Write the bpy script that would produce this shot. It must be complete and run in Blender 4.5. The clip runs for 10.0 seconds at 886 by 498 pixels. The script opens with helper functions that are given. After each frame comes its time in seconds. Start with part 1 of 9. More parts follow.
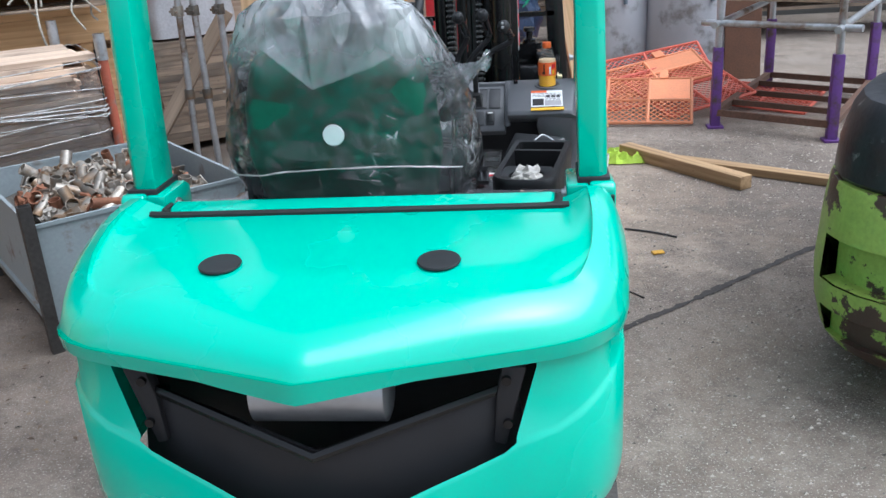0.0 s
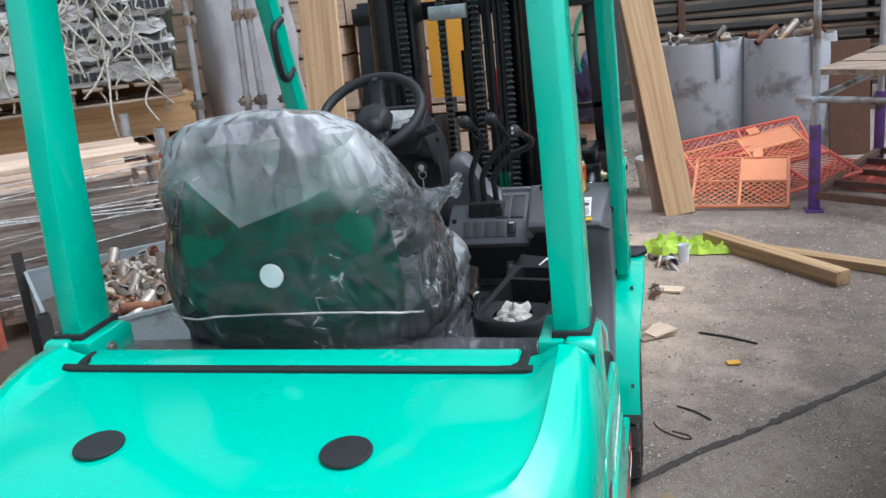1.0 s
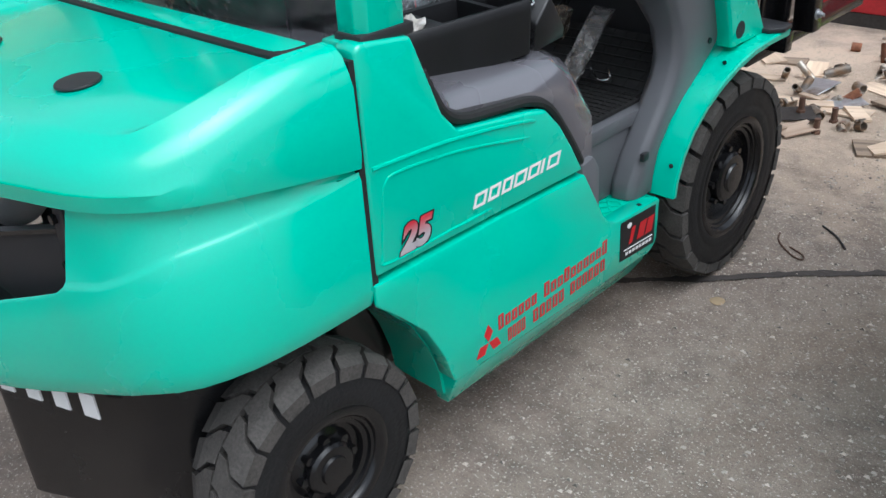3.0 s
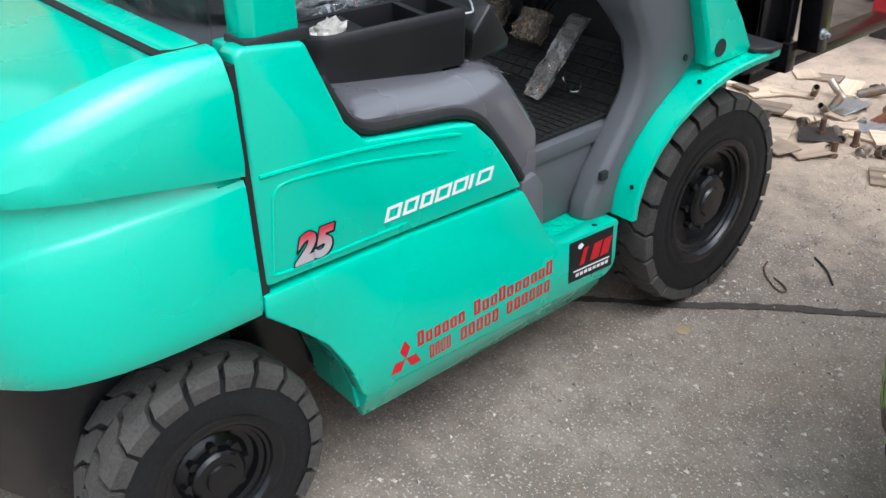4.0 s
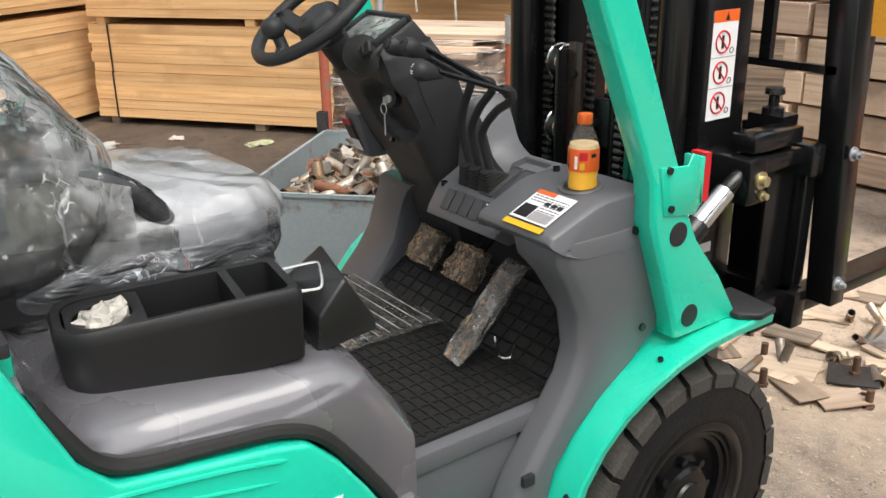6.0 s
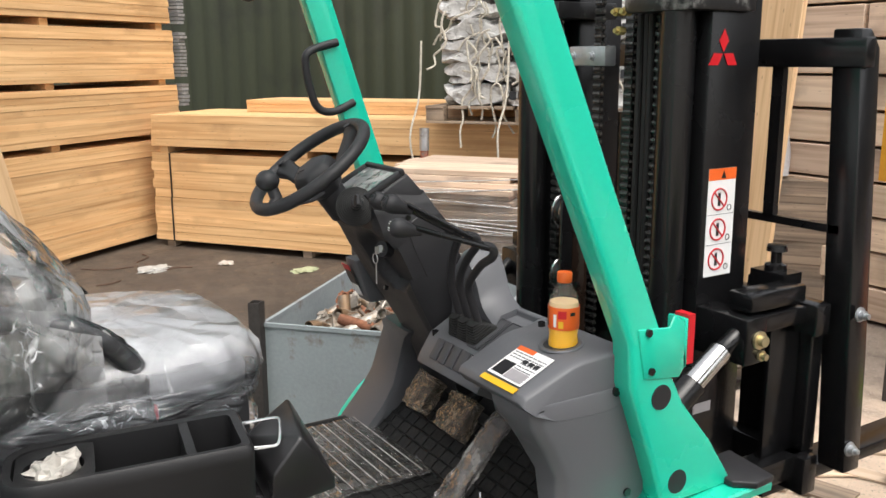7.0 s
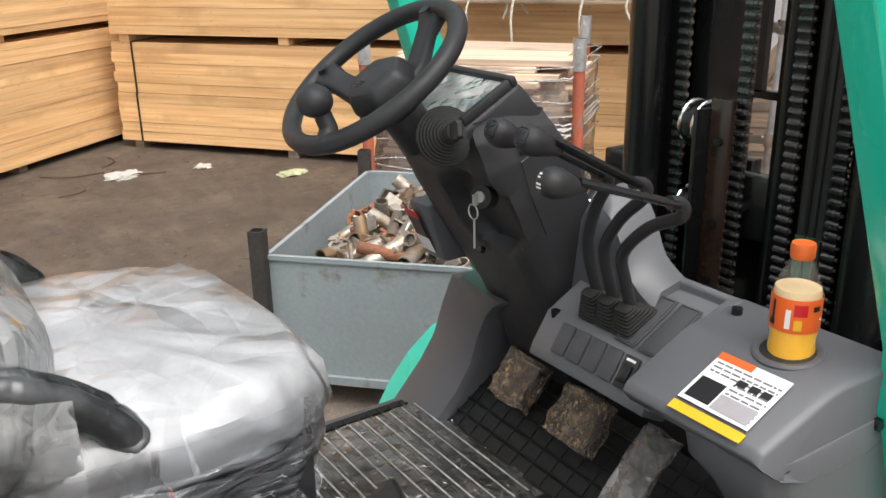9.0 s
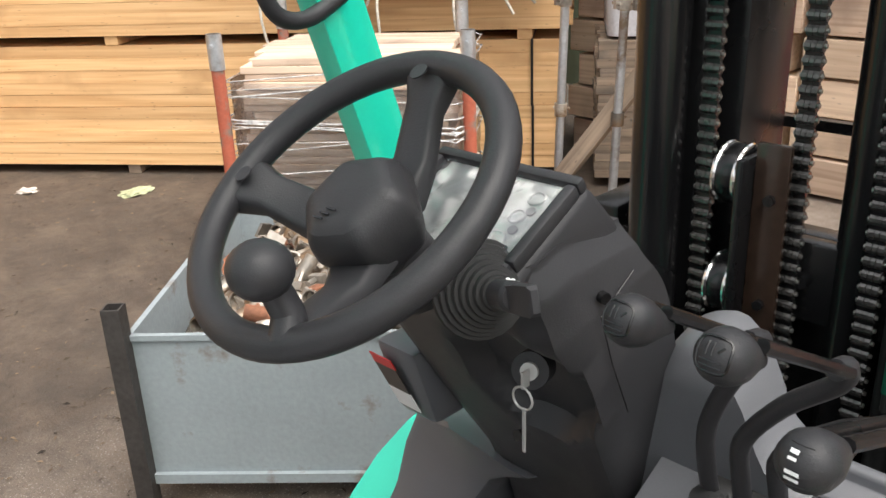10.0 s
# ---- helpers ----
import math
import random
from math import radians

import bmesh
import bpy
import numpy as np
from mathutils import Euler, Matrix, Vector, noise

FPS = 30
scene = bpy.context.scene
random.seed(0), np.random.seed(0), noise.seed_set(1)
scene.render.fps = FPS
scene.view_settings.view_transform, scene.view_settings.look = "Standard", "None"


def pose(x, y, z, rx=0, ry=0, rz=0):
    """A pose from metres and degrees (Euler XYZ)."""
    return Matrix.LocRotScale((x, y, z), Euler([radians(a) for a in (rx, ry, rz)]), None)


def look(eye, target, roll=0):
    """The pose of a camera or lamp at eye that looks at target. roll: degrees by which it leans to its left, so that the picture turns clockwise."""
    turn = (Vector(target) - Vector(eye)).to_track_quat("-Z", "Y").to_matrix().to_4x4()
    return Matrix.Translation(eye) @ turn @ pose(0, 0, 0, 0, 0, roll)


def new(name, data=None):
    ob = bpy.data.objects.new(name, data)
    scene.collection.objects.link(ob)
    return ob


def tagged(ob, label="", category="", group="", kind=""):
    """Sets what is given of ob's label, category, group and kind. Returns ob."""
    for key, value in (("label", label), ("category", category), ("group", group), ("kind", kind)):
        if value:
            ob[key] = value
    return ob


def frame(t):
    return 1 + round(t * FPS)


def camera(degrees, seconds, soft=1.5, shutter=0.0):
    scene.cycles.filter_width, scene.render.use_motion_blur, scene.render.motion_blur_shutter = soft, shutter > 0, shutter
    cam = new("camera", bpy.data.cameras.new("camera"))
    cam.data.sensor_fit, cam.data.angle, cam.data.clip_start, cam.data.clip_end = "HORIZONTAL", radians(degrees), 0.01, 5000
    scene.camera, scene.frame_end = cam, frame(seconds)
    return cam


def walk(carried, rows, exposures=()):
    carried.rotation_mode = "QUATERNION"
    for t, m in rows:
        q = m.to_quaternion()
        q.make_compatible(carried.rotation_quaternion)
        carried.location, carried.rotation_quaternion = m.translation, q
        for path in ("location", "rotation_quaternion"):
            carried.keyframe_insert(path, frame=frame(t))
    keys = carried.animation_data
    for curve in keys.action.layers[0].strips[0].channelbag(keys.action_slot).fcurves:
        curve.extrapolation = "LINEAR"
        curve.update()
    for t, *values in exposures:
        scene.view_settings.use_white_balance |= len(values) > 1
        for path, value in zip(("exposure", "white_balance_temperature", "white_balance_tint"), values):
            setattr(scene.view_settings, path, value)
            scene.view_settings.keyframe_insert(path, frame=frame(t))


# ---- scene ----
cam = camera(53.4, 10.0)
PATH = [
    (0, (0.418, -3.407, 1.737), (0.189, -1.556, 1.014), -3.7),
    (0.5, (0.562, -3.212, 1.755), (0.17, -1.341, 1.167), -5.1),
    (1, (0.697, -2.99, 1.771), (0.215, -1.132, 1.211), -5.9),
    (1.5, (0.987, -2.84, 1.707), (0.28, -1.091, 1.043), -7.1),
    (2, (1.271, -2.721, 1.659), (0.304, -1.186, 0.818), -6.0),
    (2.5, (1.486, -2.588, 1.62), (0.375, -1.211, 0.686), -4.6),
    (2.7, (1.611, -2.554, 1.6), (0.44, -1.242, 0.648), -4.2),
    (3.8, (1.91, -2.256, 1.569), (0.594, -1.137, 0.561), -2.0),
    (4, (1.923, -2.186, 1.588), (0.592, -1.076, 0.591), -1.7),
    (4.5, (1.951, -1.966, 1.574), (0.5, -0.971, 0.622), -1.7),
    (5, (1.986, -1.752, 1.589), (0.411, -0.893, 0.703), -1.0),
    (5.5, (1.876, -1.617, 1.608), (0.28, -0.704, 0.82), -0.9),
    (6, (1.687, -1.491, 1.632), (0.165, -0.394, 0.94), -0.9),
    (6.2, (1.686, -1.462, 1.657), (0.171, -0.33, 1.007), -0.8),
    (7.3, (1.787, -1.319, 1.697), (0.09, -0.335, 1.31), -0.3),
    (7.5, (1.783, -1.316, 1.702), (0.08, -0.346, 1.301), -0.3),
    (8, (1.575, -1.312, 1.668), (-0.106, -0.353, 1.164), 0.6),
    (8.5, (1.275, -1.313, 1.668), (-0.354, -0.331, 1.051), -0.4),
    (9, (1.06, -1.199, 1.651), (-0.506, -0.156, 0.974), -1.1),
    (9.5, (0.82, -1.091, 1.687), (-0.7, 0.008, 0.993), -1.5),
    (10, (0.465, -0.984, 1.684), (-0.871, 0.307, 0.943), -2.3),
]
walk(cam, [(t, look(eye, target, roll)) for t, eye, target, roll in PATH], exposures=((0.0, 0.64, 5600, 8), (1.0, 0.5, 5720, 8), (2.5, 0.28, 5800, 8), (4.0, 0.62, 5850, 8), (4.5, 0.62, 6050, 8), (5.0, 0.68, 6450, 8), (6.0, 0.8, 6700, 9), (8.5, 0.84, 6650, 10), (10.0, 1.22, 6700, 10)))

# ---- light: an overcast yard ----
world = bpy.data.worlds.new("overcast")
scene.world = world
world.use_nodes = True
_wn = world.node_tree.nodes
_bg = _wn["Background"]
_sky = _wn.new("ShaderNodeTexSky")
_sky.sky_type = "NISHITA"
_sky.sun_disc = False
_sky.sun_elevation, _sky.sun_rotation = radians(64), radians(97)
_sky.dust_density, _sky.air_density = 4.0, 1.0
_hs = _wn.new("ShaderNodeHueSaturation")
_hs.inputs["Saturation"].default_value = 0.22
world.node_tree.links.new(_sky.outputs["Color"], _hs.inputs["Color"])
world.node_tree.links.new(_hs.outputs["Color"], _bg.inputs["Color"])
_bg.inputs["Strength"].default_value = 0.15
sun = new("sun", bpy.data.lights.new("sun", "SUN"))
sun.data.energy, sun.data.angle, sun.data.color = 1.1, radians(60), (1.0, 0.97, 0.93)
sun.matrix_world = look((4.2, -0.5, 8.7), (0, 0, 0))

# ---- materials ----
MATS = {}


def mat(name, base, rough=0.5, metal=0.0, vary=0.15, scale=8.0, fine=60.0, bump=0.1, dirt=None, dirt_amount=0.0, dirt_scale=3.0,
        coat=0.0, chip=False, island=False, obrand=0.0, alpha=1.0, spec=0.5, stretch=(1, 1, 1)):
    """A surface: base colour with variation at two scales, fine relief, and stains of a second colour."""
    if name in MATS:
        return MATS[name]
    m = bpy.data.materials.new(name)
    m.use_nodes = True
    nt = m.node_tree
    n, l = nt.nodes, nt.links
    b = n["Principled BSDF"]
    tc = n.new("ShaderNodeTexCoord")
    mp = n.new("ShaderNodeMapping")
    mp.inputs["Scale"].default_value = stretch
    l.new(tc.outputs["Object"], mp.inputs["Vector"])
    big = n.new("ShaderNodeTexNoise")
    big.inputs["Scale"].default_value, big.inputs["Detail"].default_value = scale, 5
    small = n.new("ShaderNodeTexNoise")
    small.inputs["Scale"].default_value, small.inputs["Detail"].default_value = fine, 4
    l.new(mp.outputs["Vector"], big.inputs["Vector"])
    l.new(mp.outputs["Vector"], small.inputs["Vector"])
    add = n.new("ShaderNodeMath")
    add.operation = "ADD"
    l.new(big.outputs["Fac"], add.inputs[0])
    l.new(small.outputs["Fac"], add.inputs[1])
    val = n.new("ShaderNodeMapRange")
    val.inputs["From Min"].default_value, val.inputs["From Max"].default_value = 0.6, 1.4
    val.inputs["To Min"].default_value, val.inputs["To Max"].default_value = 1 - vary, 1 + vary
    l.new(add.outputs[0], val.inputs["Value"])
    hsv = n.new("ShaderNodeHueSaturation")
    hsv.inputs["Color"].default_value = (*base, 1)
    last = val.outputs[0]
    if island or obrand:
        src = n.new("ShaderNodeNewGeometry").outputs["Random Per Island"] if island else n.new("ShaderNodeObjectInfo").outputs["Random"]
        rr = n.new("ShaderNodeMapRange")
        amount = obrand or 0.2
        rr.inputs["To Min"].default_value, rr.inputs["To Max"].default_value = 1 - amount, 1 + amount
        l.new(src, rr.inputs["Value"])
        mul = n.new("ShaderNodeMath")
        mul.operation = "MULTIPLY"
        l.new(last, mul.inputs[0])
        l.new(rr.outputs[0], mul.inputs[1])
        last = mul.outputs[0]
    l.new(last, hsv.inputs["Value"])
    col = hsv.outputs["Color"]
    if dirt:
        dn = n.new("ShaderNodeTexNoise")
        dn.inputs["Scale"].default_value, dn.inputs["Detail"].default_value, dn.inputs["Roughness"].default_value = dirt_scale, 8, 0.65
        l.new(tc.outputs["Object"], dn.inputs["Vector"])
        dr = n.new("ShaderNodeMapRange")
        dr.inputs["From Min"].default_value, dr.inputs["From Max"].default_value = 0.62 - 0.3 * dirt_amount, (0.64 - 0.3 * dirt_amount if chip else 0.72 - 0.2 * dirt_amount)
        l.new(dn.outputs["Fac"], dr.inputs["Value"])
        mix = n.new("ShaderNodeMixRGB")
        l.new(dr.outputs[0], mix.inputs["Fac"])
        l.new(col, mix.inputs["Color1"])
        mix.inputs["Color2"].default_value = (*dirt, 1)
        col = mix.outputs["Color"]
    l.new(col, b.inputs["Base Color"])
    b.inputs["Metallic"].default_value = metal
    b.inputs["Specular IOR Level"].default_value = spec
    ro = n.new("ShaderNodeMapRange")
    ro.inputs["From Min"].default_value, ro.inputs["From Max"].default_value = 0.3, 0.7
    ro.inputs["To Min"].default_value, ro.inputs["To Max"].default_value = max(0.02, rough - 0.07), min(1, rough + 0.07)
    l.new(big.outputs["Fac"], ro.inputs["Value"])
    l.new(ro.outputs[0], b.inputs["Roughness"])
    if bump:
        bp = n.new("ShaderNodeBump")
        bp.inputs["Strength"].default_value, bp.inputs["Distance"].default_value = bump, 0.01
        l.new(add.outputs[0], bp.inputs["Height"])
        l.new(bp.outputs["Normal"], b.inputs["Normal"])
    if coat:
        b.inputs["Coat Weight"].default_value, b.inputs["Coat Roughness"].default_value = coat, 0.11
        b.inputs["Coat IOR"].default_value = 1.7
    b.inputs["Alpha"].default_value = alpha
    MATS[name] = m
    return m


def wood(name, base, dark, rough=0.75, rand=0.14, grain=(0.5, 16, 16), streak=0.5, knots=True, dirt=None, dirt_amount=0.0):
    """Sawn timber with the grain along the object's x."""
    m = bpy.data.materials.new(name)
    m.use_nodes = True
    n, l = m.node_tree.nodes, m.node_tree.links
    b = n["Principled BSDF"]
    tc, oi = n.new("ShaderNodeTexCoord"), n.new("ShaderNodeObjectInfo")
    sh = n.new("ShaderNodeVectorMath")
    sh.operation = "MULTIPLY_ADD"
    l.new(oi.outputs["Random"], sh.inputs[0])
    sh.inputs[1].default_value = (13, 7, 5)
    l.new(tc.outputs["Object"], sh.inputs[2])
    mp = n.new("ShaderNodeMapping")
    mp.inputs["Scale"].default_value = grain
    l.new(sh.outputs[0], mp.inputs["Vector"])
    g = n.new("ShaderNodeTexNoise")
    g.inputs["Scale"].default_value, g.inputs["Detail"].default_value, g.inputs["Distortion"].default_value = 2.2, 3, 0.15
    l.new(mp.outputs["Vector"], g.inputs["Vector"])
    ramp = n.new("ShaderNodeValToRGB")
    ramp.color_ramp.elements[0].position, ramp.color_ramp.elements[0].color = 0.32, (*dark, 1)
    ramp.color_ramp.elements[1].position, ramp.color_ramp.elements[1].color = 0.32 + 0.5 * streak, (*base, 1)
    l.new(g.outputs["Fac"], ramp.inputs["Fac"])
    col = ramp.outputs["Color"]
    if knots:
        v = n.new("ShaderNodeTexVoronoi")
        mk = n.new("ShaderNodeMapping")
        mk.inputs["Scale"].default_value = (1.6, 6, 9)
        l.new(sh.outputs[0], mk.inputs["Vector"])
        l.new(mk.outputs["Vector"], v.inputs["Vector"])
        kr = n.new("ShaderNodeMapRange")
        kr.inputs["From Min"].default_value, kr.inputs["From Max"].default_value = 0.05, 0.12
        kr.inputs["To Min"].default_value, kr.inputs["To Max"].default_value = 0.75, 0.0
        l.new(v.outputs["Distance"], kr.inputs["Value"])
        km = n.new("ShaderNodeMixRGB")
        l.new(kr.outputs[0], km.inputs["Fac"])
        l.new(col, km.inputs["Color1"])
        km.inputs["Color2"].default_value = (*[c * 0.45 for c in dark], 1)
        col = km.outputs["Color"]
    if dirt:
        dn = n.new("ShaderNodeTexNoise")
        dn.inputs["Scale"].default_value, dn.inputs["Detail"].default_value = 1.8, 8
        l.new(sh.outputs[0], dn.inputs["Vector"])
        dr = n.new("ShaderNodeMapRange")
        dr.inputs["From Min"].default_value, dr.inputs["From Max"].default_value = 0.6 - 0.3 * dirt_amount, 0.75 - 0.2 * dirt_amount
        l.new(dn.outputs["Fac"], dr.inputs["Value"])
        dm = n.new("ShaderNodeMixRGB")
        l.new(dr.outputs[0], dm.inputs["Fac"])
        l.new(col, dm.inputs["Color1"])
        dm.inputs["Color2"].default_value = (*dirt, 1)
        col = dm.outputs["Color"]
    hsv = n.new("ShaderNodeHueSaturation")
    rr = n.new("ShaderNodeMapRange")
    rr.inputs["To Min"].default_value, rr.inputs["To Max"].default_value = 1 - rand, 1 + rand
    l.new(oi.outputs["Random"], rr.inputs["Value"])
    l.new(rr.outputs[0], hsv.inputs["Value"])
    l.new(col, hsv.inputs["Color"])
    l.new(hsv.outputs["Color"], b.inputs["Base Color"])
    b.inputs["Roughness"].default_value = rough
    bp = n.new("ShaderNodeBump")
    bp.inputs["Strength"].default_value, bp.inputs["Distance"].default_value = 0.25, 0.004
    l.new(g.outputs["Fac"], bp.inputs["Height"])
    l.new(bp.outputs["Normal"], b.inputs["Normal"])
    MATS[name] = m
    return m


def film(name, milk, haze, scale, rough=0.12, tint=(0.80, 0.84, 0.90), streak=0.5, fold=0.4, squash=0.6, top=None, lines=0.016, gap=(0.46, 0.60)):
    """Thin clear plastic sheet: see-through, folded into facets, each more or less milky, with a gloss and white glints
    painted along its creases.
    """
    m = bpy.data.materials.new(name)
    m.use_nodes = True
    n, l = m.node_tree.nodes, m.node_tree.links
    b, out = n["Principled BSDF"], n["Material Output"]
    tc = n.new("ShaderNodeTexCoord")
    bend = n.new("ShaderNodeTexNoise")
    bend.inputs["Scale"].default_value, bend.inputs["Detail"].default_value = scale * 0.45, 2
    l.new(tc.outputs["Object"], bend.inputs["Vector"])
    warp = n.new("ShaderNodeVectorMath")
    warp.operation = "MULTIPLY_ADD"
    l.new(bend.outputs["Color"], warp.inputs[0])
    warp.inputs[1].default_value = (1.1 / scale,) * 3
    l.new(tc.outputs["Object"], warp.inputs[2])

    def cells(k, feature="F1", metric="CHEBYCHEV", stretch=(1, 1, 1)):
        mp = n.new("ShaderNodeMapping")
        mp.inputs["Scale"].default_value = stretch
        mp.inputs["Rotation"].default_value = (0.5, 0.6, 0.3 * k)
        l.new(warp.outputs[0], mp.inputs["Vector"])
        v = n.new("ShaderNodeTexVoronoi")
        v.feature = feature
        if feature == "F1":
            v.distance = metric
        v.inputs["Scale"].default_value = scale * k
        l.new(mp.outputs["Vector"], v.inputs["Vector"])
        return v

    def maths(op, x, y):
        q = n.new("ShaderNodeMath")
        q.operation = op
        for s_, v in ((0, x), (1, y)):
            if isinstance(v, float):
                q.inputs[s_].default_value = v
            else:
                l.new(v, q.inputs[s_])
        return q.outputs[0]

    def ranged(src, a, b_, c, d):
        r = n.new("ShaderNodeMapRange")
        r.inputs["From Min"].default_value, r.inputs["From Max"].default_value = a, b_
        r.inputs["To Min"].default_value, r.inputs["To Max"].default_value = c, d
        l.new(src, r.inputs["Value"])
        return r.outputs[0]

    big, small = cells(1.0, stretch=(1, 1, squash)), cells(2.6, metric="MANHATTAN")
    wave = n.new("ShaderNodeTexNoise")
    wave.inputs["Scale"].default_value, wave.inputs["Detail"].default_value, wave.inputs["Distortion"].default_value = scale * 0.9, 1.0, 0.6
    long_ = n.new("ShaderNodeMapping")
    long_.inputs["Scale"].default_value, long_.inputs["Rotation"].default_value = (1.0, 1.0, 0.45 * squash), (0.3, 0.4, 0.2)
    l.new(tc.outputs["Object"], long_.inputs["Vector"])
    l.new(long_.outputs["Vector"], wave.inputs["Vector"])
    sep = n.new("ShaderNodeSeparateColor")
    l.new(big.outputs["Color"], sep.inputs[0])
    sep2 = n.new("ShaderNodeSeparateColor")
    l.new(small.outputs["Color"], sep2.inputs[0])
    patch = n.new("ShaderNodeTexNoise")
    patch.inputs["Scale"].default_value, patch.inputs["Detail"].default_value = scale * 0.3, 3
    l.new(tc.outputs["Object"], patch.inputs["Vector"])
    cloud = n.new("ShaderNodeTexNoise")
    cloud.inputs["Scale"].default_value, cloud.inputs["Detail"].default_value, cloud.inputs["Roughness"].default_value = scale * 1.6, 5, 0.62
    l.new(long_.outputs["Vector"], cloud.inputs["Vector"])
    facet = maths("MULTIPLY", maths("ADD", maths("MULTIPLY", sep.outputs[0], 0.22), ranged(cloud.outputs["Fac"], 0.32, 0.68, 0.0, 0.8)), ranged(patch.outputs["Fac"], 0.36, 0.64, 0.25, 1.25))
    body_f = ranged(facet, 0.05, 0.95, haze, milk)
    # top makes the sheet milkier with height and towards +y
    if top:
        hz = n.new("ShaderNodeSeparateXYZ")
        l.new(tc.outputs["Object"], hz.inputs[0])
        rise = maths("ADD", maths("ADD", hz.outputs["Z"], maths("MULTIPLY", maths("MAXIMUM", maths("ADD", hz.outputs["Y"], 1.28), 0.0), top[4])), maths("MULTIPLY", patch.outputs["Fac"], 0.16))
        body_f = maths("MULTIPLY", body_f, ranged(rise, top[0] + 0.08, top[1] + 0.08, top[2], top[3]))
    crease = cells(1.5, "DISTANCE_TO_EDGE", stretch=(1, 1, 0.5 * squash + 0.3))
    fine = cells(4.1, "DISTANCE_TO_EDGE", stretch=(1, 1, 0.8 * squash + 0.3))
    thin = maths("ADD", maths("MULTIPLY", fine.outputs["Distance"], 1.3), ranged(cloud.outputs["Fac"], 0.50, 0.62, 0.16, 0.0))
    near_line = maths("MINIMUM", maths("ADD", crease.outputs["Distance"], ranged(cloud.outputs["Fac"], 0.50, 0.64, 0.12, 0.0)), thin)
    # crease glints, painted in as pale opaque lines
    line = maths("MULTIPLY", ranged(near_line, 0.0, lines, streak, 0.0), ranged(patch.outputs["Fac"], gap[0], gap[1], 0.0, 1.0))
    fac = maths("MAXIMUM", body_f, line)
    b.inputs["Base Color"].default_value = (*tint, 1)
    b.inputs["Roughness"].default_value = 0.4
    clear, gloss, body, skin, fres = n.new("ShaderNodeBsdfTransparent"), n.new("ShaderNodeBsdfGlossy"), n.new("ShaderNodeMixShader"), n.new("ShaderNodeMixShader"), n.new("ShaderNodeFresnel")
    gloss.inputs["Roughness"].default_value = rough
    fres.inputs["IOR"].default_value = 1.6
    l.new(fac, body.inputs[0])
    l.new(clear.outputs[0], body.inputs[1])
    l.new(b.outputs[0], body.inputs[2])
    l.new(fres.outputs[0], skin.inputs[0])
    l.new(body.outputs[0], skin.inputs[1])
    l.new(gloss.outputs[0], skin.inputs[2])
    l.new(skin.outputs[0], out.inputs["Surface"])
    bp = n.new("ShaderNodeBump")
    bp.inputs["Strength"].default_value, bp.inputs["Distance"].default_value = 1.0, 0.36 * fold / scale
    l.new(maths("ADD", crease.outputs["Distance"], maths("MULTIPLY", fine.outputs["Distance"], 0.3)), bp.inputs["Height"])
    for node in (b, gloss, fres):
        l.new(bp.outputs["Normal"], node.inputs["Normal"])
    MATS[name] = m
    return m


GREEN = mat("green paint", (0.008, 0.56, 0.39), 0.26, vary=0.04, scale=3, fine=250, bump=0.008, coat=0.6)
GREEN_DARK = mat("green tread plate", (0.004, 0.52, 0.35), 0.4, vary=0.1, bump=0.1)
GREEN_SEAT = mat("dark green seat shell", (0.004, 0.11, 0.065), 0.45, vary=0.15, bump=0.1)
GREY = mat("grey moulded plastic", (0.105, 0.108, 0.118), 0.42, vary=0.06, scale=4, fine=500, bump=0.06)
GREY_GLOSS = mat("glossy grey hood", (0.118, 0.114, 0.128), 0.26, vary=0.03, scale=4, fine=400, bump=0.0, coat=1.0, spec=0.8)
GREY_GLOSS.node_tree.nodes["Principled BSDF"].inputs["Coat IOR"].default_value = 1.9
GREY_GLOSS.node_tree.nodes["Principled BSDF"].inputs["Coat Roughness"].default_value = 0.04
BLACK = mat("black paint", (0.0065, 0.0065, 0.0072), 0.24, vary=0.3, scale=3, fine=160, bump=0.012)
BLACK_MATT = mat("black moulded plastic", (0.026, 0.026, 0.0285), 0.45, vary=0.15, fine=600, bump=0.1, spec=0.35)
RUBBER = mat("black rubber seal", (0.012, 0.012, 0.012), 0.65, vary=0.2, bump=0.1)
TYRE = mat("tyre rubber", (0.015, 0.015, 0.0155), 0.5, vary=0.35, scale=10, fine=120, bump=0.15, spec=0.2)
TREAD = mat("dusty tyre tread", (0.058, 0.053, 0.048), 0.8, vary=0.5, scale=14, fine=150, bump=0.3)
FLOORMAT = mat("black floor mat", (0.016, 0.016, 0.016), 0.6, vary=0.3, bump=0.3, spec=0.3)
CHROME = mat("bright steel", (0.75, 0.75, 0.74), 0.18, metal=1.0, vary=0.08, bump=0.02)
GALV = mat("galvanised steel", (0.46, 0.48, 0.5), 0.42, metal=0.7, vary=0.2, scale=14, bump=0.08, dirt=(0.2, 0.15, 0.11), dirt_amount=0.3)
FITTING = mat("dull zinc fittings", (0.33, 0.30, 0.26), 0.45, metal=0.55, vary=0.3, scale=20, bump=0.15, obrand=0.6, dirt=(0.22, 0.14, 0.08), dirt_amount=0.5, dirt_scale=9)
RUSTY = mat("rusty steel", (0.11, 0.06, 0.04), 0.8, vary=0.4, scale=12, bump=0.3, obrand=0.25)
CHAIN_DARK = mat("dark oily chain plates", (0.10, 0.098, 0.095), 0.25, metal=0.75, vary=0.4, bump=0.1)
CHAIN = mat("oily chain", (0.26, 0.25, 0.23), 0.3, metal=0.8, vary=0.4, bump=0.1)
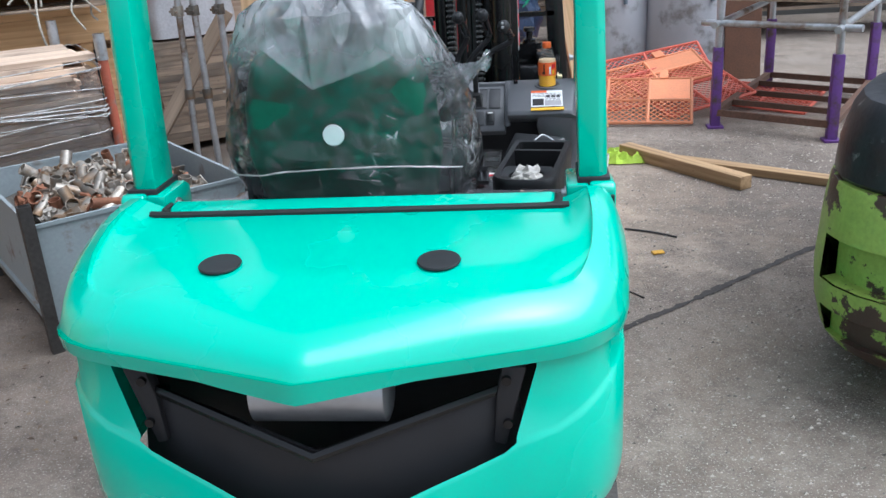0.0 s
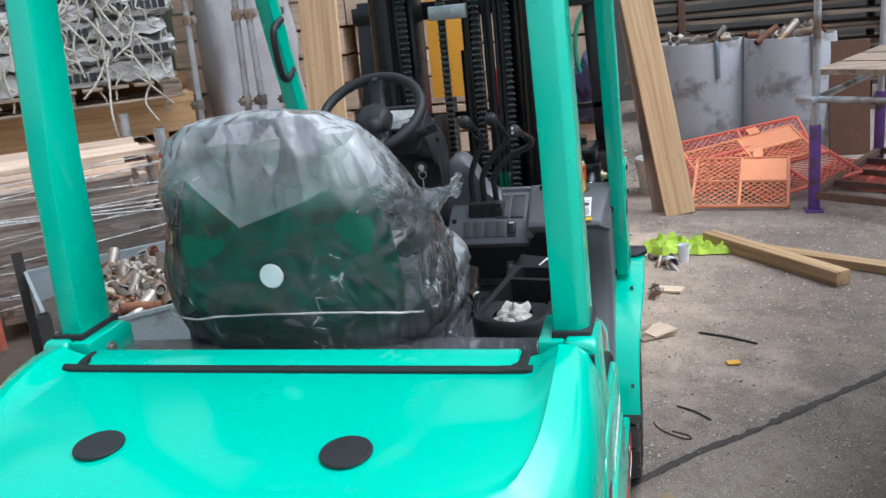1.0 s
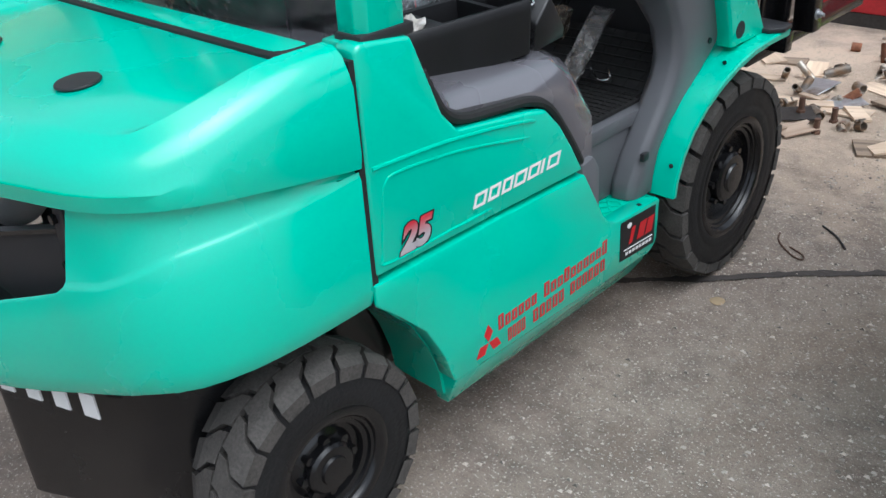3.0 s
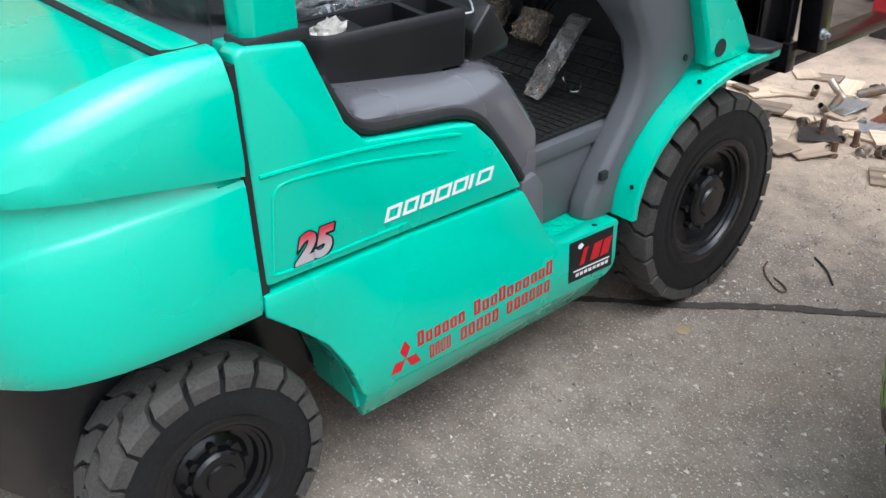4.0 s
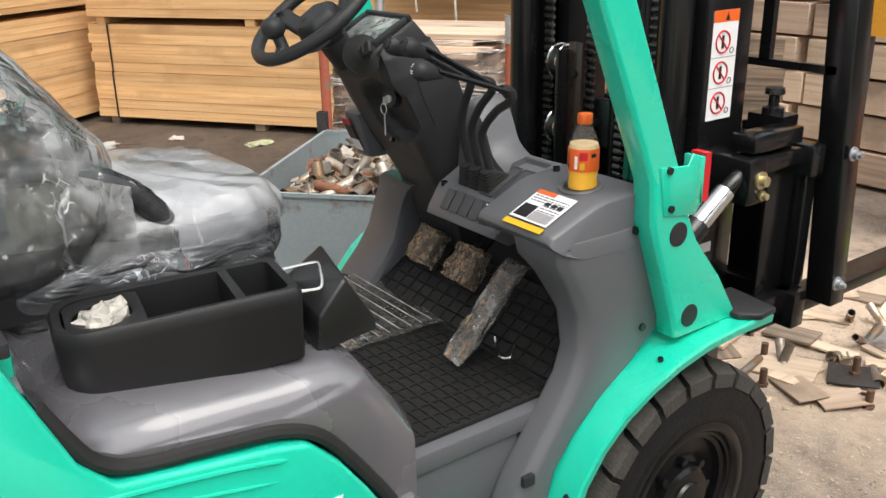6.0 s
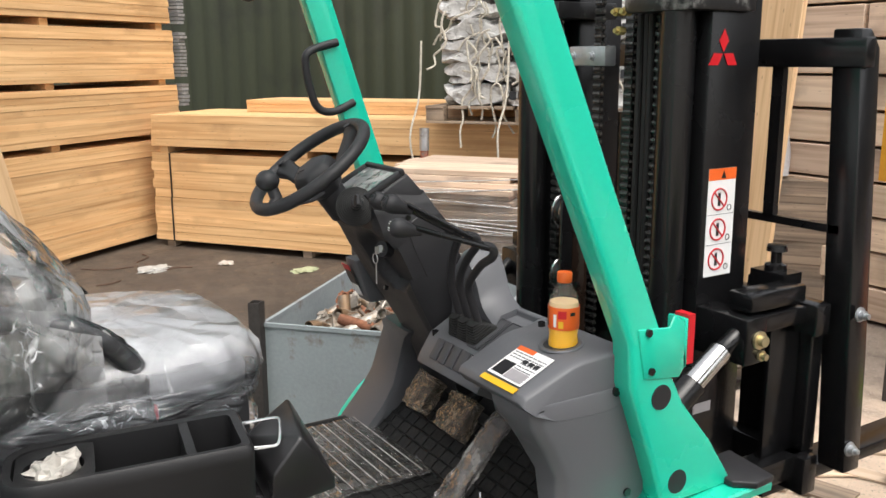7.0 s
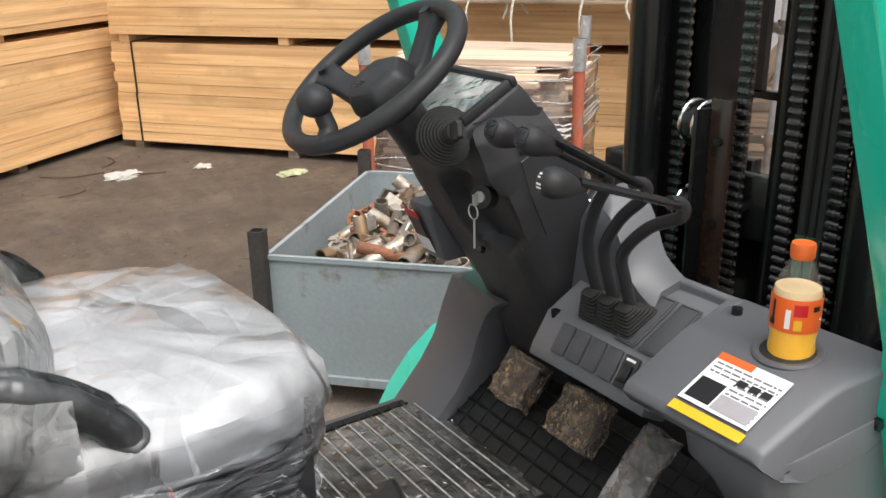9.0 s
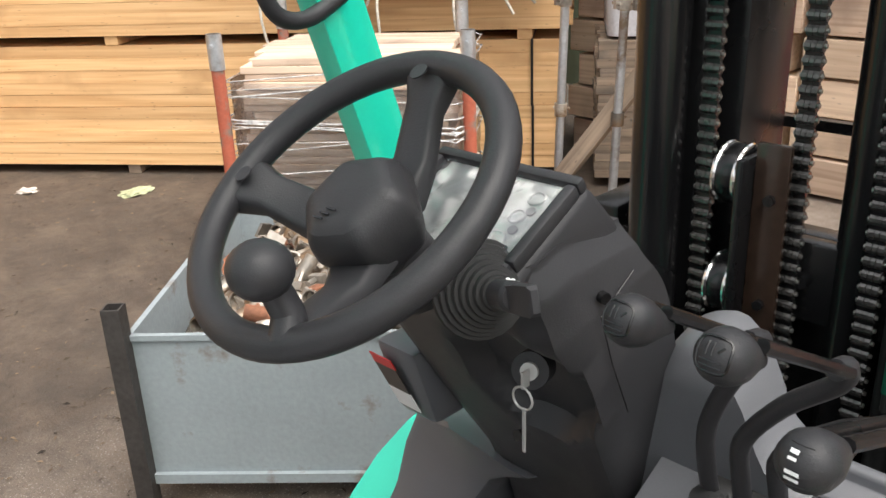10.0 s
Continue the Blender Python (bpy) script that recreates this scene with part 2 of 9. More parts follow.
SILVER = mat("silver silencer", (0.55, 0.56, 0.58), 0.4, metal=0.75, vary=0.08, bump=0.03)
RED = mat("red decal", (0.55, 0.012, 0.02), 0.35, vary=0.05, bump=0.0)
RED_PAINT = mat("red paint", (0.5, 0.02, 0.03), 0.45, vary=0.2, bump=0.1, dirt=(0.12, 0.05, 0.04), dirt_amount=0.2)
TEXT_GREY = mat("grey print", (0.16, 0.16, 0.17), 0.5, vary=0.1, bump=0.0)
WHITE = mat("white decal", (0.8, 0.8, 0.8), 0.4, vary=0.04, bump=0.0)
SILVER_DECAL = mat("silver decal", (0.42, 0.40, 0.42), 0.3, metal=0.3, vary=0.1, bump=0.0)
BLACK_DECAL = mat("black decal", (0.01, 0.01, 0.012), 0.35, vary=0.1, bump=0.0)
ORANGE = mat("orange decal", (0.8, 0.13, 0.02), 0.4, vary=0.05, bump=0.0)
YELLOW = mat("yellow decal", (0.75, 0.42, 0.02), 0.4, vary=0.05, bump=0.0)
SCREEN = mat("grey display", (0.78, 0.79, 0.78), 0.35, vary=0.2, scale=14, bump=0.25)
BINBLUE = mat("blue grey bin paint", (0.27, 0.31, 0.325), 0.6, vary=0.12, scale=5, bump=0.1, dirt=(0.16, 0.12, 0.09), dirt_amount=0.12, dirt_scale=5)
OLDSTEEL = mat("dark bare steel", (0.05, 0.045, 0.042), 0.6, metal=0.3, vary=0.35, bump=0.2)
POSTRED = mat("faded red post", (0.4, 0.1, 0.055), 0.7, vary=0.2, bump=0.15, dirt=(0.2, 0.16, 0.13), dirt_amount=0.35, dirt_scale=12)
PURPLE = mat("purple paint", (0.13, 0.05, 0.24), 0.6, vary=0.2, bump=0.1, dirt=(0.08, 0.05, 0.04), dirt_amount=0.35, dirt_scale=9)
BARRIER = mat("orange barrier plastic", (0.70, 0.26, 0.12), 0.55, vary=0.12, bump=0.05, obrand=0.25)
BARRIER_RED = mat("red barrier plastic", (0.60, 0.12, 0.075), 0.5, vary=0.12, bump=0.05)
BAG = mat("grey white woven bag", (0.44, 0.45, 0.48), 0.75, vary=0.12, scale=4, fine=220, bump=0.3, dirt=(0.2, 0.19, 0.18), dirt_amount=0.25)
LIME = mat("chipped lime paint", (0.33, 0.45, 0.09), 0.5, vary=0.2, bump=0.2, dirt=(0.07, 0.04, 0.03), dirt_amount=0.42, dirt_scale=4, chip=True)
KEYSTEEL = mat("bright key steel", (0.5, 0.5, 0.49), 0.35, metal=0.5, vary=0.05, bump=0.0)
HIVIS = mat("yellow hi-vis cloth", (0.38, 0.53, 0.05), 0.8, vary=0.2, bump=0.2)
BLACK_GRAIN = mat("black grained plastic", (0.011, 0.011, 0.012), 0.42, vary=0.15, fine=600, bump=0.08, spec=0.35)
CUP = mat("white plastic cup", (0.75, 0.76, 0.8), 0.35, vary=0.05, bump=0.02)
ROPE = mat("pale rope", (0.5, 0.47, 0.4), 0.9, vary=0.3, scale=60, bump=0.4)
SACK = mat("white printed sacks", (0.55, 0.55, 0.54), 0.7, vary=0.3, scale=6, fine=60, bump=0.4, dirt=(0.16, 0.15, 0.14), dirt_amount=0.35, dirt_scale=7)
PILE = wood("tan pink offcuts", (0.70, 0.54, 0.41), (0.50, 0.36, 0.26), rand=0.26, dirt=(0.30, 0.22, 0.17), dirt_amount=0.18)
PINE = wood("fresh sawn pine", (0.79, 0.52, 0.265), (0.60, 0.35, 0.155), rand=0.13, streak=0.7, dirt=(0.50, 0.30, 0.14), dirt_amount=0.15)
PINE_OLD = wood("weathered boards", (0.33, 0.25, 0.18), (0.16, 0.12, 0.09), rand=0.3, dirt=(0.10, 0.085, 0.07), dirt_amount=0.3)
PINE_PALE = wood("pale new board", (0.68, 0.47, 0.27), (0.52, 0.33, 0.17), rand=0.05)
BOARD = wood("tan boards", (0.74, 0.59, 0.44), (0.58, 0.43, 0.30), rand=0.18, dirt=(0.32, 0.24, 0.18), dirt_amount=0.2)
BROWN = mat("brown board", (0.13, 0.062, 0.035), 0.7, vary=0.25, bump=0.1)
SHED = mat("dark green cladding", (0.042, 0.050, 0.028), 0.5, vary=0.12, scale=1.5, bump=0.03, stretch=(1, 1, 0.15), dirt=(0.03, 0.034, 0.022), dirt_amount=0.3, dirt_scale=1.2)
FILM = film("clear seat wrap", 0.14, 0.0, 7.0, 0.1, streak=0.55, fold=0.5, lines=0.06, gap=(0.40, 0.55))
FILM_SIDE = film("seat base wrap", 0.20, 0.0, 5.0, 0.12, streak=0.8, fold=0.5, squash=5.0, lines=0.10, gap=(0.32, 0.46))
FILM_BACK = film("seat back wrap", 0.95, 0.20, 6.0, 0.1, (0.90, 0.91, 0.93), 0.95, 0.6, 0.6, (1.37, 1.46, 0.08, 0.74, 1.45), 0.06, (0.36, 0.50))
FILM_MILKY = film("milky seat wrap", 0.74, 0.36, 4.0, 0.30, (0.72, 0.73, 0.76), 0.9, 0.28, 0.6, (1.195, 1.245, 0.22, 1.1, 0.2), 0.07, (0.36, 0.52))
FILM_WRAP = film("stretch wrap", 0.16, 0.02, 7.0, 0.15, (0.85, 0.8, 0.78), 0.7, 0.2, 3.0)
FILM_FLAP = film("folded milky film", 0.30, 0.03, 9.0, 0.10, (0.78, 0.80, 0.84), 0.8, 0.25, 0.6, None, 0.05, (0.46, 0.6))
FILM_PED = film("pedal wrap", 0.75, 0.3, 40.0, 0.1, (0.30, 0.23, 0.16), 0.9, 2.0)
FILM_WEB = film("milky web of wrap", 0.6, 0.1, 9.0, 0.15, (0.80, 0.77, 0.72), 0.8, 0.4)
FILM_RIDGE = film("pressed film ridge", 0.95, 0.4, 30.0, 0.15, (0.7, 0.69, 0.67), 0.9, 0.2)
FILM_FLOOR = film("floor film", 0.4, 0.03, 14.0, 0.1, (0.62, 0.60, 0.58), 0.6, 1.0, lines=0.05)


# ---- mesh helpers ----


def part(name, bm, material, parent=None, label="", bevel=0.0, segs=2, smooth=38):
    """One mesh object out of a bmesh, under a thing or a part."""
    bm.normal_update()
    if bevel:
        edges = [e for e in bm.edges if len(e.link_faces) == 2 and e.calc_face_angle(0) > radians(32)]
        bmesh.ops.bevel(bm, geom=edges, offset=bevel, segments=segs, affect="EDGES", profile=0.5, clamp_overlap=True)
        bm.normal_update()
    for e in bm.edges:
        e.smooth = len(e.link_faces) != 2 or e.calc_face_angle(0) < radians(smooth)
    for f in bm.faces:
        f.smooth = True
    me = bpy.data.meshes.new(name)
    bm.to_mesh(me)
    bm.free()
    me.materials.append(material)
    ob = new(name, me)
    ob.parent = parent
    if label:
        ob["label"] = label
    return ob


def shared(name, me, parent, m, label=""):
    """Another object on a mesh that is there already."""
    ob = new(name, me)
    ob.parent = parent
    ob.matrix_basis = m
    if label:
        ob["label"] = label
    return ob


def thing(name, label, category, group="", m=None):
    ob = new(name)
    if m is not None:
        ob.matrix_basis = m
    return tagged(ob, label, category, group)


def box(bm, x0, x1, y0, y1, z0, z1, m=None):
    vs = [bm.verts.new((x, y, z)) for z in (z0, z1) for y in (y0, y1) for x in (x0, x1)]
    for q in ((0, 2, 3, 1), (4, 5, 7, 6), (0, 1, 5, 4), (2, 6, 7, 3), (0, 4, 6, 2), (1, 3, 7, 5)):
        bm.faces.new([vs[i] for i in q])
    if m is not None:
        bmesh.ops.transform(bm, matrix=m, verts=vs)
    return vs


def prism(bm, pts, a, b, axis="x"):
    """A polygon pushed along an axis from a to b. pts: (y, z) for x, (x, z) for y, (x, y) for z."""
    def at(p, v):
        return {"x": (v, *p), "y": (p[0], v, p[1]), "z": (*p, v)}[axis]
    lo, hi = [bm.verts.new(at(p, a)) for p in pts], [bm.verts.new(at(p, b)) for p in pts]
    n = len(pts)
    bm.faces.new(lo[::-1])
    bm.faces.new(hi)
    for i in range(n):
        bm.faces.new((lo[i], lo[(i + 1) % n], hi[(i + 1) % n], hi[i]))
    bmesh.ops.recalc_face_normals(bm, faces=bm.faces)
    return lo + hi


def loft(bm, rings, closed=True, caps=True):
    rows = [[bm.verts.new(p) for p in r] for r in rings]
    n = len(rows[0])
    for a, b in zip(rows, rows[1:]):
        for i in range(n if closed else n - 1):
            j = (i + 1) % n
            bm.faces.new((a[i], a[j], b[j], b[i]))
    if caps and closed:
        bm.faces.new(rows[0][::-1])
        bm.faces.new(rows[-1])
    bmesh.ops.recalc_face_normals(bm, faces=bm.faces)
    return rows


def tube(bm, pts, r, n=10, closed=False):
    """A round bar along a line of points; r is a number or one for each point."""
    pts = [Vector(p) for p in pts]
    rs = r if isinstance(r, (list, tuple)) else [r] * len(pts)
    k = len(pts)
    rings, side = [], None
    for i, p in enumerate(pts):
        a = pts[(i - 1) % k] if closed or i else p
        b = pts[(i + 1) % k] if closed or i < k - 1 else p
        d = (b - a).normalized()
        if side is None:
            side = d.orthogonal().normalized()
        side = (side - d * side.dot(d)).normalized()
        up = d.cross(side)
        rings.append([p + rs[i] * (math.cos(2 * math.pi * j / n) * side + math.sin(2 * math.pi * j / n) * up) for j in range(n)])
    if closed:
        rings.append(rings[0])
        rows = loft(bm, rings, caps=False)
        bmesh.ops.remove_doubles(bm, verts=[v for row in (rows[0], rows[-1]) for v in row], dist=1e-5)
    else:
        loft(bm, rings)
    return bm


def curve_pts(pts, steps=6):
    """A smooth line through points."""
    pts = [Vector(p) for p in pts]
    out = []
    for i in range(len(pts) - 1):
        a, b, c, d = pts[max(i - 1, 0)], pts[i], pts[i + 1], pts[min(i + 2, len(pts) - 1)]
        for s in range(steps):
            t = s / steps
            out.append(0.5 * (2 * b + (c - a) * t + (2 * a - 5 * b + 4 * c - d) * t * t + (3 * b - a - 3 * c + d) * t ** 3))
    return out + [pts[-1]]


def revolve(bm, prof, n=32, m=None, closed=False):
    """A profile of (radius, height) turned round z."""
    rings = [[(r * math.cos(2 * math.pi * j / n), r * math.sin(2 * math.pi * j / n), h) for j in range(n)] for r, h in prof]
    rows = loft(bm, rings, caps=not closed)
    vs = [v for row in rows for v in row]
    if m is not None:
        bmesh.ops.transform(bm, matrix=m, verts=vs)
    return vs


def cyl(bm, a, b, r, n=16):
    return tube(bm, [a, b], r, n)


def blob(bm, c, r, m=None, sub=2, rough=0.0, seed=0):
    res = bmesh.ops.create_icosphere(bm, subdivisions=sub, radius=1.0)
    for v in res["verts"]:
        k = 1 + rough * noise.noise(v.co * 2.3 + Vector((seed * 3.1, seed, 0)))
        v.co = Vector((v.co.x * r[0] * k, v.co.y * r[1] * k, v.co.z * r[2] * k))
    mm = Matrix.Translation(c) @ (m or Matrix())
    bmesh.ops.transform(bm, matrix=mm, verts=res["verts"])
    return res["verts"]


def smooth01(x, a, b):
    t = max(0.0, min(1.0, (x - a) / (b - a)))
    return t * t * (3 - 2 * t)


def lerp_table(table, x):
    if x <= table[0][0]:
        return table[0][1]
    for (a, va), (b, vb) in zip(table, table[1:]):
        if x <= b:
            return va + (vb - va) * (x - a) / (b - a)
    return table[-1][1]


def plate(bm, corners, thick, normal):
    """A flat quad or polygon with a little thickness along its normal."""
    nrm = Vector(normal).normalized() * thick
    lo = [bm.verts.new(Vector(c)) for c in corners]
    hi = [bm.verts.new(Vector(c) + nrm) for c in corners]
    k = len(lo)
    bm.faces.new(lo[::-1])
    bm.faces.new(hi)
    for i in range(k):
        bm.faces.new((lo[i], lo[(i + 1) % k], hi[(i + 1) % k], hi[i]))
    bmesh.ops.recalc_face_normals(bm, faces=bm.faces)


# ---- the green forklift ----
lift = thing("forklift", "new turquoise green counterbalance forklift with plastic-wrapped seat on the concrete yard", "forklift")

# counterweight: outline of its right half seen from above, from the seam round to the rear point
HALF = [(0.578, -1.528), (0.580, -1.58), (0.581, -1.64), (0.581, -1.70), (0.578, -1.76), (0.572, -1.815), (0.560, -1.865), (0.543, -1.912), (0.517, -1.953),
        (0.483, -1.985), (0.44, -2.01), (0.392, -2.029), (0.34, -2.047), (0.28, -2.068), (0.21, -2.092), (0.14, -2.117), (0.08, -2.138), (0.03, -2.156), (0.0, -2.166)]
OUT = HALF + [(-x, y) for x, y in HALF[-2::-1]]


def inward(i):
    a, b = Vector(OUT[max(i - 1, 0)]), Vector(OUT[min(i + 1, len(OUT) - 1)])
    d = (b - a).normalized()
    n = Vector((-d.y, d.x))
    p = Vector(OUT[i])
    return n if n.dot(Vector((0, -1.6)) - p) > 0 else -n


def top_z(x, y):
    z = 1.118 - 0.016 * smooth01(-y, 1.6, 1.95) - 0.05 * smooth01(-y, 1.85, 2.2)
    ramp = smooth01(abs(x), 0.455, 0.535) * smooth01(y, -1.82, -1.58)
    z += 0.032 * ramp - 0.03 * smooth01(abs(x), 0.30, 0.56) * smooth01(-y, 1.75, 1.95)
    return z


LIP = [(1.52, 0.910), (1.75, 0.948), (1.95, 0.972), (2.17, 0.985)]
RIDGE = [(1.52, 0.897), (1.75, 0.895), (1.90, 0.885), (1.96, 0.865), (2.03, 0.815), (2.06, 0.785), (2.12, 0.73), (2.17, 0.69)]


def counterweight():
    bm = bmesh.new()
    cols = []
    for i, (x, y) in enumerate(OUT):
        n = inward(i)
        lz, rz = lerp_table(LIP, -y), lerp_table(RIDGE, -y)
        seam = smooth01(-y, 1.53, 1.72)
        tz = top_z(x, y)
        bz = 0.605 - 0.085 * smooth01(-y, 1.97, 2.15)
        prof = [(0.035, bz - 0.002), (0.012, bz + 0.002), (0.003, bz + 0.02), (0.0, bz + 0.05), (0.0, rz - 0.006), (0.003 + 0.003 * seam, rz + 0.002), (0.006 + 0.006 * seam, rz + 0.010), (0.009 + 0.006 * seam, lz - 0.012),
                (0.018, lz - 0.004), (0.018, lz), (-0.004, lz + 0.005), (-0.009, lz + 0.035), (-0.006, tz - 0.075), (0.004, tz - 0.045), (0.016, tz - 0.02), (0.036, tz - 0.005), (0.065, top_z(x * 0.9, y + 0.05))]
        cols.append([(x + n.x * o, y + n.y * o, z) for o, z in prof])
    rows = []
    for c in cols:
        rows.append([bm.verts.new(p) for p in c])
    m = len(rows[0])
    for i in range(len(rows) - 1):
        for k in range(m - 1):
            mid = (OUT[i][0] + OUT[i + 1][0]) / 2
            if k in (5, 6, 7) and abs(mid) < 0.40:
                continue
            bm.faces.new((rows[i][k], rows[i + 1][k], rows[i + 1][k + 1], rows[i][k + 1]))
    # top skin, drawn in towards the front edge
    prev = [r[-1] for r in rows]
    for f in [(k + 1) / 26 for k in range(26)]:
        cur = []
        for i, r in enumerate(rows):
            p = cols[i][-1]
            q = (p[0] * 0.93, -1.52)
            x, y = p[0] + (q[0] - p[0]) * f, p[1] + (q[1] - p[1]) * f
            cur.append(bm.verts.new((x, y, top_z(x, y))))
        for i in range(len(rows) - 1):
            a = (prev[i], prev[i + 1], cur[i + 1], cur[i])
            bm.faces.new(a)
        prev = cur
    # the rear opening narrows downwards
    for i, (x, y) in enumerate(OUT):
        if abs(abs(x) - 0.392) < 1e-6:
            for k, g in ((4, 0.925), (5, 0.925), (6, 0.93), (7, 1.035), (8, 1.035)):
                rows[i][k].co.y += 0.37 * (g - 1) * abs(rows[i][k].co.x)
                rows[i][k].co.x *= g
    bmesh.ops.remove_doubles(bm, verts=bm.verts, dist=1e-4)
    bmesh.ops.recalc_face_normals(bm, faces=bm.faces)
    return part("counterweight", bm, GREEN, lift, "glossy green cast counterweight", smooth=50)


cw = counterweight()
for sx in (-1, 1):
    bm = bmesh.new()
    revolve(bm, [(0.0005, 0.0), (0.041, 0.0), (0.0425, 0.003), (0.041, 0.006), (0.0005, 0.0065)], 28)
    ob = part("blanking_plug", bm, BLACK_MATT, cw, "round dark grey plug")
    ob.matrix_basis = Matrix.Translation((0.217 * sx, -1.857, top_z(0.217, -1.857) + 0.001)) @ Euler((radians(4), 0, 0)).to_matrix().to_4x4()

# grille in the rear recess
bm = bmesh.new()
ins = [(x * 0.95, y + 0.25) for x, y in OUT if abs(x) < 0.45]
loft(bm, [[(x, y, 0.64) for x, y in ins], [(x, y, 1.0) for x, y in ins]], closed=False)
part("recess_back", bm, BLACK_MATT, cw)
bm = bmesh.new()
for z0, z1, x1 in ((0.70, 0.853, 0.36),):
    prism(bm, [(-0.36, 0.91), (0.0, 0.832), (0.36, 0.91), (0.385, 0.75), (0.2, 0.67), (0, 0.60), (-0.2, 0.67), (-0.385, 0.75)], -1.972, -1.955, "y")
for v in bm.verts:
    v.co.y += -0.125 * (1 - abs(v.co.x) / 0.38)
part("grille_panel", bm, BLACK_MATT, cw, "black moulded lower grille panel", bevel=0.003)
bm = bmesh.new()
tube(bm, [(-0.355, -1.985, 0.912), (0, -2.108, 0.834), (0.355, -1.985, 0.912)], 0.010, 6)
part("grille_bar", bm, BLACK, cw)
for sx in (-1, 1):
    bm = bmesh.new()
    prism(bm, [(0.382, 0.96), (0.338, 0.96), (0.325, 0.90), (0.318, 0.80), (0.34, 0.795)], -2.008, -1.975, "y")
    bmesh.ops.scale(bm, vec=(sx, 1, 1), verts=bm.verts)
    bmesh.ops.recalc_face_normals(bm, faces=bm.faces)
    br = part("grille_bracket", bm, BLACK_MATT, cw, bevel=0.004)
    for z in (0.935, 0.845):
        bm = bmesh.new()
        cyl(bm, (0.345 * sx, -2.005, z), (0.345 * sx, -2.017, z), 0.009, 12)
        part("bolt", bm, BLACK, br)
bm = bmesh.new()
tube(bm, [(-0.135, -1.985, 0.905), (-0.13, -1.985, 0.905), (0.122, -1.985, 0.905), (0.127, -1.985, 0.905)], [0.05, 0.062, 0.062, 0.05], 28)
part("silencer", bm, SILVER, cw, "dull silver exhaust silencer")

# radiator cover and its seal
bm = bmesh.new()
rim = [(-0.445, -1.508), (-0.445, -1.545), (-0.439, -1.562), (-0.427, -1.574), (-0.40, -1.579), (0.40, -1.579), (0.427, -1.574), (0.439, -1.562), (0.445, -1.545), (0.445, -1.508)]
prism(bm, rim, 1.06, 1.121, "z")
for v in bm.verts:
    if v.co.z > 1.1 and v.co.y > -1.52:
        v.co.z += 0.012
part("radiator_cover", bm, GREEN, lift, "green radiator cover", bevel=0.010, segs=3)
bm = bmesh.new()
tube(bm, [(x * 1.012, y - 0.008, min(top_z(x, y), 1.121) + 0.002) for x, y in [(p.x, p.y) for p in curve_pts([(a, b, 0) for a, b in rim], 3)]], 0.0095, 8)
part("cover_seal", bm, RUBBER, lift, "black rubber seal")

# black lower counterweight between the rear wheels
bm = bmesh.new()
low = [(x * 0.72, y + 0.06) for x, y in OUT if y < -1.8]
prism(bm, low + [(-0.34, -1.5), (0.34, -1.5)], 0.16, 0.60, "z")
lowcw = part("lower_counterweight", bm, BLACK, lift, "black lower counterweight", bevel=0.01)
for i in range(7):
    bm = bmesh.new()
    x0 = 0.265 - 0.075 * i
    box(bm, -0.02, 0.02, -0.002, 0.002, -0.03, 0.03)
    ob = part("letter_bar", bm, WHITE, lowcw)
    ob.matrix_basis = pose(x0, -2.110 + abs(x0) * 0.33 + 0.0, 0.50, 0, 0, 18 if x0 > 0 else -18)

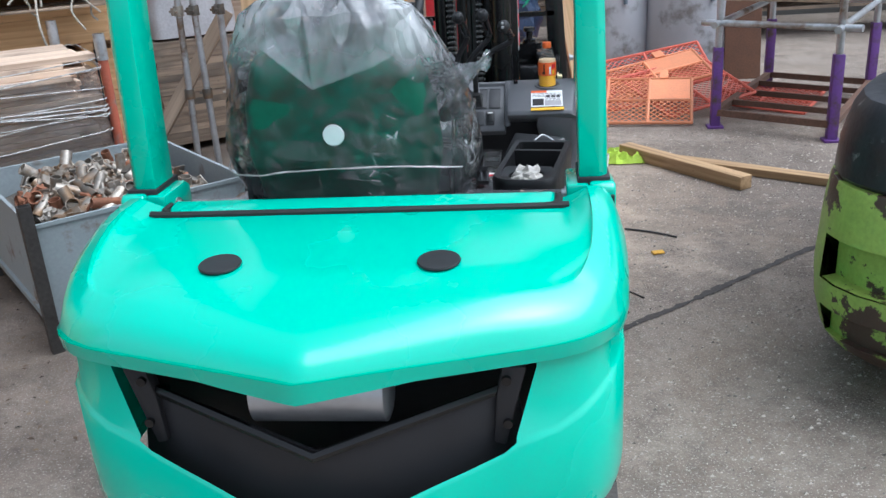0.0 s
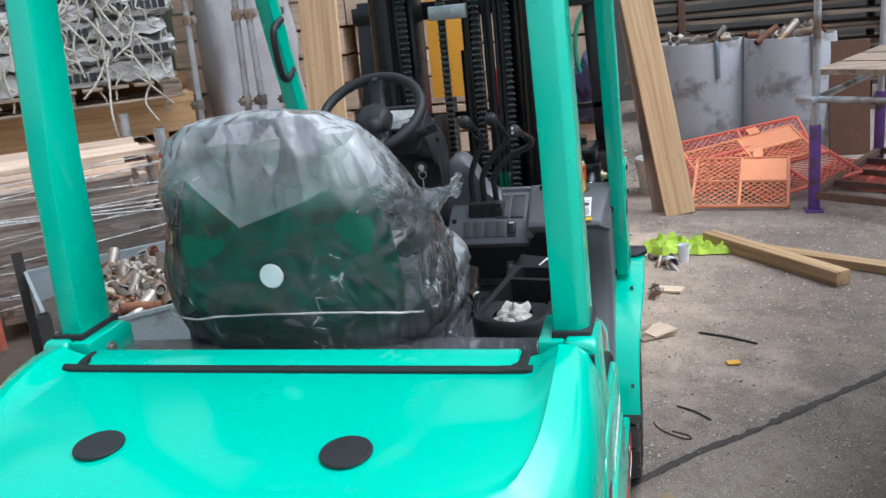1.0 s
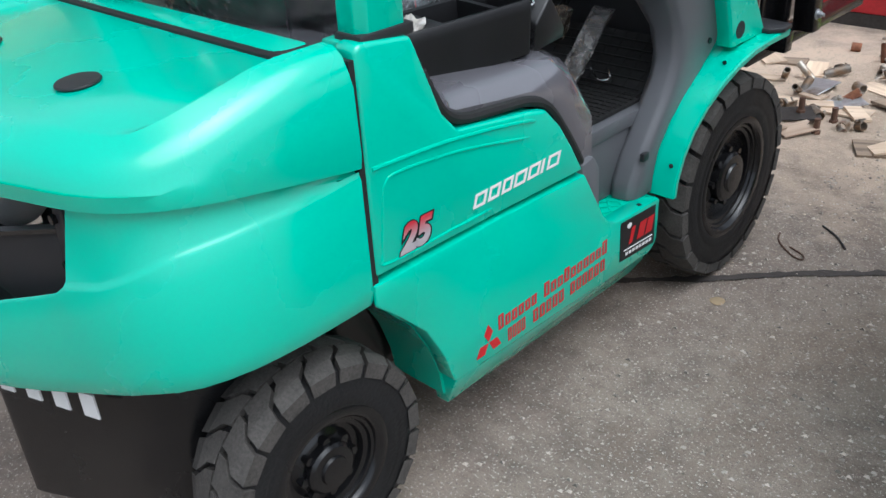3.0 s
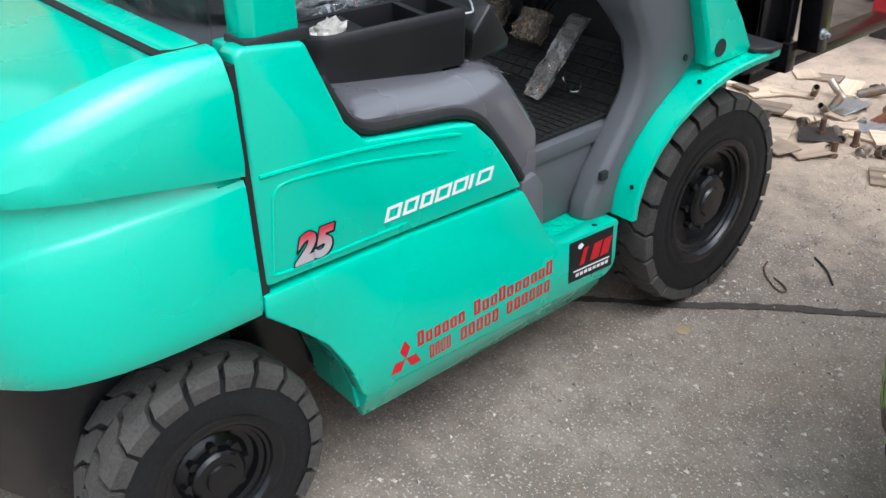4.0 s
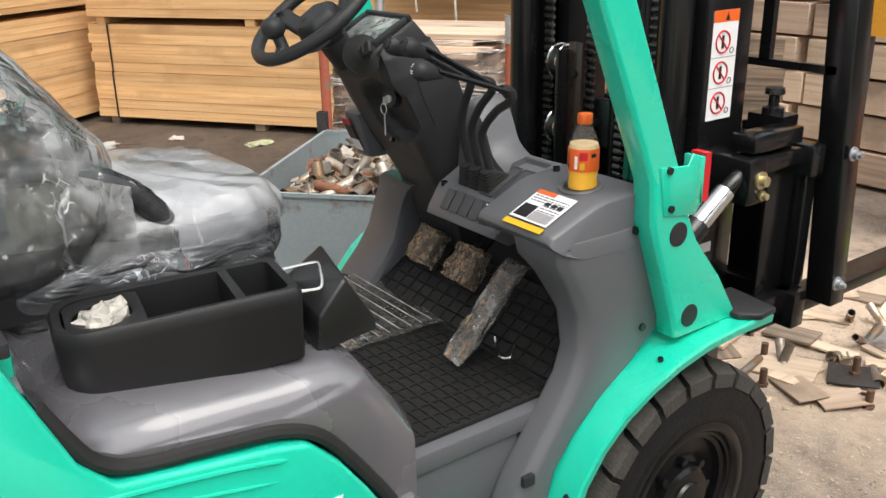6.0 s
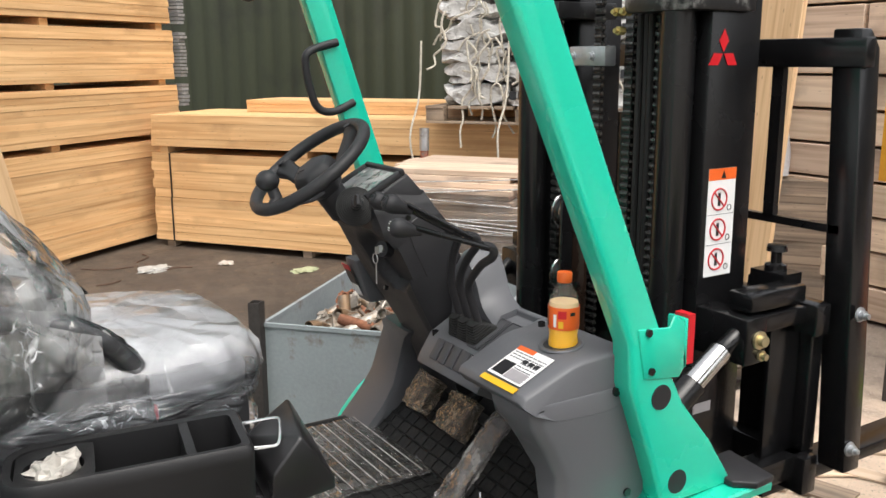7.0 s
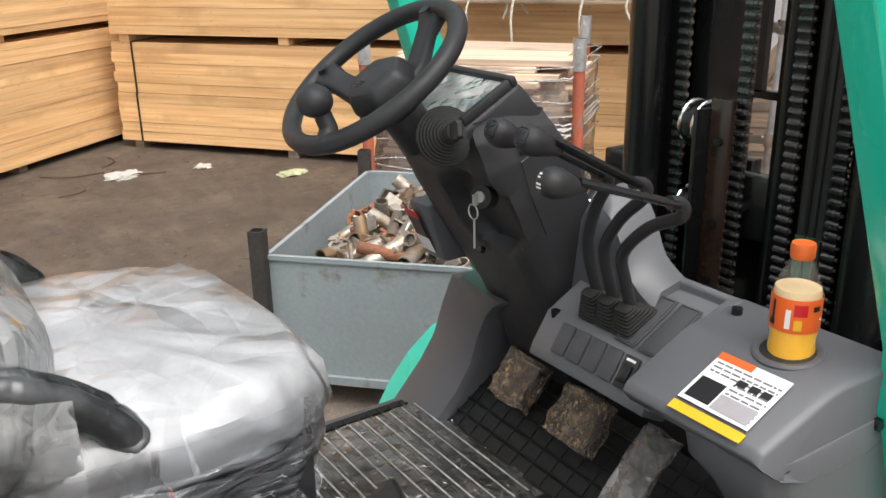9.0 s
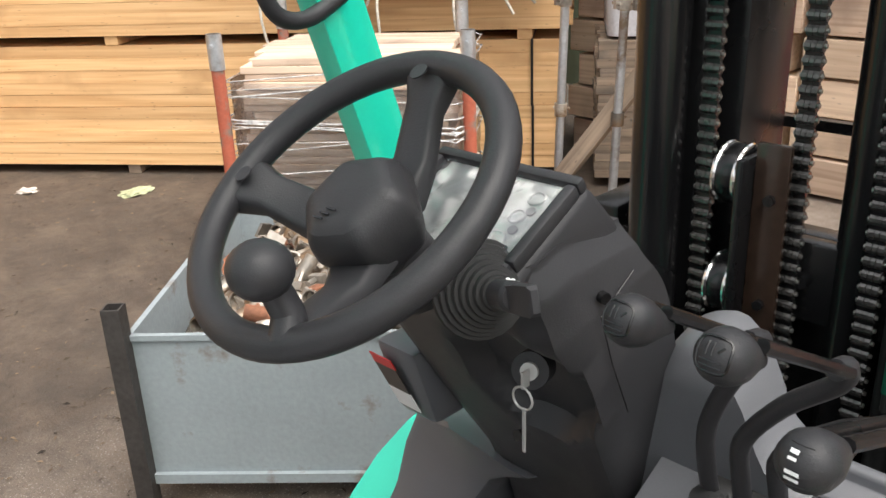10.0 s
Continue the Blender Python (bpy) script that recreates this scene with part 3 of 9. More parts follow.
# pedestals that carry the rear pillars, and the fairing ahead of the seam
for sx in (-1, 1):
    bm = bmesh.new()
    side = [(-1.515, 0.670), (-1.515, 1.135), (-1.50, 1.146), (-1.372, 1.130), (-1.326, 1.020), (-1.30, 0.955), (-1.255, 0.905), (-1.105, 0.884), (-1.02, 0.872), (-0.96, 0.858),
            (-0.905, 0.802), (-0.855, 0.73), (-0.808, 0.652), (-1.16, 0.663)]
    prism(bm, side, 0.520, 0.579)
    bmesh.ops.scale(bm, vec=(sx, 1, 1), verts=bm.verts)
    bmesh.ops.recalc_face_normals(bm, faces=bm.faces)
    sp = part("side_panel", bm, GREEN, lift, "green upper side panel", bevel=0.017, segs=3)
    # raised bead round the decal field
    bm = bmesh.new()
    X = 0.5795 * sx
    bead = curve_pts([(X, -1.02, 0.812), (X, -1.25, 0.858), (X, -1.43, 0.876), (X, -1.472, 0.862), (X, -1.482, 0.82), (X, -1.494, 0.715), (X, -1.482, 0.690), (X, -1.3, 0.688), (X, -1.16, 0.686)], 4)
    tube(bm, bead, [0.0008] + [0.0034] * (len(bead) - 2) + [0.0008], 6)
    part("bead", bm, GREEN, sp)
    bm = bmesh.new()
    bead = curve_pts([(X, -1.50, 0.904), (X, -1.3, 0.893), (X, -1.1, 0.866), (X, -1.0, 0.845)], 4)
    tube(bm, bead, [0.0045] * (len(bead) - 1) + [0.001], 6)
    part("bead", bm, GREEN, sp)
    # lower body with wheel arch, fold and step notch
    bm = bmesh.new()
    low = [(-1.526, 0.655), (-1.526, 0.605), (-1.46, 0.544), (-1.394, 0.474), (-1.344, 0.381), (-1.318, 0.298), (-1.309, 0.288), (-0.47, 0.262), (-0.44, 0.278), (-0.430, 0.30), (-0.428, 0.424), (-0.437, 0.430),
           (-0.645, 0.437), (-0.675, 0.448), (-0.714, 0.484), (-0.765, 0.570), (-0.806, 0.640), (-1.16, 0.653)]
    prism(bm, low, 0.53, 0.583)
    bmesh.ops.scale(bm, vec=(sx, 1, 1), verts=bm.verts)
    bmesh.ops.recalc_face_normals(bm, faces=bm.faces)
    lb = part("lower_body", bm, GREEN, lift, "green lower body side", bevel=0.006)
    bm = bmesh.new()
    ring = [[(0.582 * sx, -1.309, 0.289), (0.528 * sx, -1.290, 0.182), (0.49 * sx, -1.290, 0.182), (0.49 * sx, -1.309, 0.30)],
            [(0.582 * sx, -0.465, 0.264), (0.535 * sx, -0.49, 0.186), (0.49 * sx, -0.49, 0.186), (0.49 * sx, -0.465, 0.25)]]
    loft(bm, ring)
    part("sill", bm, GREEN, lb, bevel=0.004)
    # inner arch wall
    bm = bmesh.new()
    prism(bm, [(-1.53, 0.604), (-1.46, 0.541), (-1.393, 0.47), (-1.343, 0.378), (-1.315, 0.29), (-1.305, 0.22), (-1.285, 0.22), (-1.285, 0.62), (-1.53, 0.62)], 0.36 * sx, 0.53 * sx)
    part("inner_arch", bm, GREEN, lb)
    # step
    bm = bmesh.new()
    box(bm, 0.40 * sx, 0.578 * sx, -0.70, -0.435, 0.405, 0.428)
    bmesh.ops.recalc_face_normals(bm, faces=bm.faces)
    st = part("step", bm, GREEN_DARK, lb, "green chequered step plate", bevel=0.003)
    bm = bmesh.new()
    for i in range(7):
        for j in range(10):
            mm = Matrix.Translation((sx * (0.43 + 0.021 * i), -0.685 + 0.0255 * j, 0.4295)) @ Matrix.Rotation(radians(45 if (i + j) % 2 else -45), 4, "Z")
            box(bm, -0.011, 0.011, -0.0025, 0.0025, 0, 0.0022, mm)
    part("tread_pattern", bm, GREEN_DARK, st)
    for y in (-0.512, -0.64):
        bm = bmesh.new()
        cyl(bm, (0.565 * sx, y, 0.428), (0.565 * sx, y, 0.433), 0.008, 10)
        part("bolt", bm, BLACK, st)
    # front mudguard
    bm = bmesh.new()
    path = [(-0.412, 0.425), (-0.405, 0.475), (-0.378, 0.545), (-0.33, 0.615), (-0.27, 0.675), (-0.20, 0.722), (-0.12, 0.757), (-0.03, 0.777), (0.07, 0.784), (0.20, 0.784)]
    rings = []
    if sx < 0:
        path = [(y + 0.085, z) for y, z in path]
    for k, (y, z) in enumerate(path):
        a, b = path[max(k - 1, 0)], path[min(k + 1, len(path) - 1)]
        d = Vector((b[0] - a[0], b[1] - a[1])).normalized()
        nx, nz = -d.y, d.x
        w = 0.612 + 0.02 * smooth01(y, -0.4, -0.1)
        rings.append([(0.44 * sx, y, z), (w * sx, y, z), ((w + 0.004) * sx, y - nx * 0.006, z - nz * 0.006), ((w + 0.002) * sx, y - nx * 0.022, z - nz * 0.022),
                      ((w - 0.008) * sx, y - nx * 0.022, z - nz * 0.022), ((w - 0.012) * sx, y - nx * 0.010, z - nz * 0.010), (0.44 * sx, y - nx * 0.010, z - nz * 0.010)])
    loft(bm, rings)
    mg = part("mudguard", bm, GREEN, lift, "green front mudguard")
    for y, z in ((-0.40, 0.518), (-0.135, 0.752)):
        if sx < 0:
            continue
        bm = bmesh.new()
        cyl(bm, (0.595 * sx, y, z), (0.595 * sx, y - 0.003, z + 0.006), 0.006, 10)
        part("bolt", bm, BLACK, mg)
    bm = bmesh.new()
    prism(bm, [(0.50, 0.10), (0.61, 0.10), (0.645, 0.14), (0.64, 0.20), (0.50, 0.22)], 0.785, 0.800, "z")
    bmesh.ops.scale(bm, vec=(sx, 1, 1), verts=bm.verts)
    bmesh.ops.recalc_face_normals(bm, faces=bm.faces)
    part("rubber_flap", bm, BLACK_MATT, mg, bevel=0.003)

# chassis under the floor and the axles
bm = bmesh.new()
box(bm, -0.34, 0.34, -1.5, 0.12, 0.22, 0.56)
part("chassis", bm, BLACK, lift, "black chassis", bevel=0.01)
bm = bmesh.new()
cyl(bm, (-0.45, 0, 0.335), (0.45, 0, 0.335), 0.075)
part("front_axle", bm, BLACK, lift)
bm = bmesh.new()
cyl(bm, (-0.42, -1.675, 0.255), (0.42, -1.675, 0.255), 0.06)
part("rear_axle", bm, BLACK, lift)
# black strip that stands for the shadow in the gap between counterweight and side panel
for sx in (-1, 1):
    bm = bmesh.new()
    prism(bm, [(-1.526, 0.60), (-1.509, 0.60), (-1.509, 1.12), (-1.526, 1.12)], 0.53 * sx, 0.5745 * sx)
    part("gap_seal", bm, RUBBER, lift, "black strip for the shadow in the panel gap")

# decals on the right side; words of makers and numbers to call are plain bars
X = 0.5835
dec = new("decals")
dec.parent = lift
dec["label"] = "red, white and silver side decals"


def decal(name, pts, material, x=X, th=0.0012, label=""):
    bm = bmesh.new()
    plate(bm, [(x, y, z) for y, z in pts], th, (1, 0, 0))
    return part(name, bm, material, dec, label)


def bar(name, y0, y1, z0, z1, material, x=X, lean=0.0, dz=0.0):
    h = z1 - z0
    return decal(name, [(y0, z0), (y1, z0 + dz), (y1 + lean * h, z1 + dz), (y0 + lean * h, z1)], material, x)


def glyph(y0, y1, z0, z1, material, x=X, lean=0.0, dz=0.0, w=0.2):
    """An unreadable letter: a hollow plain frame."""
    h = z1 - z0
    t = w * min(h, (y1 - y0) * 1.6)

    def at(u, v):
        return (x, y0 + (y1 - y0) * u + lean * h * v, z0 + h * v + dz * u)
    bm = bmesh.new()
    tu, tv = t / (y1 - y0), t / h * 0.8
    for u0, u1, v0, v1 in ((0, tu, 0, 1), (1 - tu, 1, 0, 1), (tu, 1 - tu, 0, tv), (tu, 1 - tu, 1 - tv, 1)):
        plate(bm, [at(u0, v0), at(u1, v0), at(u1, v1), at(u0, v1)], 0.0012, (1, 0, 0))
    return part("letter_frame", bm, material, dec)


for i, w in enumerate((0.040, 0.038, 0.035, 0.042, 0.042, 0.016, 0.046)):
    y0 = -1.226 + (0, 0.049, 0.096, 0.139, 0.189, 0.238, 0.262)[i]
    if i == 5:
        bar("letter_bar", y0, y0 + 0.009, 0.7085, 0.741, WHITE, lean=0.35, x=0.5805)
    else:
        glyph(y0, y0 + w, 0.7085, 0.741, WHITE, 0.5805, 0.35, 0.0, 0.24)
for k, (dy, w) in enumerate(((-1.155, 0.155), (-0.975, 0.285))):
    n = 6 if k == 0 else 10
    for i in range(n):
        cw_ = w / n
        y0 = dy + cw_ * i
        tall = (k == 0 and i in (0,)) or (k == 1 and i in (0, 3, 9))
        zb = 0.352 + 0.03 * (y0 + 1.155)
        glyph(y0, y0 + cw_ * 0.74, zb, zb + (0.041 if tall else 0.030), RED, X, 0.0, 0.001, 0.22)
for k, (dy, w, n) in enumerate(((-1.12, 0.072, 4), (-1.02, 0.135, 5), (-0.862, 0.165, 6))):
    for i in range(n):
        cw_ = w / n
        y0 = dy + cw_ * i
        zb = 0.300 + 0.03 * (y0 + 1.155)
        glyph(y0, y0 + cw_ * 0.72, zb, zb + 0.036, RED, X, 0.0, 0.001, 0.2)
for a in (90, 210, 330):
    c = Vector((-1.193, 0.336))
    d, s = Vector((math.cos(radians(a)), math.sin(radians(a)))), Vector((-math.sin(radians(a)), math.cos(radians(a))))
    decal("emblem_shape", [tuple(c + d * 0.002), tuple(c + d * 0.027 - s * 0.0155), tuple(c + d * 0.052), tuple(c + d * 0.027 + s * 0.0155)], RED)
lab = decal("maker_label", [(-0.628, 0.302), (-0.450, 0.289), (-0.452, 0.416), (-0.632, 0.427)], BLACK_DECAL, 0.5832, label="black square label with red and white marks")
for i in range(3):
    y0 = -0.588 + 0.042 * i
    bar("letter_bar", y0, y0 + 0.034 - (0.016 if i == 0 else 0), 0.343 - 0.002 * i, 0.392 - 0.002 * i, RED, 0.5846, 0.3)
bar("label_line", -0.612, -0.462, 0.330, 0.3335, WHITE, 0.5846, 0, -0.010)
for i in range(8):
    bar("letter_bar", -0.602 + 0.0175 * i, -0.590 + 0.0175 * i, 0.312 - 0.001 * i, 0.321 - 0.001 * i, WHITE, 0.5846)
decal("label_dot", [(-0.588 + 0.011 * math.cos(k * math.pi / 8), 0.404 + 0.008 * math.sin(k * math.pi / 8)) for k in range(16)], WHITE, 0.5846)


def number(text, size, m, material, parent, shear=0.25, depth=0.0008, bold=0.035):
    cu = bpy.data.curves.new("number", "FONT")
    cu.body, cu.size, cu.shear, cu.extrude, cu.offset = text, size, shear, depth, size * bold
    tmp = new("number", cu)
    me = bpy.data.meshes.new_from_object(tmp.evaluated_get(bpy.context.evaluated_depsgraph_get()))
    bpy.data.objects.remove(tmp)
    me.materials.clear()
    me.materials.append(material)
    ob = new("number", me)
    ob.parent = parent
    ob.matrix_basis = m
    return ob


def fade_material():
    """Printed decal fill that fades from silver at the foot to red at the head."""
    m = bpy.data.materials.new("red to silver print")
    m.use_nodes = True
    n, l = m.node_tree.nodes, m.node_tree.links
    tc, sep, ramp = n.new("ShaderNodeTexCoord"), n.new("ShaderNodeSeparateXYZ"), n.new("ShaderNodeValToRGB")
    l.new(tc.outputs["Object"], sep.inputs[0])
    mr = n.new("ShaderNodeMapRange")
    mr.inputs["From Max"].default_value = 0.06
    l.new(sep.outputs["Y"], mr.inputs["Value"])
    l.new(mr.outputs[0], ramp.inputs["Fac"])
    ramp.color_ramp.elements[0].position, ramp.color_ramp.elements[0].color = 0.25, (0.45, 0.42, 0.44, 1)
    ramp.color_ramp.elements[1].position, ramp.color_ramp.elements[1].color = 0.95, (0.55, 0.03, 0.05, 1)
    l.new(ramp.outputs["Color"], n["Principled BSDF"].inputs["Base Color"])
    n["Principled BSDF"].inputs["Roughness"].default_value = 0.35
    return m


side_m = Matrix(((0, 0, 1, 0.5806), (1, 0, 0, -1.448), (0, 1, 0, 0.697), (0, 0, 0, 1)))
number("25", 0.083, Matrix.Translation((0, 0.003, -0.003)) @ side_m, BLACK_DECAL, dec, 0.3, 0.0004, 0.085)
number("25", 0.083, Matrix.Translation((0.0008, 0.0, 0.0)) @ side_m, BLACK_DECAL, dec, 0.3, 0.0004, 0.080)
number("25", 0.083, Matrix.Translation((0.0016, 0.0, 0.0)) @ side_m, fade_material(), dec, 0.3, 0.0004, 0.052)


# ---- wheels ----
def wheel(name, r, w, rimr, cx, cy, cz, side, lugs, parent=lift):
    """A wheel on the x axis; side is +1 where its face looks to +x."""
    wh = new(name)
    wh.parent = parent
    wh.matrix_basis = Matrix.Translation((cx, cy, cz)) @ (Matrix() if side > 0 else Matrix.Rotation(math.pi, 4, "Z"))
    to_x = Matrix.Rotation(radians(90), 4, "Y")
    h = w / 2
    bm = bmesh.new()
    prof = [(rimr - 0.01, -h * 0.8), (rimr + 0.015, -h * 0.92), (rimr + 0.06, -h), (r - 0.045, -h * 0.97), (r - 0.02, -h * 0.9), (r - 0.017, 0), (r - 0.02, h * 0.9), (r - 0.045, h * 0.97), (r - 0.075, h * 1.0),
            (rimr + 0.055, h * 1.0), (rimr + 0.045, h * 0.99), (rimr + 0.04, h * 1.015), (rimr + 0.015, h * 0.95), (rimr - 0.01, h * 0.85)]
    revolve(bm, prof, 56, to_x, closed=True)
    part("tyre", bm, TYRE, wh, "black solid rubber tyre", smooth=50)
    bm = bmesh.new()
    for k in range(lugs):
        a0 = 2 * math.pi * k / lugs
        for s in (1, -1):
            off = 0 if s > 0 else math.pi / lugs
            da = 2 * math.pi / lugs * 0.415
            # a block that runs from the shoulder to the middle, bent in a chevron
            xs = [h * 1.0, h * 0.62, h * 0.30, 0.03 * h]
            sh = [0.0, 0.02, 0.075, 0.085]
            top, bot = [], []
            for sgn in (1, -1):
                row_t, row_b = [], []
                for x, q in zip(xs, sh):
                    a = a0 + off + sgn * da + q * 1.7 * (0.34 / r)
                    rr = r - (0.012 if x > h * 0.9 else 0)
                    row_t.append((s * x, rr * math.sin(a), rr * math.cos(a)))
                    rb = r - 0.045 if x > h * 0.9 else r - 0.02
                    row_b.append((s * x * (1.012 if x > h * .9 else 1), rb * math.sin(a), rb * math.cos(a)))
                top.append(row_t)
                bot.append(row_b)
            ring = [top[0] + top[1][::-1], bot[0] + bot[1][::-1]]
            vt, vb = [bm.verts.new(p) for p in ring[0]], [bm.verts.new(p) for p in ring[1]]
            for i in range(3):
                bm.faces.new((vt[i], vt[i + 1], vt[6 - i], vt[7 - i]))
            for i in range(8):
                bm.faces.new((vb[i], vb[(i + 1) % 8], vt[(i + 1) % 8], vt[i]))
    bmesh.ops.recalc_face_normals(bm, faces=bm.faces)
    part("tread", bm, TREAD, wh, "dusty chevron tread blocks", smooth=20)
    bm = bmesh.new()
    prof = [(rimr + 0.02, h * 0.94), (rimr + 0.012, h * 0.99), (rimr - 0.004, h * 0.97), (rimr - 0.010, h * 0.90), (rimr - 0.013, h * 0.80), (rimr - 0.020, h * 0.78), (rimr - 0.023, h * 0.68), (rimr - 0.034, h * 0.64), (rimr - 0.038, h * 0.45), (rimr * 0.62, h * 0.42), (rimr * 0.55, h * 0.5), (rimr * 0.5, h * 0.56), (0.001, h * 0.56)]
    revolve(bm, prof, 48, to_x, closed=True)
    part("rim", bm, BLACK, wh, "black painted steel rim", smooth=40)
    bm = bmesh.new()
    revolve(bm, [(rimr * 0.47, h * 0.5), (rimr * 0.45, h * 0.80), (rimr * 0.40, h * 0.88), (rimr * 0.26, h * 0.9), (rimr * 0.24, h * 0.98), (0.001, h * 1.0)], 28, to_x, closed=True)
    hub = part("hub", bm, BLACK, wh, "black wheel hub", smooth=30)
    for k in range(8):
        a = 2 * math.pi * k / 8
        bm = bmesh.new()
        c = Vector((0, math.sin(a), math.cos(a)))
        cyl(bm, c * rimr * 0.50 + Vector((h * 0.5, 0, 0)), c * rimr * 0.50 + Vector((h * 0.74, 0, 0)), 0.011, 6)
        part("wheel_nut", bm, BLACK, hub)
    return wh


wheel("front_wheel", 0.338, 0.185, 0.185, 0.512, 0, 0.337, 1, 22)
wheel("front_wheel", 0.338, 0.185, 0.185, -0.512, 0.07, 0.337, -1, 22)
wheel("rear_wheel", 0.262, 0.165, 0.135, 0.487, -1.675, 0.259, 1, 20)
wheel("rear_wheel", 0.262, 0.165, 0.135, -0.487, -1.675, 0.259, -1, 20)

# ---- overhead guard ----
guard = new("overhead_guard")
guard.parent = lift
guard["label"] = "green steel overhead guard"
for sx in (-1, 1):
    bm = bmesh.new()
    rings = []
    for z, x, y0, y1 in ((1.14, 0.532, -1.482, -1.372), (1.5, 0.526, -1.470, -1.365), (1.9, 0.512, -1.44, -1.345), (2.06, 0.50, -1.40, -1.32)):
        rings.append([((x - 0.033) * sx, y0, z), ((x + 0.014) * sx, y0, z), ((x + 0.031) * sx, y0 + 0.02, z), ((x + 0.031) * sx, y1, z), ((x - 0.033) * sx, y1, z)])
    loft(bm, rings)
    part("rear_pillar", bm, GREEN, guard, "green rear pillar", bevel=0.004)
    bm = bmesh.new()
    box(bm, (0.495) * sx, 0.568 * sx, -1.488, -1.352, 1.130, 1.153)
    bmesh.ops.recalc_face_normals(bm, faces=bm.faces)
    part("pillar_collar", bm, BLACK_MATT, guard, "black rubber collar", bevel=0.004)
    bm = bmesh.new()
    prism(bm, [(-1.345, 1.08), (-1.345, 1.125), (-1.37, 1.14), (-1.50, 1.14), (-1.50, 1.06)], 0.47 * sx, 0.52 * sx)
    pf = part("pillar_foot", bm, GREEN, guard, bevel=0.006)
    bm = bmesh.new()
    revolve(bm, [(0.017, 0.0), (0.017, 0.003), (0.011, 0.003), (0.011, 0.010), (0.001, 0.011)], 12, Matrix.Translation((0.47 * sx, -1.435, 1.10)) @ Matrix.Rotation(radians(-90 * sx), 4, "Y"))
    part("bolt", bm, GALV, pf)
    # front pillar: a leaning box with a flared foot plate
    bm = bmesh.new()
    rings = []
    for z, yb, yf in ((0.785, -0.088, 0.128), (0.83, -0.100, 0.098), (0.90, -0.125, 0.050), (1.0, -0.163, -0.036), (1.06, -0.186, -0.068), (1.15, -0.167, -0.075), (1.25, -0.212, -0.128), (1.55, -0.347, -0.263), (1.85, -0.482, -0.398), (2.06, -0.577, -0.493)):
        x = 0.588 - 0.004 * (z - 1)
        if z > 1.1:
            mid = -0.080 - 0.452 * (z - 1)
            yb, yf = mid - 0.046, mid + 0.046
        if sx < 0:
            x = 0.50
            mid = -0.075 - 0.33 * (z - 1)
            yb, yf = mid - 0.038, mid + 0.038
        rings.append([((x - 0.05) * sx, yb, z), ((x - 0.006) * sx, yb, z), (x * sx, yb + 0.01, z), (x * sx, yf - 0.008, z), ((x - 0.006) * sx, yf, z), ((x - 0.05) * sx, yf, z)])
    loft(bm, rings)
    part("front_pillar", bm, GREEN, guard, "green leaning front pillar", bevel=0.003)
    for y, z in ((-0.104, 1.028), (-0.046, 0.83)):
        bm = bmesh.new()
        if sx < 0:
            bm.free()
            continue
        cyl(bm, (0.575 * sx, y, z), (0.5905 * sx, y, z), 0.026, 24)
        part("plug", bm, BLACK_MATT, guard, "round black plug")
# handle on the left front pillar
bm = bmesh.new()
tube(bm, curve_pts([(-0.452, -0.258, 1.575), (-0.445, -0.318, 1.552), (-0.443, -0.362, 1.558), (-0.442, -0.385, 1.595), (-0.44, -0.402, 1.68), (-0.44, -0.385, 1.713), (-0.448, -0.305, 1.735)], 5), 0.011, 10)
part("grab_handle", bm, BLACK_MATT, guard, "black grab handle")
# bracket with catch, and a lamp bracket higher up
bm = bmesh.new()
prism(bm, [(-0.155, 1.075), (-0.060, 1.062), (-0.040, 1.085), (-0.052, 1.178), (-0.078, 1.195), (-0.092, 1.172), (-0.175, 1.180)], 0.586, 0.592)
box(bm, 0.545, 0.592, -0.052, -0.040, 1.080, 1.183)
br = part("catch_bracket", bm, GREEN, guard, "green catch bracket", bevel=0.003)
bm = bmesh.new()
box(bm, 0.552, 0.590, -0.038, -0.020, 1.085, 1.188)
part("reflector", bm, RED, br)
for p in ((-0.151, 1.171), (-0.139, 1.09)):
    bm = bmesh.new()
    cyl(bm, (0.590, *p), (0.597, *p), 0.008, 10)
    part("bolt", bm, BLACK, br)
bm = bmesh.new()
blob(bm, (-0.575, -0.50, 1.90), (0.05, 0.05, 0.06))
part("work_lamp", bm, BLACK_MATT, guard)
# roof rails
bm = bmesh.new()
for sx in (-1, 1):
    tube(bm, [(0.5 * sx, -1.38, 2.06), (0.53 * sx, -0.53, 2.08)], 0.03, 8)
for y in (-1.37, -0.54):
    tube(bm, [(-0.5, y, 2.07), (0.5, y, 2.07)], 0.03, 8)
part("roof_frame", bm, GREEN, guard)
for i in range(6):
    bm = bmesh.new()
    y = -1.22 + 0.12 * i
    box(bm, -0.49, 0.49, y - 0.012, y + 0.012, 2.055, 2.10)
    part("roof_bar", bm, GREEN, guard)


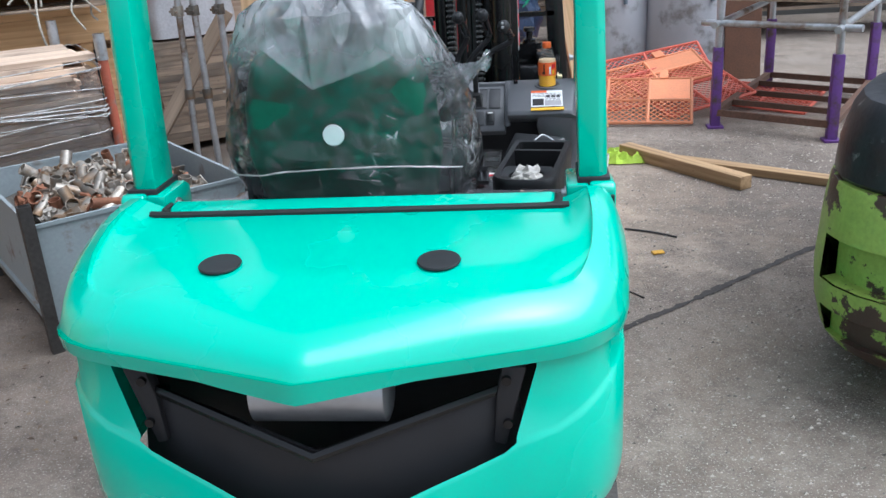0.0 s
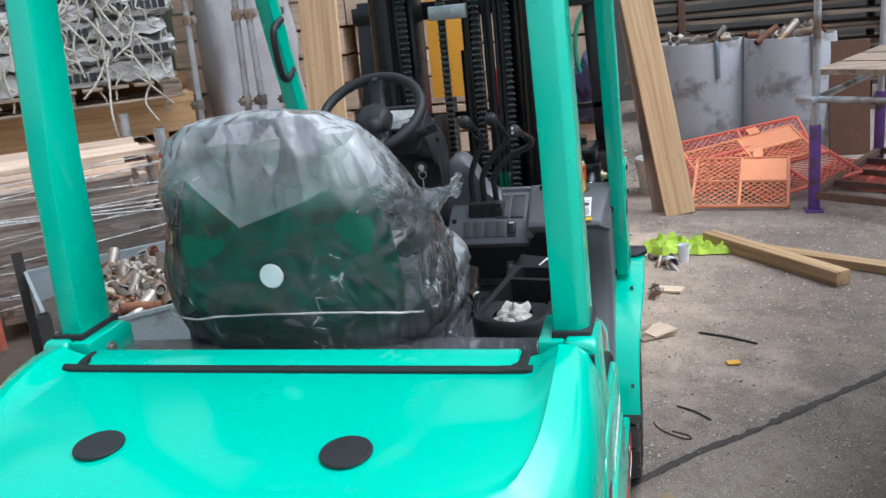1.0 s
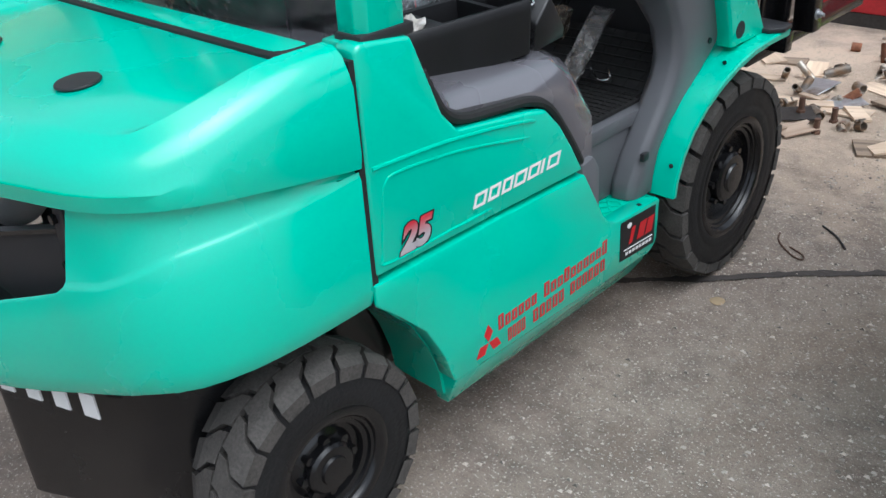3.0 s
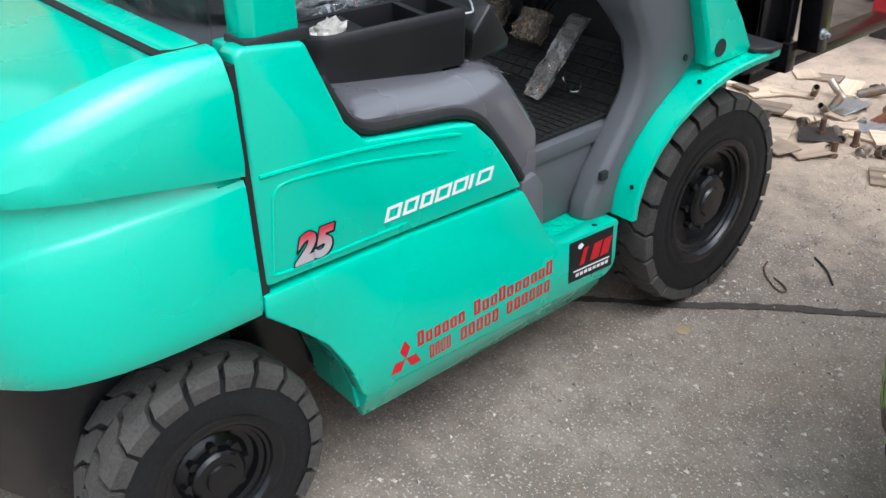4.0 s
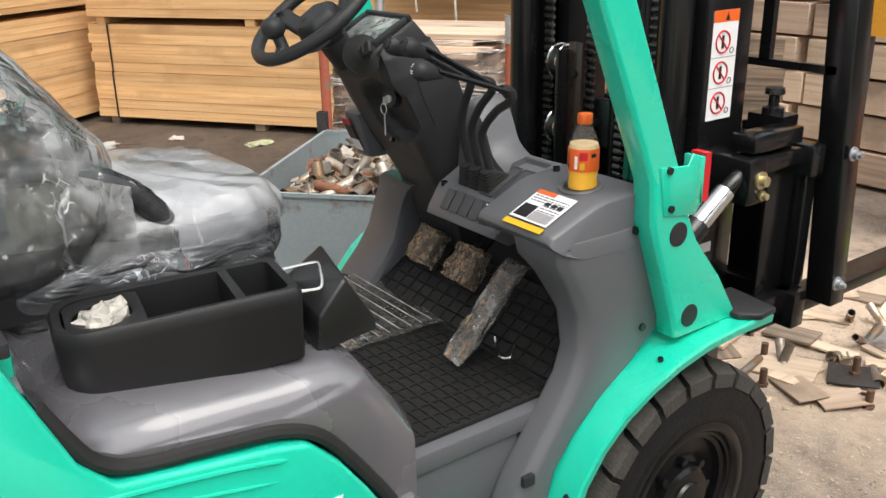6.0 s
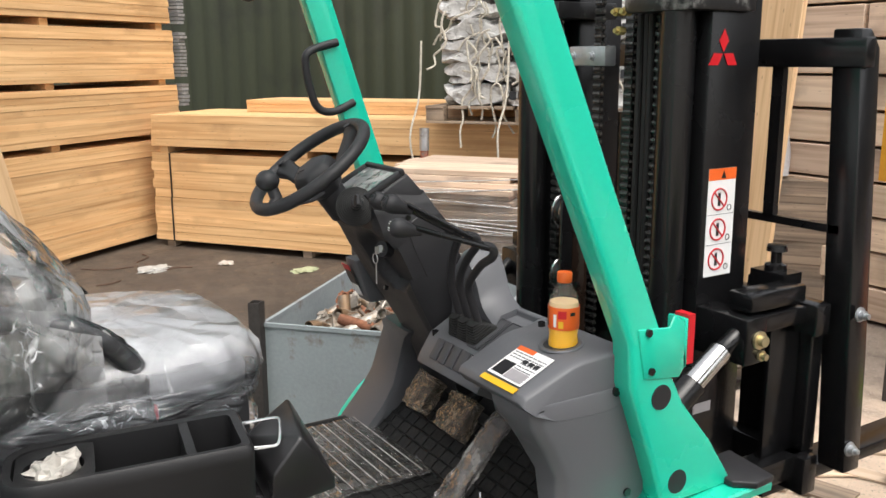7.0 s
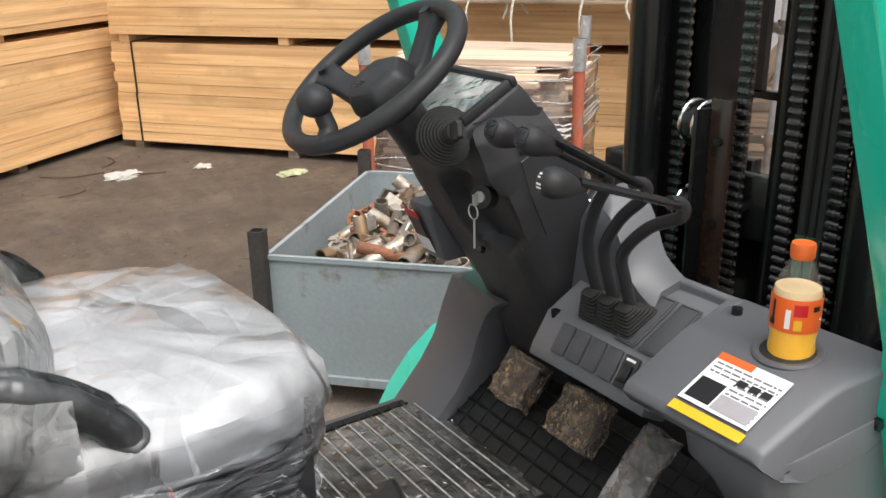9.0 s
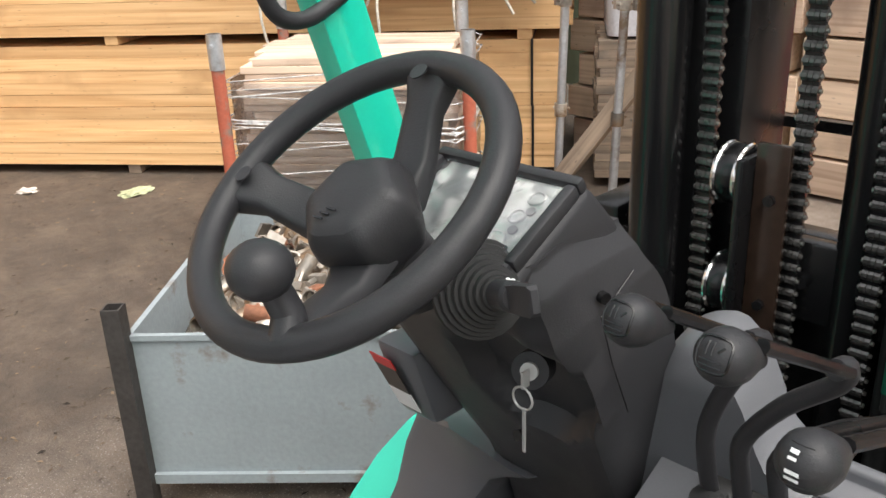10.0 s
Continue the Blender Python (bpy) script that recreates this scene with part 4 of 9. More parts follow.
# ---- hood, cab floor, dash ----
bm = bmesh.new()
ZB = [(-1.47, 1.075), (-1.345, 1.07), (-1.318, 1.01), (-1.285, 0.955), (-1.24, 0.918), (-1.10, 0.895), (-1.0, 0.882), (-0.94, 0.855), (-0.88, 0.795), (-0.83, 0.715), (-0.785, 0.625), (-0.745, 0.545)]
rings = []
for y in (-1.47, -1.40, -1.345, -1.318, -1.285, -1.24, -1.17, -1.10, -1.0, -0.94, -0.88, -0.83, -0.79, -0.76, -0.742):
    zb = lerp_table(ZB, y)
    zt = 0.995 - 0.03 * smooth01(y, -1.4, -0.9) - 0.16 * smooth01(y, -0.86, -0.70)
    zt = max(zt, zb + 0.012)
    r = min(0.085, zt - zb)
    half = [(0.555, zb), (0.557, zb + 0.3 * (zt - zb)), (0.553, zt - r * 0.75), (0.54, zt - r * 0.42), (0.515, zt - r * 0.17), (0.475, zt - r * 0.05), (0.41, zt), (0.2, zt + 0.003)]
    rings.append([(x, y, z) for x, z in half] + [(-x, y, z) for x, z in half[::-1]])
loft(bm, rings, closed=False)
front = rings[-1]
low = [(x, -0.735, min(z, 0.5)) for x, _, z in front]
loft(bm, [front, low], closed=False)
bmesh.ops.remove_doubles(bm, verts=bm.verts, dist=1e-5)
bmesh.ops.recalc_face_normals(bm, faces=bm.faces)
hood = part("engine_hood", bm, GREY_GLOSS, lift, "glossy dark grey engine hood", smooth=50)
for sx in (-1, 1):
    bm = bmesh.new()
    tube(bm, curve_pts([(0.558 * sx, y, z + 0.012) for y, z in ((-1.335, 1.035), (-1.308, 0.98), (-1.275, 0.93), (-1.22, 0.903), (-1.1, 0.889), (-1.0, 0.875), (-0.93, 0.840), (-0.87, 0.766), (-0.82, 0.692), (-0.797, 0.655))], 4), 0.0125, 8)
    part("hood_seal", bm, RUBBER, hood, "black rubber hood seal")
    bm = bmesh.new()
    prism(bm, [(-0.805, 0.66), (-0.755, 0.67), (-0.728, 0.63), (-0.722, 0.47), (-0.72, 0.43), (-0.80, 0.43)], 0.45 * sx, 0.574 * sx)
    part("hood_latch_cover", bm, GREY, hood, bevel=0.008)

bm = bmesh.new()
box(bm, -0.47, 0.47, -0.76, -0.10, 0.62, 0.662)
floor_ob = part("cab_floor", bm, GREY, lift, "grey cab floor", bevel=0.004)
bm = bmesh.new()
box(bm, -0.44, 0.44, -0.735, -0.30, 0.664, 0.672)
prism(bm, [(-0.30, 0.664), (-0.30, 0.672), (-0.14, 0.80), (-0.13, 0.79)], -0.42, 0.42)
fm = part("floor_mat", bm, FLOORMAT, floor_ob, "black ribbed rubber floor mat")
bm = bmesh.new()
for i in range(15):
    y = -0.725 + 0.028 * i
    box(bm, -0.43, 0.43, y, y + 0.006, 0.672, 0.6755)
for i in range(20):
    x = -0.42 + 0.044 * i
    box(bm, x, x + 0.005, -0.73, -0.305, 0.672, 0.675)
for i in range(6):
    f = i / 6
    box(bm, -0.41, 0.41, -0.296 + 0.155 * f, -0.291 + 0.155 * f, 0.677 + 0.124 * f, 0.682 + 0.124 * f)
for i in range(19):
    x = -0.40 + 0.044 * i
    prism(bm, [(-0.299, 0.672), (-0.299, 0.6765), (-0.142, 0.802), (-0.141, 0.798)], x, x + 0.005)
part("mat_ribs", bm, FLOORMAT, fm)
for sx in (-1, 1):
    bm = bmesh.new()
    box(bm, 0.43 * sx, 0.462 * sx, -0.745, -0.42, 0.43, 0.655)
    bmesh.ops.recalc_face_normals(bm, faces=bm.faces)
    part("floor_riser", bm, GREY, floor_ob, "grey riser beside the step", bevel=0.004)

# clear protective sheet over the mat
bm = bmesh.new()
nx, ny = 40, 14
grid = [[bm.verts.new((-0.40 + 0.42 * i / nx + 0.012 * noise.noise(Vector((j * 0.8, i // 38, 2))), -0.73 + 0.44 * j / ny, 0.679 + 0.006 * abs(noise.noise(Vector((i * 0.9, j * 0.7, 3)))) + (0.02 * (1 - j / 2) if j < 2 else 0.012 * abs(noise.noise(Vector((i * 0.5, 5, 1)))) if j == ny else 0))) for j in range(ny + 1)] for i in range(nx + 1)]
for i in range(nx):
    for j in range(ny):
        bm.faces.new((grid[i][j], grid[i + 1][j], grid[i + 1][j + 1], grid[i][j + 1]))
part("floor_film", bm, FILM_FLOOR, floor_ob, "crinkled clear film over the mat")

for i in range(13):
    y = -0.70 + 0.032 * i
    bm = bmesh.new()
    tube(bm, [(-0.39 + 0.056 * k, y + 0.004 * noise.noise(Vector((k, i, 0))), 0.684 + 0.003 * noise.noise(Vector((k * 2, i, 7)))) for k in range(8)], 0.0017, 5)
    part("film_ridge", bm, FILM_RIDGE, floor_ob)

# cowl sides
for sx in (-1, 1):
    bm = bmesh.new()
    # sections from the top down: (z, back y inside, back y outside, front y)
    rings = []
    for z, yi, yo, yf, xi in ((1.05, -0.392, -0.390, -0.085, 0.40), (1.00, -0.378, -0.381, -0.09, 0.40), (0.95, -0.335, -0.352, -0.09, 0.41), (0.88, -0.285, -0.318, -0.09, 0.425), (0.80, -0.27, -0.315, -0.095, 0.435),
                              (0.74, -0.28, -0.335, -0.17, 0.435), (0.68, -0.31, -0.37, -0.26, 0.43), (0.62, -0.36, -0.415, -0.33, 0.43), (0.55, -0.43, -0.465, -0.385, 0.43), (0.48, -0.475, -0.505, -0.405, 0.435), (0.43, -0.49, -0.515, -0.41, 0.44)):
        rings.append([(xi * sx, yf, z), (xi * sx, yi, z), ((xi + 0.04) * sx, yo - 0.004, z), (0.522 * sx, yo + 0.002, z), (0.540 * sx, yo + 0.022, z), (0.544 * sx, yo + 0.05, z), (0.544 * sx, yf, z)])
    if sx < 0:
        rings = []
        for z, xo, yo, xi, yi in ((1.0, -0.30, -0.26, -0.12, -0.28), (0.97, -0.37, -0.235, -0.17, -0.265), (0.93, -0.43, -0.20, -0.22, -0.245), (0.87, -0.455, -0.205, -0.26, -0.235), (0.80, -0.46, -0.225, -0.275, -0.245),
                                  (0.74, -0.465, -0.262, -0.285, -0.275), (0.68, -0.47, -0.312, -0.295, -0.32), (0.62, -0.475, -0.36, -0.305, -0.37), (0.55, -0.48, -0.40, -0.31, -0.41), (0.45, -0.485, -0.45, -0.32, -0.46)):
            yf = yo + 0.09
            rings.append([(xo + 0.02, yf, z), (xo - 0.004, yo + 0.035, z), (xo, yo + 0.01, z), (xo + 0.015, yo, z), (xi - 0.04, yi + 0.004, z), (xi - 0.012, yi + 0.006, z), (xi, yi + 0.025, z), (xi, yf, z)])
    loft(bm, rings)
    cs = part("cowl_side", bm, GREY, lift, "dark grey cowl side", smooth=40, bevel=0.006 if sx > 0 else 0)
    if sx > 0:
        for y, z in ((-0.185, 1.042), (-0.145, 0.815)):
            bm = bmesh.new()
            cyl(bm, (0.540, y, z), (0.549, y, z), 0.009, 10)
            part("screw", bm, BLACK, cs)
        bm = bmesh.new()
        box(bm, 0.535, 0.549, -0.475, -0.445, 0.545, 0.57)
        part("clip", bm, BLACK_MATT, cs, bevel=0.003)


def slot_ring(x0, x1, y0, y1, z, r, k=4):
    out = []
    for cx, cy, a0 in ((x1 - r, y0 + r, -90), (x1 - r, y1 - r, 0), (x0 + r, y1 - r, 90), (x0 + r, y0 + r, 180)):
        out += [(cx + r * math.cos(radians(a0 + 90 * i / k)), cy + r * math.sin(radians(a0 + 90 * i / k)), z) for i in range(k + 1)]
    return out


# dash top with its lever deck
bm = bmesh.new()
top_line = [(-0.402, 1.052), (-0.394, 1.066), (-0.286, 1.114), (-0.262, 1.1195), (-0.156, 1.128), (-0.148, 1.118)]
rings = []
for k in range(4):
    ring = []
    for y, z in top_line:
        xr = 0.524 + 0.10 * (y + 0.39)
        if k == 0:
            ring.append((0.300, y, z))
        elif k == 1:
            ring.append((xr - 0.012, y, z))
        elif k == 2:
            ring.append((xr, y + 0.002, z - 0.006))
        else:
            ring.append((0.5405, max(y, -0.378) if y < -0.3 else y, min(z - 0.03, 1.046)))
    ring += [(ring[-1][0], -0.148, 1.02), (ring[-1][0], -0.20, 1.005), (ring[-1][0], -0.33, 1.012), (ring[-1][0], -0.386 if k < 3 else -0.37, 1.034)]
    rings.append(ring)
loft(bm, rings)
dash = part("dash_panel", bm, GREY, lift, "dark grey dash panel", smooth=40, bevel=0.005)
bm = bmesh.new()
prism(bm, [(-0.345, 0.985), (-0.338, 1.003), (-0.305, 1.053), (-0.21, 1.103), (-0.168, 1.109), (-0.168, 1.121), (-0.162, 1.1255), (-0.154, 1.125), (-0.148, 1.117), (-0.148, 1.0), (-0.30, 0.96)], 0.030, 0.288)
part("lever_deck", bm, GREY, dash, "grey lever deck", bevel=0.003)
# raised lip between deck and dash
bm = bmesh.new()
prism(bm, [(-0.352, 1.0), (-0.33, 1.044), (-0.300, 1.074), (-0.22, 1.114), (-0.18, 1.128), (-0.156, 1.128), (-0.156, 1.08), (-0.3, 1.02)], 0.286, 0.310)
part("deck_lip", bm, GREY, dash, bevel=0.006, segs=3)
# hump behind the levers
bm = bmesh.new()
hump = curve_pts([(-0.06, 1.05), (-0.03, 1.12), (0.0, 1.195), (0.035, 1.245), (0.075, 1.255), (0.11, 1.215), (0.14, 1.155), (0.19, 1.124)], 3)
rings = []
for y, shrink in ((-0.235, 0.03), (-0.215, 0.008), (-0.17, 0.0), (-0.15, 0.006)):
    ring = [(p[0] + 0.3 * shrink, y, max(p[1] - shrink, 1.02)) for p in [(q[0], q[1]) for q in hump]]
    rings.append(ring + [(0.19, y, 1.0), (-0.06, y, 1.0)])
loft(bm, rings)
part("lever_hump", bm, GREY, dash, smooth=50)
# switch blanks along the front of the deck
DECKPLATE = mat("dark grey plastic", (0.05, 0.051, 0.056), 0.45, vary=0.06, fine=500, bump=0.06)
for i in range(5):
    bm = bmesh.new()
    x0 = 0.080 + 0.0355 * i
    w = 0.029
    m = Matrix.Translation((x0 + w / 2, -0.3235, 1.0275)) @ Matrix.Rotation(math.atan2(0.05, 0.033), 4, "X")
    box(bm, -w / 2, w / 2, -0.026, 0.026, 0.0, 0.005, m)
    s_ = part("switch_blank" if i < 4 else "rocker_switch", bm, DECKPLATE if i < 4 else BLACK_MATT, dash, bevel=0.002)
    if i == 4:
        bm = bmesh.new()
        box(bm, -0.010, 0.010, -0.016, 0.012, 0.005, 0.011, m)
        part("rocker", bm, BLACK, s_, bevel=0.002)
        bm = bmesh.new()
        box(bm, -0.009, 0.009, 0.017, 0.021, 0.0055, 0.006, m)
        part("letter_bar", bm, WHITE, s_)
# blanking plates on the deck, each with a raised border
for x0 in (0.184, 0.231):
    bm = bmesh.new()
    m = Matrix.Translation((x0, -0.262, 1.0785)) @ Matrix.Rotation(math.atan2(0.050, 0.095), 4, "X")
    box(bm, 0, 0.041, -0.045, 0.062, 0.0, 0.003, m)
    pl = part("deck_plate", bm, DECKPLATE, dash, "dark deck cover plate", bevel=0.0012)
    bm = bmesh.new()
    for xa, xb, ya, yb in ((0.003, 0.038, -0.042, -0.0405), (0.003, 0.038, 0.0575, 0.059), (0.003, 0.0045, -0.0405, 0.0575), (0.0365, 0.038, -0.0405, 0.0575)):
        box(bm, xa, xb, ya, yb, 0.003, 0.0045, m)
    part("plate_border", bm, DECKPLATE, pl)
for sx_, sy_, sz_ in ((0.326, -0.202, 1.128), (0.150, -0.185, 1.108), (0.048, -0.302, 1.052)):
    bm = bmesh.new()
    cyl(bm, (sx_, sy_, sz_ - 0.008), (sx_, sy_, sz_ + 0.006), 0.008, 12)
    part("screw", bm, BLACK, dash)
# warning label and yellow strip on the dash
slope = math.atan2(0.073, 0.165)
m = Matrix.Translation((0.436, -0.338, 1.0945)) @ Matrix.Rotation(slope, 4, "X") @ Matrix.Diagonal((0.88, 0.88, 1, 1))
bm = bmesh.new()
box(bm, -0.062, 0.062, -0.055, 0.050, 0.0, 0.0015, m)
wl = part("warning_label", bm, WHITE, dash, "white printed warning label")
bm = bmesh.new()
box(bm, -0.062, 0.0, 0.036, 0.050, 0.0015, 0.002, m)
part("label_band", bm, ORANGE, wl)
bm = bmesh.new()
box(bm, -0.056, -0.012, -0.048, -0.004, 0.0015, 0.002, m)
part("label_picture", bm, BLACK_DECAL, wl)
bm = bmesh.new()
rng = random.Random(5)
for j in range(9):
    y = 0.031 - 0.009 * j
    x = -0.055 if j < 3 else -0.006
    while x < 0.055:
        w = rng.uniform(0.004, 0.016)
        box(bm, x, min(x + w, 0.057), y - 0.0032, y, 0.0015, 0.002, m)
        x += w + 0.003
part("small_print", bm, TEXT_GREY, wl)
bm = bmesh.new()
box(bm, -0.008, 0.056, -0.050, -0.020, 0.002, 0.0026, m)
part("label_panel", bm, SILVER_DECAL, wl)
bm = bmesh.new()
for x in (-0.004, 0.018, 0.038):
    box(bm, x, x + 0.016, 0.004, 0.016, 0.002, 0.0026, m)
part("label_panel", bm, BLACK_DECAL, wl)
bm = bmesh.new()
box(bm, -0.062, 0.066, -0.079, -0.062, 0.0, 0.0015, m)
part("yellow_strip", bm, YELLOW, dash, "yellow warning strip")
# rim of the cup recess; a flat black disc stands for its shaded inside
bm = bmesh.new()
mc = Matrix.Translation((0.440, -0.242, 1.122)) @ Matrix.Rotation(0.12, 4, "X")
revolve(bm, [(0.036, 0.0015), (0.038, 0.0035), (0.044, 0.0035), (0.0465, 0.0)], 32, mc, closed=True)
part("cup_ring", bm, GREY, dash, smooth=50)
bm = bmesh.new()
revolve(bm, [(0.001, 0.0), (0.037, 0.0), (0.037, 0.0012), (0.001, 0.0012)], 28, mc)
part("cup_well", bm, BLACK_MATT, dash)

# control levers
for x0, bend, knob in ((0.111, (0.168, -0.318, 1.318), (0.155, -0.499, 1.400)), (0.148, (0.242, -0.318, 1.318), (0.235, -0.513, 1.406)), (0.186, (0.318, -0.328, 1.31), (0.303, -0.534, 1.371))):
    bm = bmesh.new()
    pts = [(x0, -0.270, 1.10), (x0 + 0.001, -0.288, 1.15), (x0 + 0.006, -0.302, 1.20), (x0 + 0.45 * (bend[0] - x0), -0.308, 1.255), (bend[0] - 0.006, bend[1] + 0.006, bend[2] - 0.02), bend, (bend[0], bend[1] - 0.025, bend[2] + 0.008)]
    tube(bm, curve_pts(pts, 4), 0.0095, 10)
    lev = part("control_lever", bm, BLACK_MATT, lift, "black bent control lever")
    bm = bmesh.new()
    k = Vector(knob)
    e = Vector((bend[0], bend[1] - 0.015, bend[2] + 0.004))
    for dx in (-0.008, 0.008):
        tube(bm, [e + Vector((dx, 0, 0)), k + Vector((dx, 0.03, -0.002))], 0.0055, 8)
    part("lever_arm", bm, BLACK, lev)
    bm = bmesh.new()
    ax = (k - e).normalized().to_track_quat("Z", "Y").to_matrix().to_4x4()
    revolve(bm, [(0.006, -0.046), (0.009, -0.034), (0.014, -0.020), (0.0185, -0.006), (0.0197, 0.005), (0.0175, 0.014), (0.012, 0.0205), (0.006, 0.0235), (0.0005, 0.024)], 20, Matrix.Translation(k) @ ax)
    kb = part("lever_knob", bm, BLACK_MATT, lev, "black lever knob")
    km = Matrix.Translation(k) @ ax
    bm = bmesh.new()
    loop = [(0.0115 * math.copysign(abs(math.cos(q)) ** 0.6, math.cos(q)), 0.0115 * math.copysign(abs(math.sin(q)) ** 0.6, math.sin(q))) for q in [2 * math.pi * n_ / 24 for n_ in range(24)]]

    def dome(x, y):
        r_ = math.hypot(x, y)
        return km @ Vector((x, y, lerp_table([(0.0, 0.0242), (0.006, 0.0237), (0.012, 0.0207), (0.0175, 0.0142)], r_)))
    if x0 < 0.18:
        tube(bm, [dome(x, y) for x, y in loop], 0.0011, 5, closed=True)
        for xa, ya, xb, yb in ((-0.0075, -0.004, 0.0075, -0.004), (-0.0075, -0.0075, 0.0075, -0.0075), (-0.004, -0.001, -0.004, 0.008), (0.0, -0.001, 0.0, 0.008), (0.004, 0.002, 0.007, 0.006)):
            tube(bm, [dome(xa, ya), dome((xa + xb) / 2, (ya + yb) / 2), dome(xb, yb)], 0.0009, 5)
        part("engraved_symbol", bm, BLACK, kb)
    else:
        for xa, xb in ((-0.007, -0.0025), (-0.0025, 0.0025), (0.0025, 0.007)):
            bm.faces.new([bm.verts.new(dome(x, y) + km.to_3x3() @ Vector((0, 0, 0.0006))) for x, y in ((xa, -0.0125), (xb, -0.0125), (xb, 0.0125), (xa, 0.0125))])
        lbl_ = part("symbol_label", bm, BLACK_DECAL, kb)
        bm = bmesh.new()
        for ya, yb in ((-0.0095, -0.0075), (-0.0055, -0.003), (0.003, 0.005), (0.007, 0.0095)):
            bm.faces.new([bm.verts.new(dome(x, y) + km.to_3x3() @ Vector((0, 0, 0.0011))) for x, y in ((-0.0045, ya), (0.0045 if ya < 0 else 0.001, ya), (0.0045 if ya < 0 else 0.001, yb), (-0.0045, yb))])
        part("letter_bar", bm, WHITE, lbl_)
    bm = bmesh.new()
    mb = Matrix.Translation((x0 + 0.003, -0.268, 1.074)) @ Matrix.Rotation(0.43, 4, "X")
    rings = []
    for j in range(8):
        f = j / 7
        for hx, dz in ((0.0215 - 0.007 * f, 0.0), (0.0215 - 0.007 * f, 0.003), (0.0185 - 0.007 * f, 0.0042)):
            yb_, yf_ = 0.045 - 0.036 * f + (hx - 0.02), -0.030 + 0.008 * f - (hx - 0.02)
            rings.append([mb @ Vector(p) for p in slot_ring(-hx, hx, yf_, yb_, 0.0055 * j + dz, 0.007, 2)])
    loft(bm, rings)
    part("lever_boot", bm, RUBBER, lev, "black ribbed rubber boot", smooth=25)
# steering column
bm = bmesh.new()
secs = [  # centre x, half width, z at rear, y rear, y front, rise
    (-0.15, 0.095, 0.82, -0.17, -0.05), (-0.125, 0.10, 0.92, -0.215, -0.10), (-0.095, 0.105, 1.02, -0.275, -0.15), (-0.092, 0.125, 1.12, -0.335, -0.205), (-0.092, 0.137, 1.21, -0.385, -0.25),
    (-0.094, 0.137, 1.28, -0.42, -0.28), (-0.098, 0.13, 1.325, -0.435, -0.295), (-0.098, 0.115, 1.355, -0.436, -0.31)]
shaped = []
for cx, w, z, yr, yf in secs:
    k = smooth01(z, 0.9, 1.2)
    shaped.append((cx - 0.008 * k, w, z + 0.026 * k, yr - 0.014 * k, yf))
rings = []
for a, b in zip(shaped, shaped[1:]):
    for i in range(8):
        cx, w, z, yr, yf = [p + (q - p) * i / 8 for p, q in zip(a, b)]
        c = 0.15 * w
        lift_z = 0.055 - 0.045 * smooth01(z, 1.24, 1.37)
        ring = [(cx - w, yf, z + lift_z), (cx - w, yr + c + 0.03, z + 0.01), (cx - w, yr + c, z), (cx - w + 0.35 * c, yr + 0.35 * c, z), (cx - w + c, yr + 0.004, z)]
        for n_ in range(1, 22):
            ring.append((cx - w + c + (2 * w - 2 * c) * n_ / 22, yr, z))
        ring += [(cx + w - c, yr + 0.004, z), (cx + w - 0.35 * c, yr + 0.35 * c, z), (cx + w, yr + c, z), (cx + w, yr + c + 0.03, z + 0.01), (cx + w, yf, z + lift_z)]
        # scooped hollow round the ignition lock, deepest under its upper lip
        sunk = []
        for x, y, zz in ring:
            d = math.hypot((x + 0.045) / 0.092, (zz - 1.232) / (0.075 if zz > 1.232 else 0.095))
            dip = 0.034 * (1 - smooth01(d, 0.70, 1.0)) if y < yr + 0.6 * c else 0.0
            crease = 0.004 * smooth01(zz, 1.285, 1.292) * (1 - smooth01(zz, 1.292, 1.33)) if y < yr + 0.6 * c else 0.0
            sunk.append((x, y + dip - crease, zz))
        rings.append(sunk)
rings.append([(p[0], p[1] - 0.001, p[2] + 0.004) for p in rings[-1]])
loft(bm, rings)
col = part("steering_column", bm, BLACK_MATT, lift, "matt black steering column cover", smooth=40)
# panel seam, screws and slots on the column
bm = bmesh.new()
tube(bm, [(0.034, -0.315, 1.345), (0.0385, -0.372, 1.318), (0.0395, -0.352, 1.26), (0.0375, -0.318, 1.19)], 0.0007, 5)
part("panel_seam", bm, BLACK, col)
for p, q in (((0.033, -0.365, 1.335), (0.040, -0.367, 1.335)), ((-0.165, -0.437, 1.32), (-0.165, -0.446, 1.322)), ((-0.055, -0.375, 1.150), (-0.055, -0.384, 1.153))):
    bm = bmesh.new()
    cyl(bm, p, q, 0.006, 12)
    part("screw", bm, BLACK, col)
bm = bmesh.new()
ring = [[(-0.20, -0.462, 1.354), (0.012, -0.462, 1.354), (0.016, -0.30, 1.376), (-0.203, -0.30, 1.376)], [(-0.188, -0.468, 1.373), (0.006, -0.468, 1.373), (0.008, -0.352, 1.436), (-0.188, -0.352, 1.436)]]
loft(bm, ring)
part("binnacle", bm, BLACK_MATT, col, bevel=0.01)
bm = bmesh.new()
plate(bm, [(-0.158, -0.455, 1.3815), (-0.006, -0.455, 1.3815), (-0.004, -0.366, 1.4295), (-0.160, -0.366, 1.4295)], 0.003, (0, -0.47, 0.88))
scr = part("display", bm, SCREEN, col, "grey display under crinkled clear film")
UP, OUT_N = Vector((0.0, 0.089, 0.048)), Vector((0, -0.47, 0.88))
DC = Vector((-0.082, -0.4105, 1.4055))
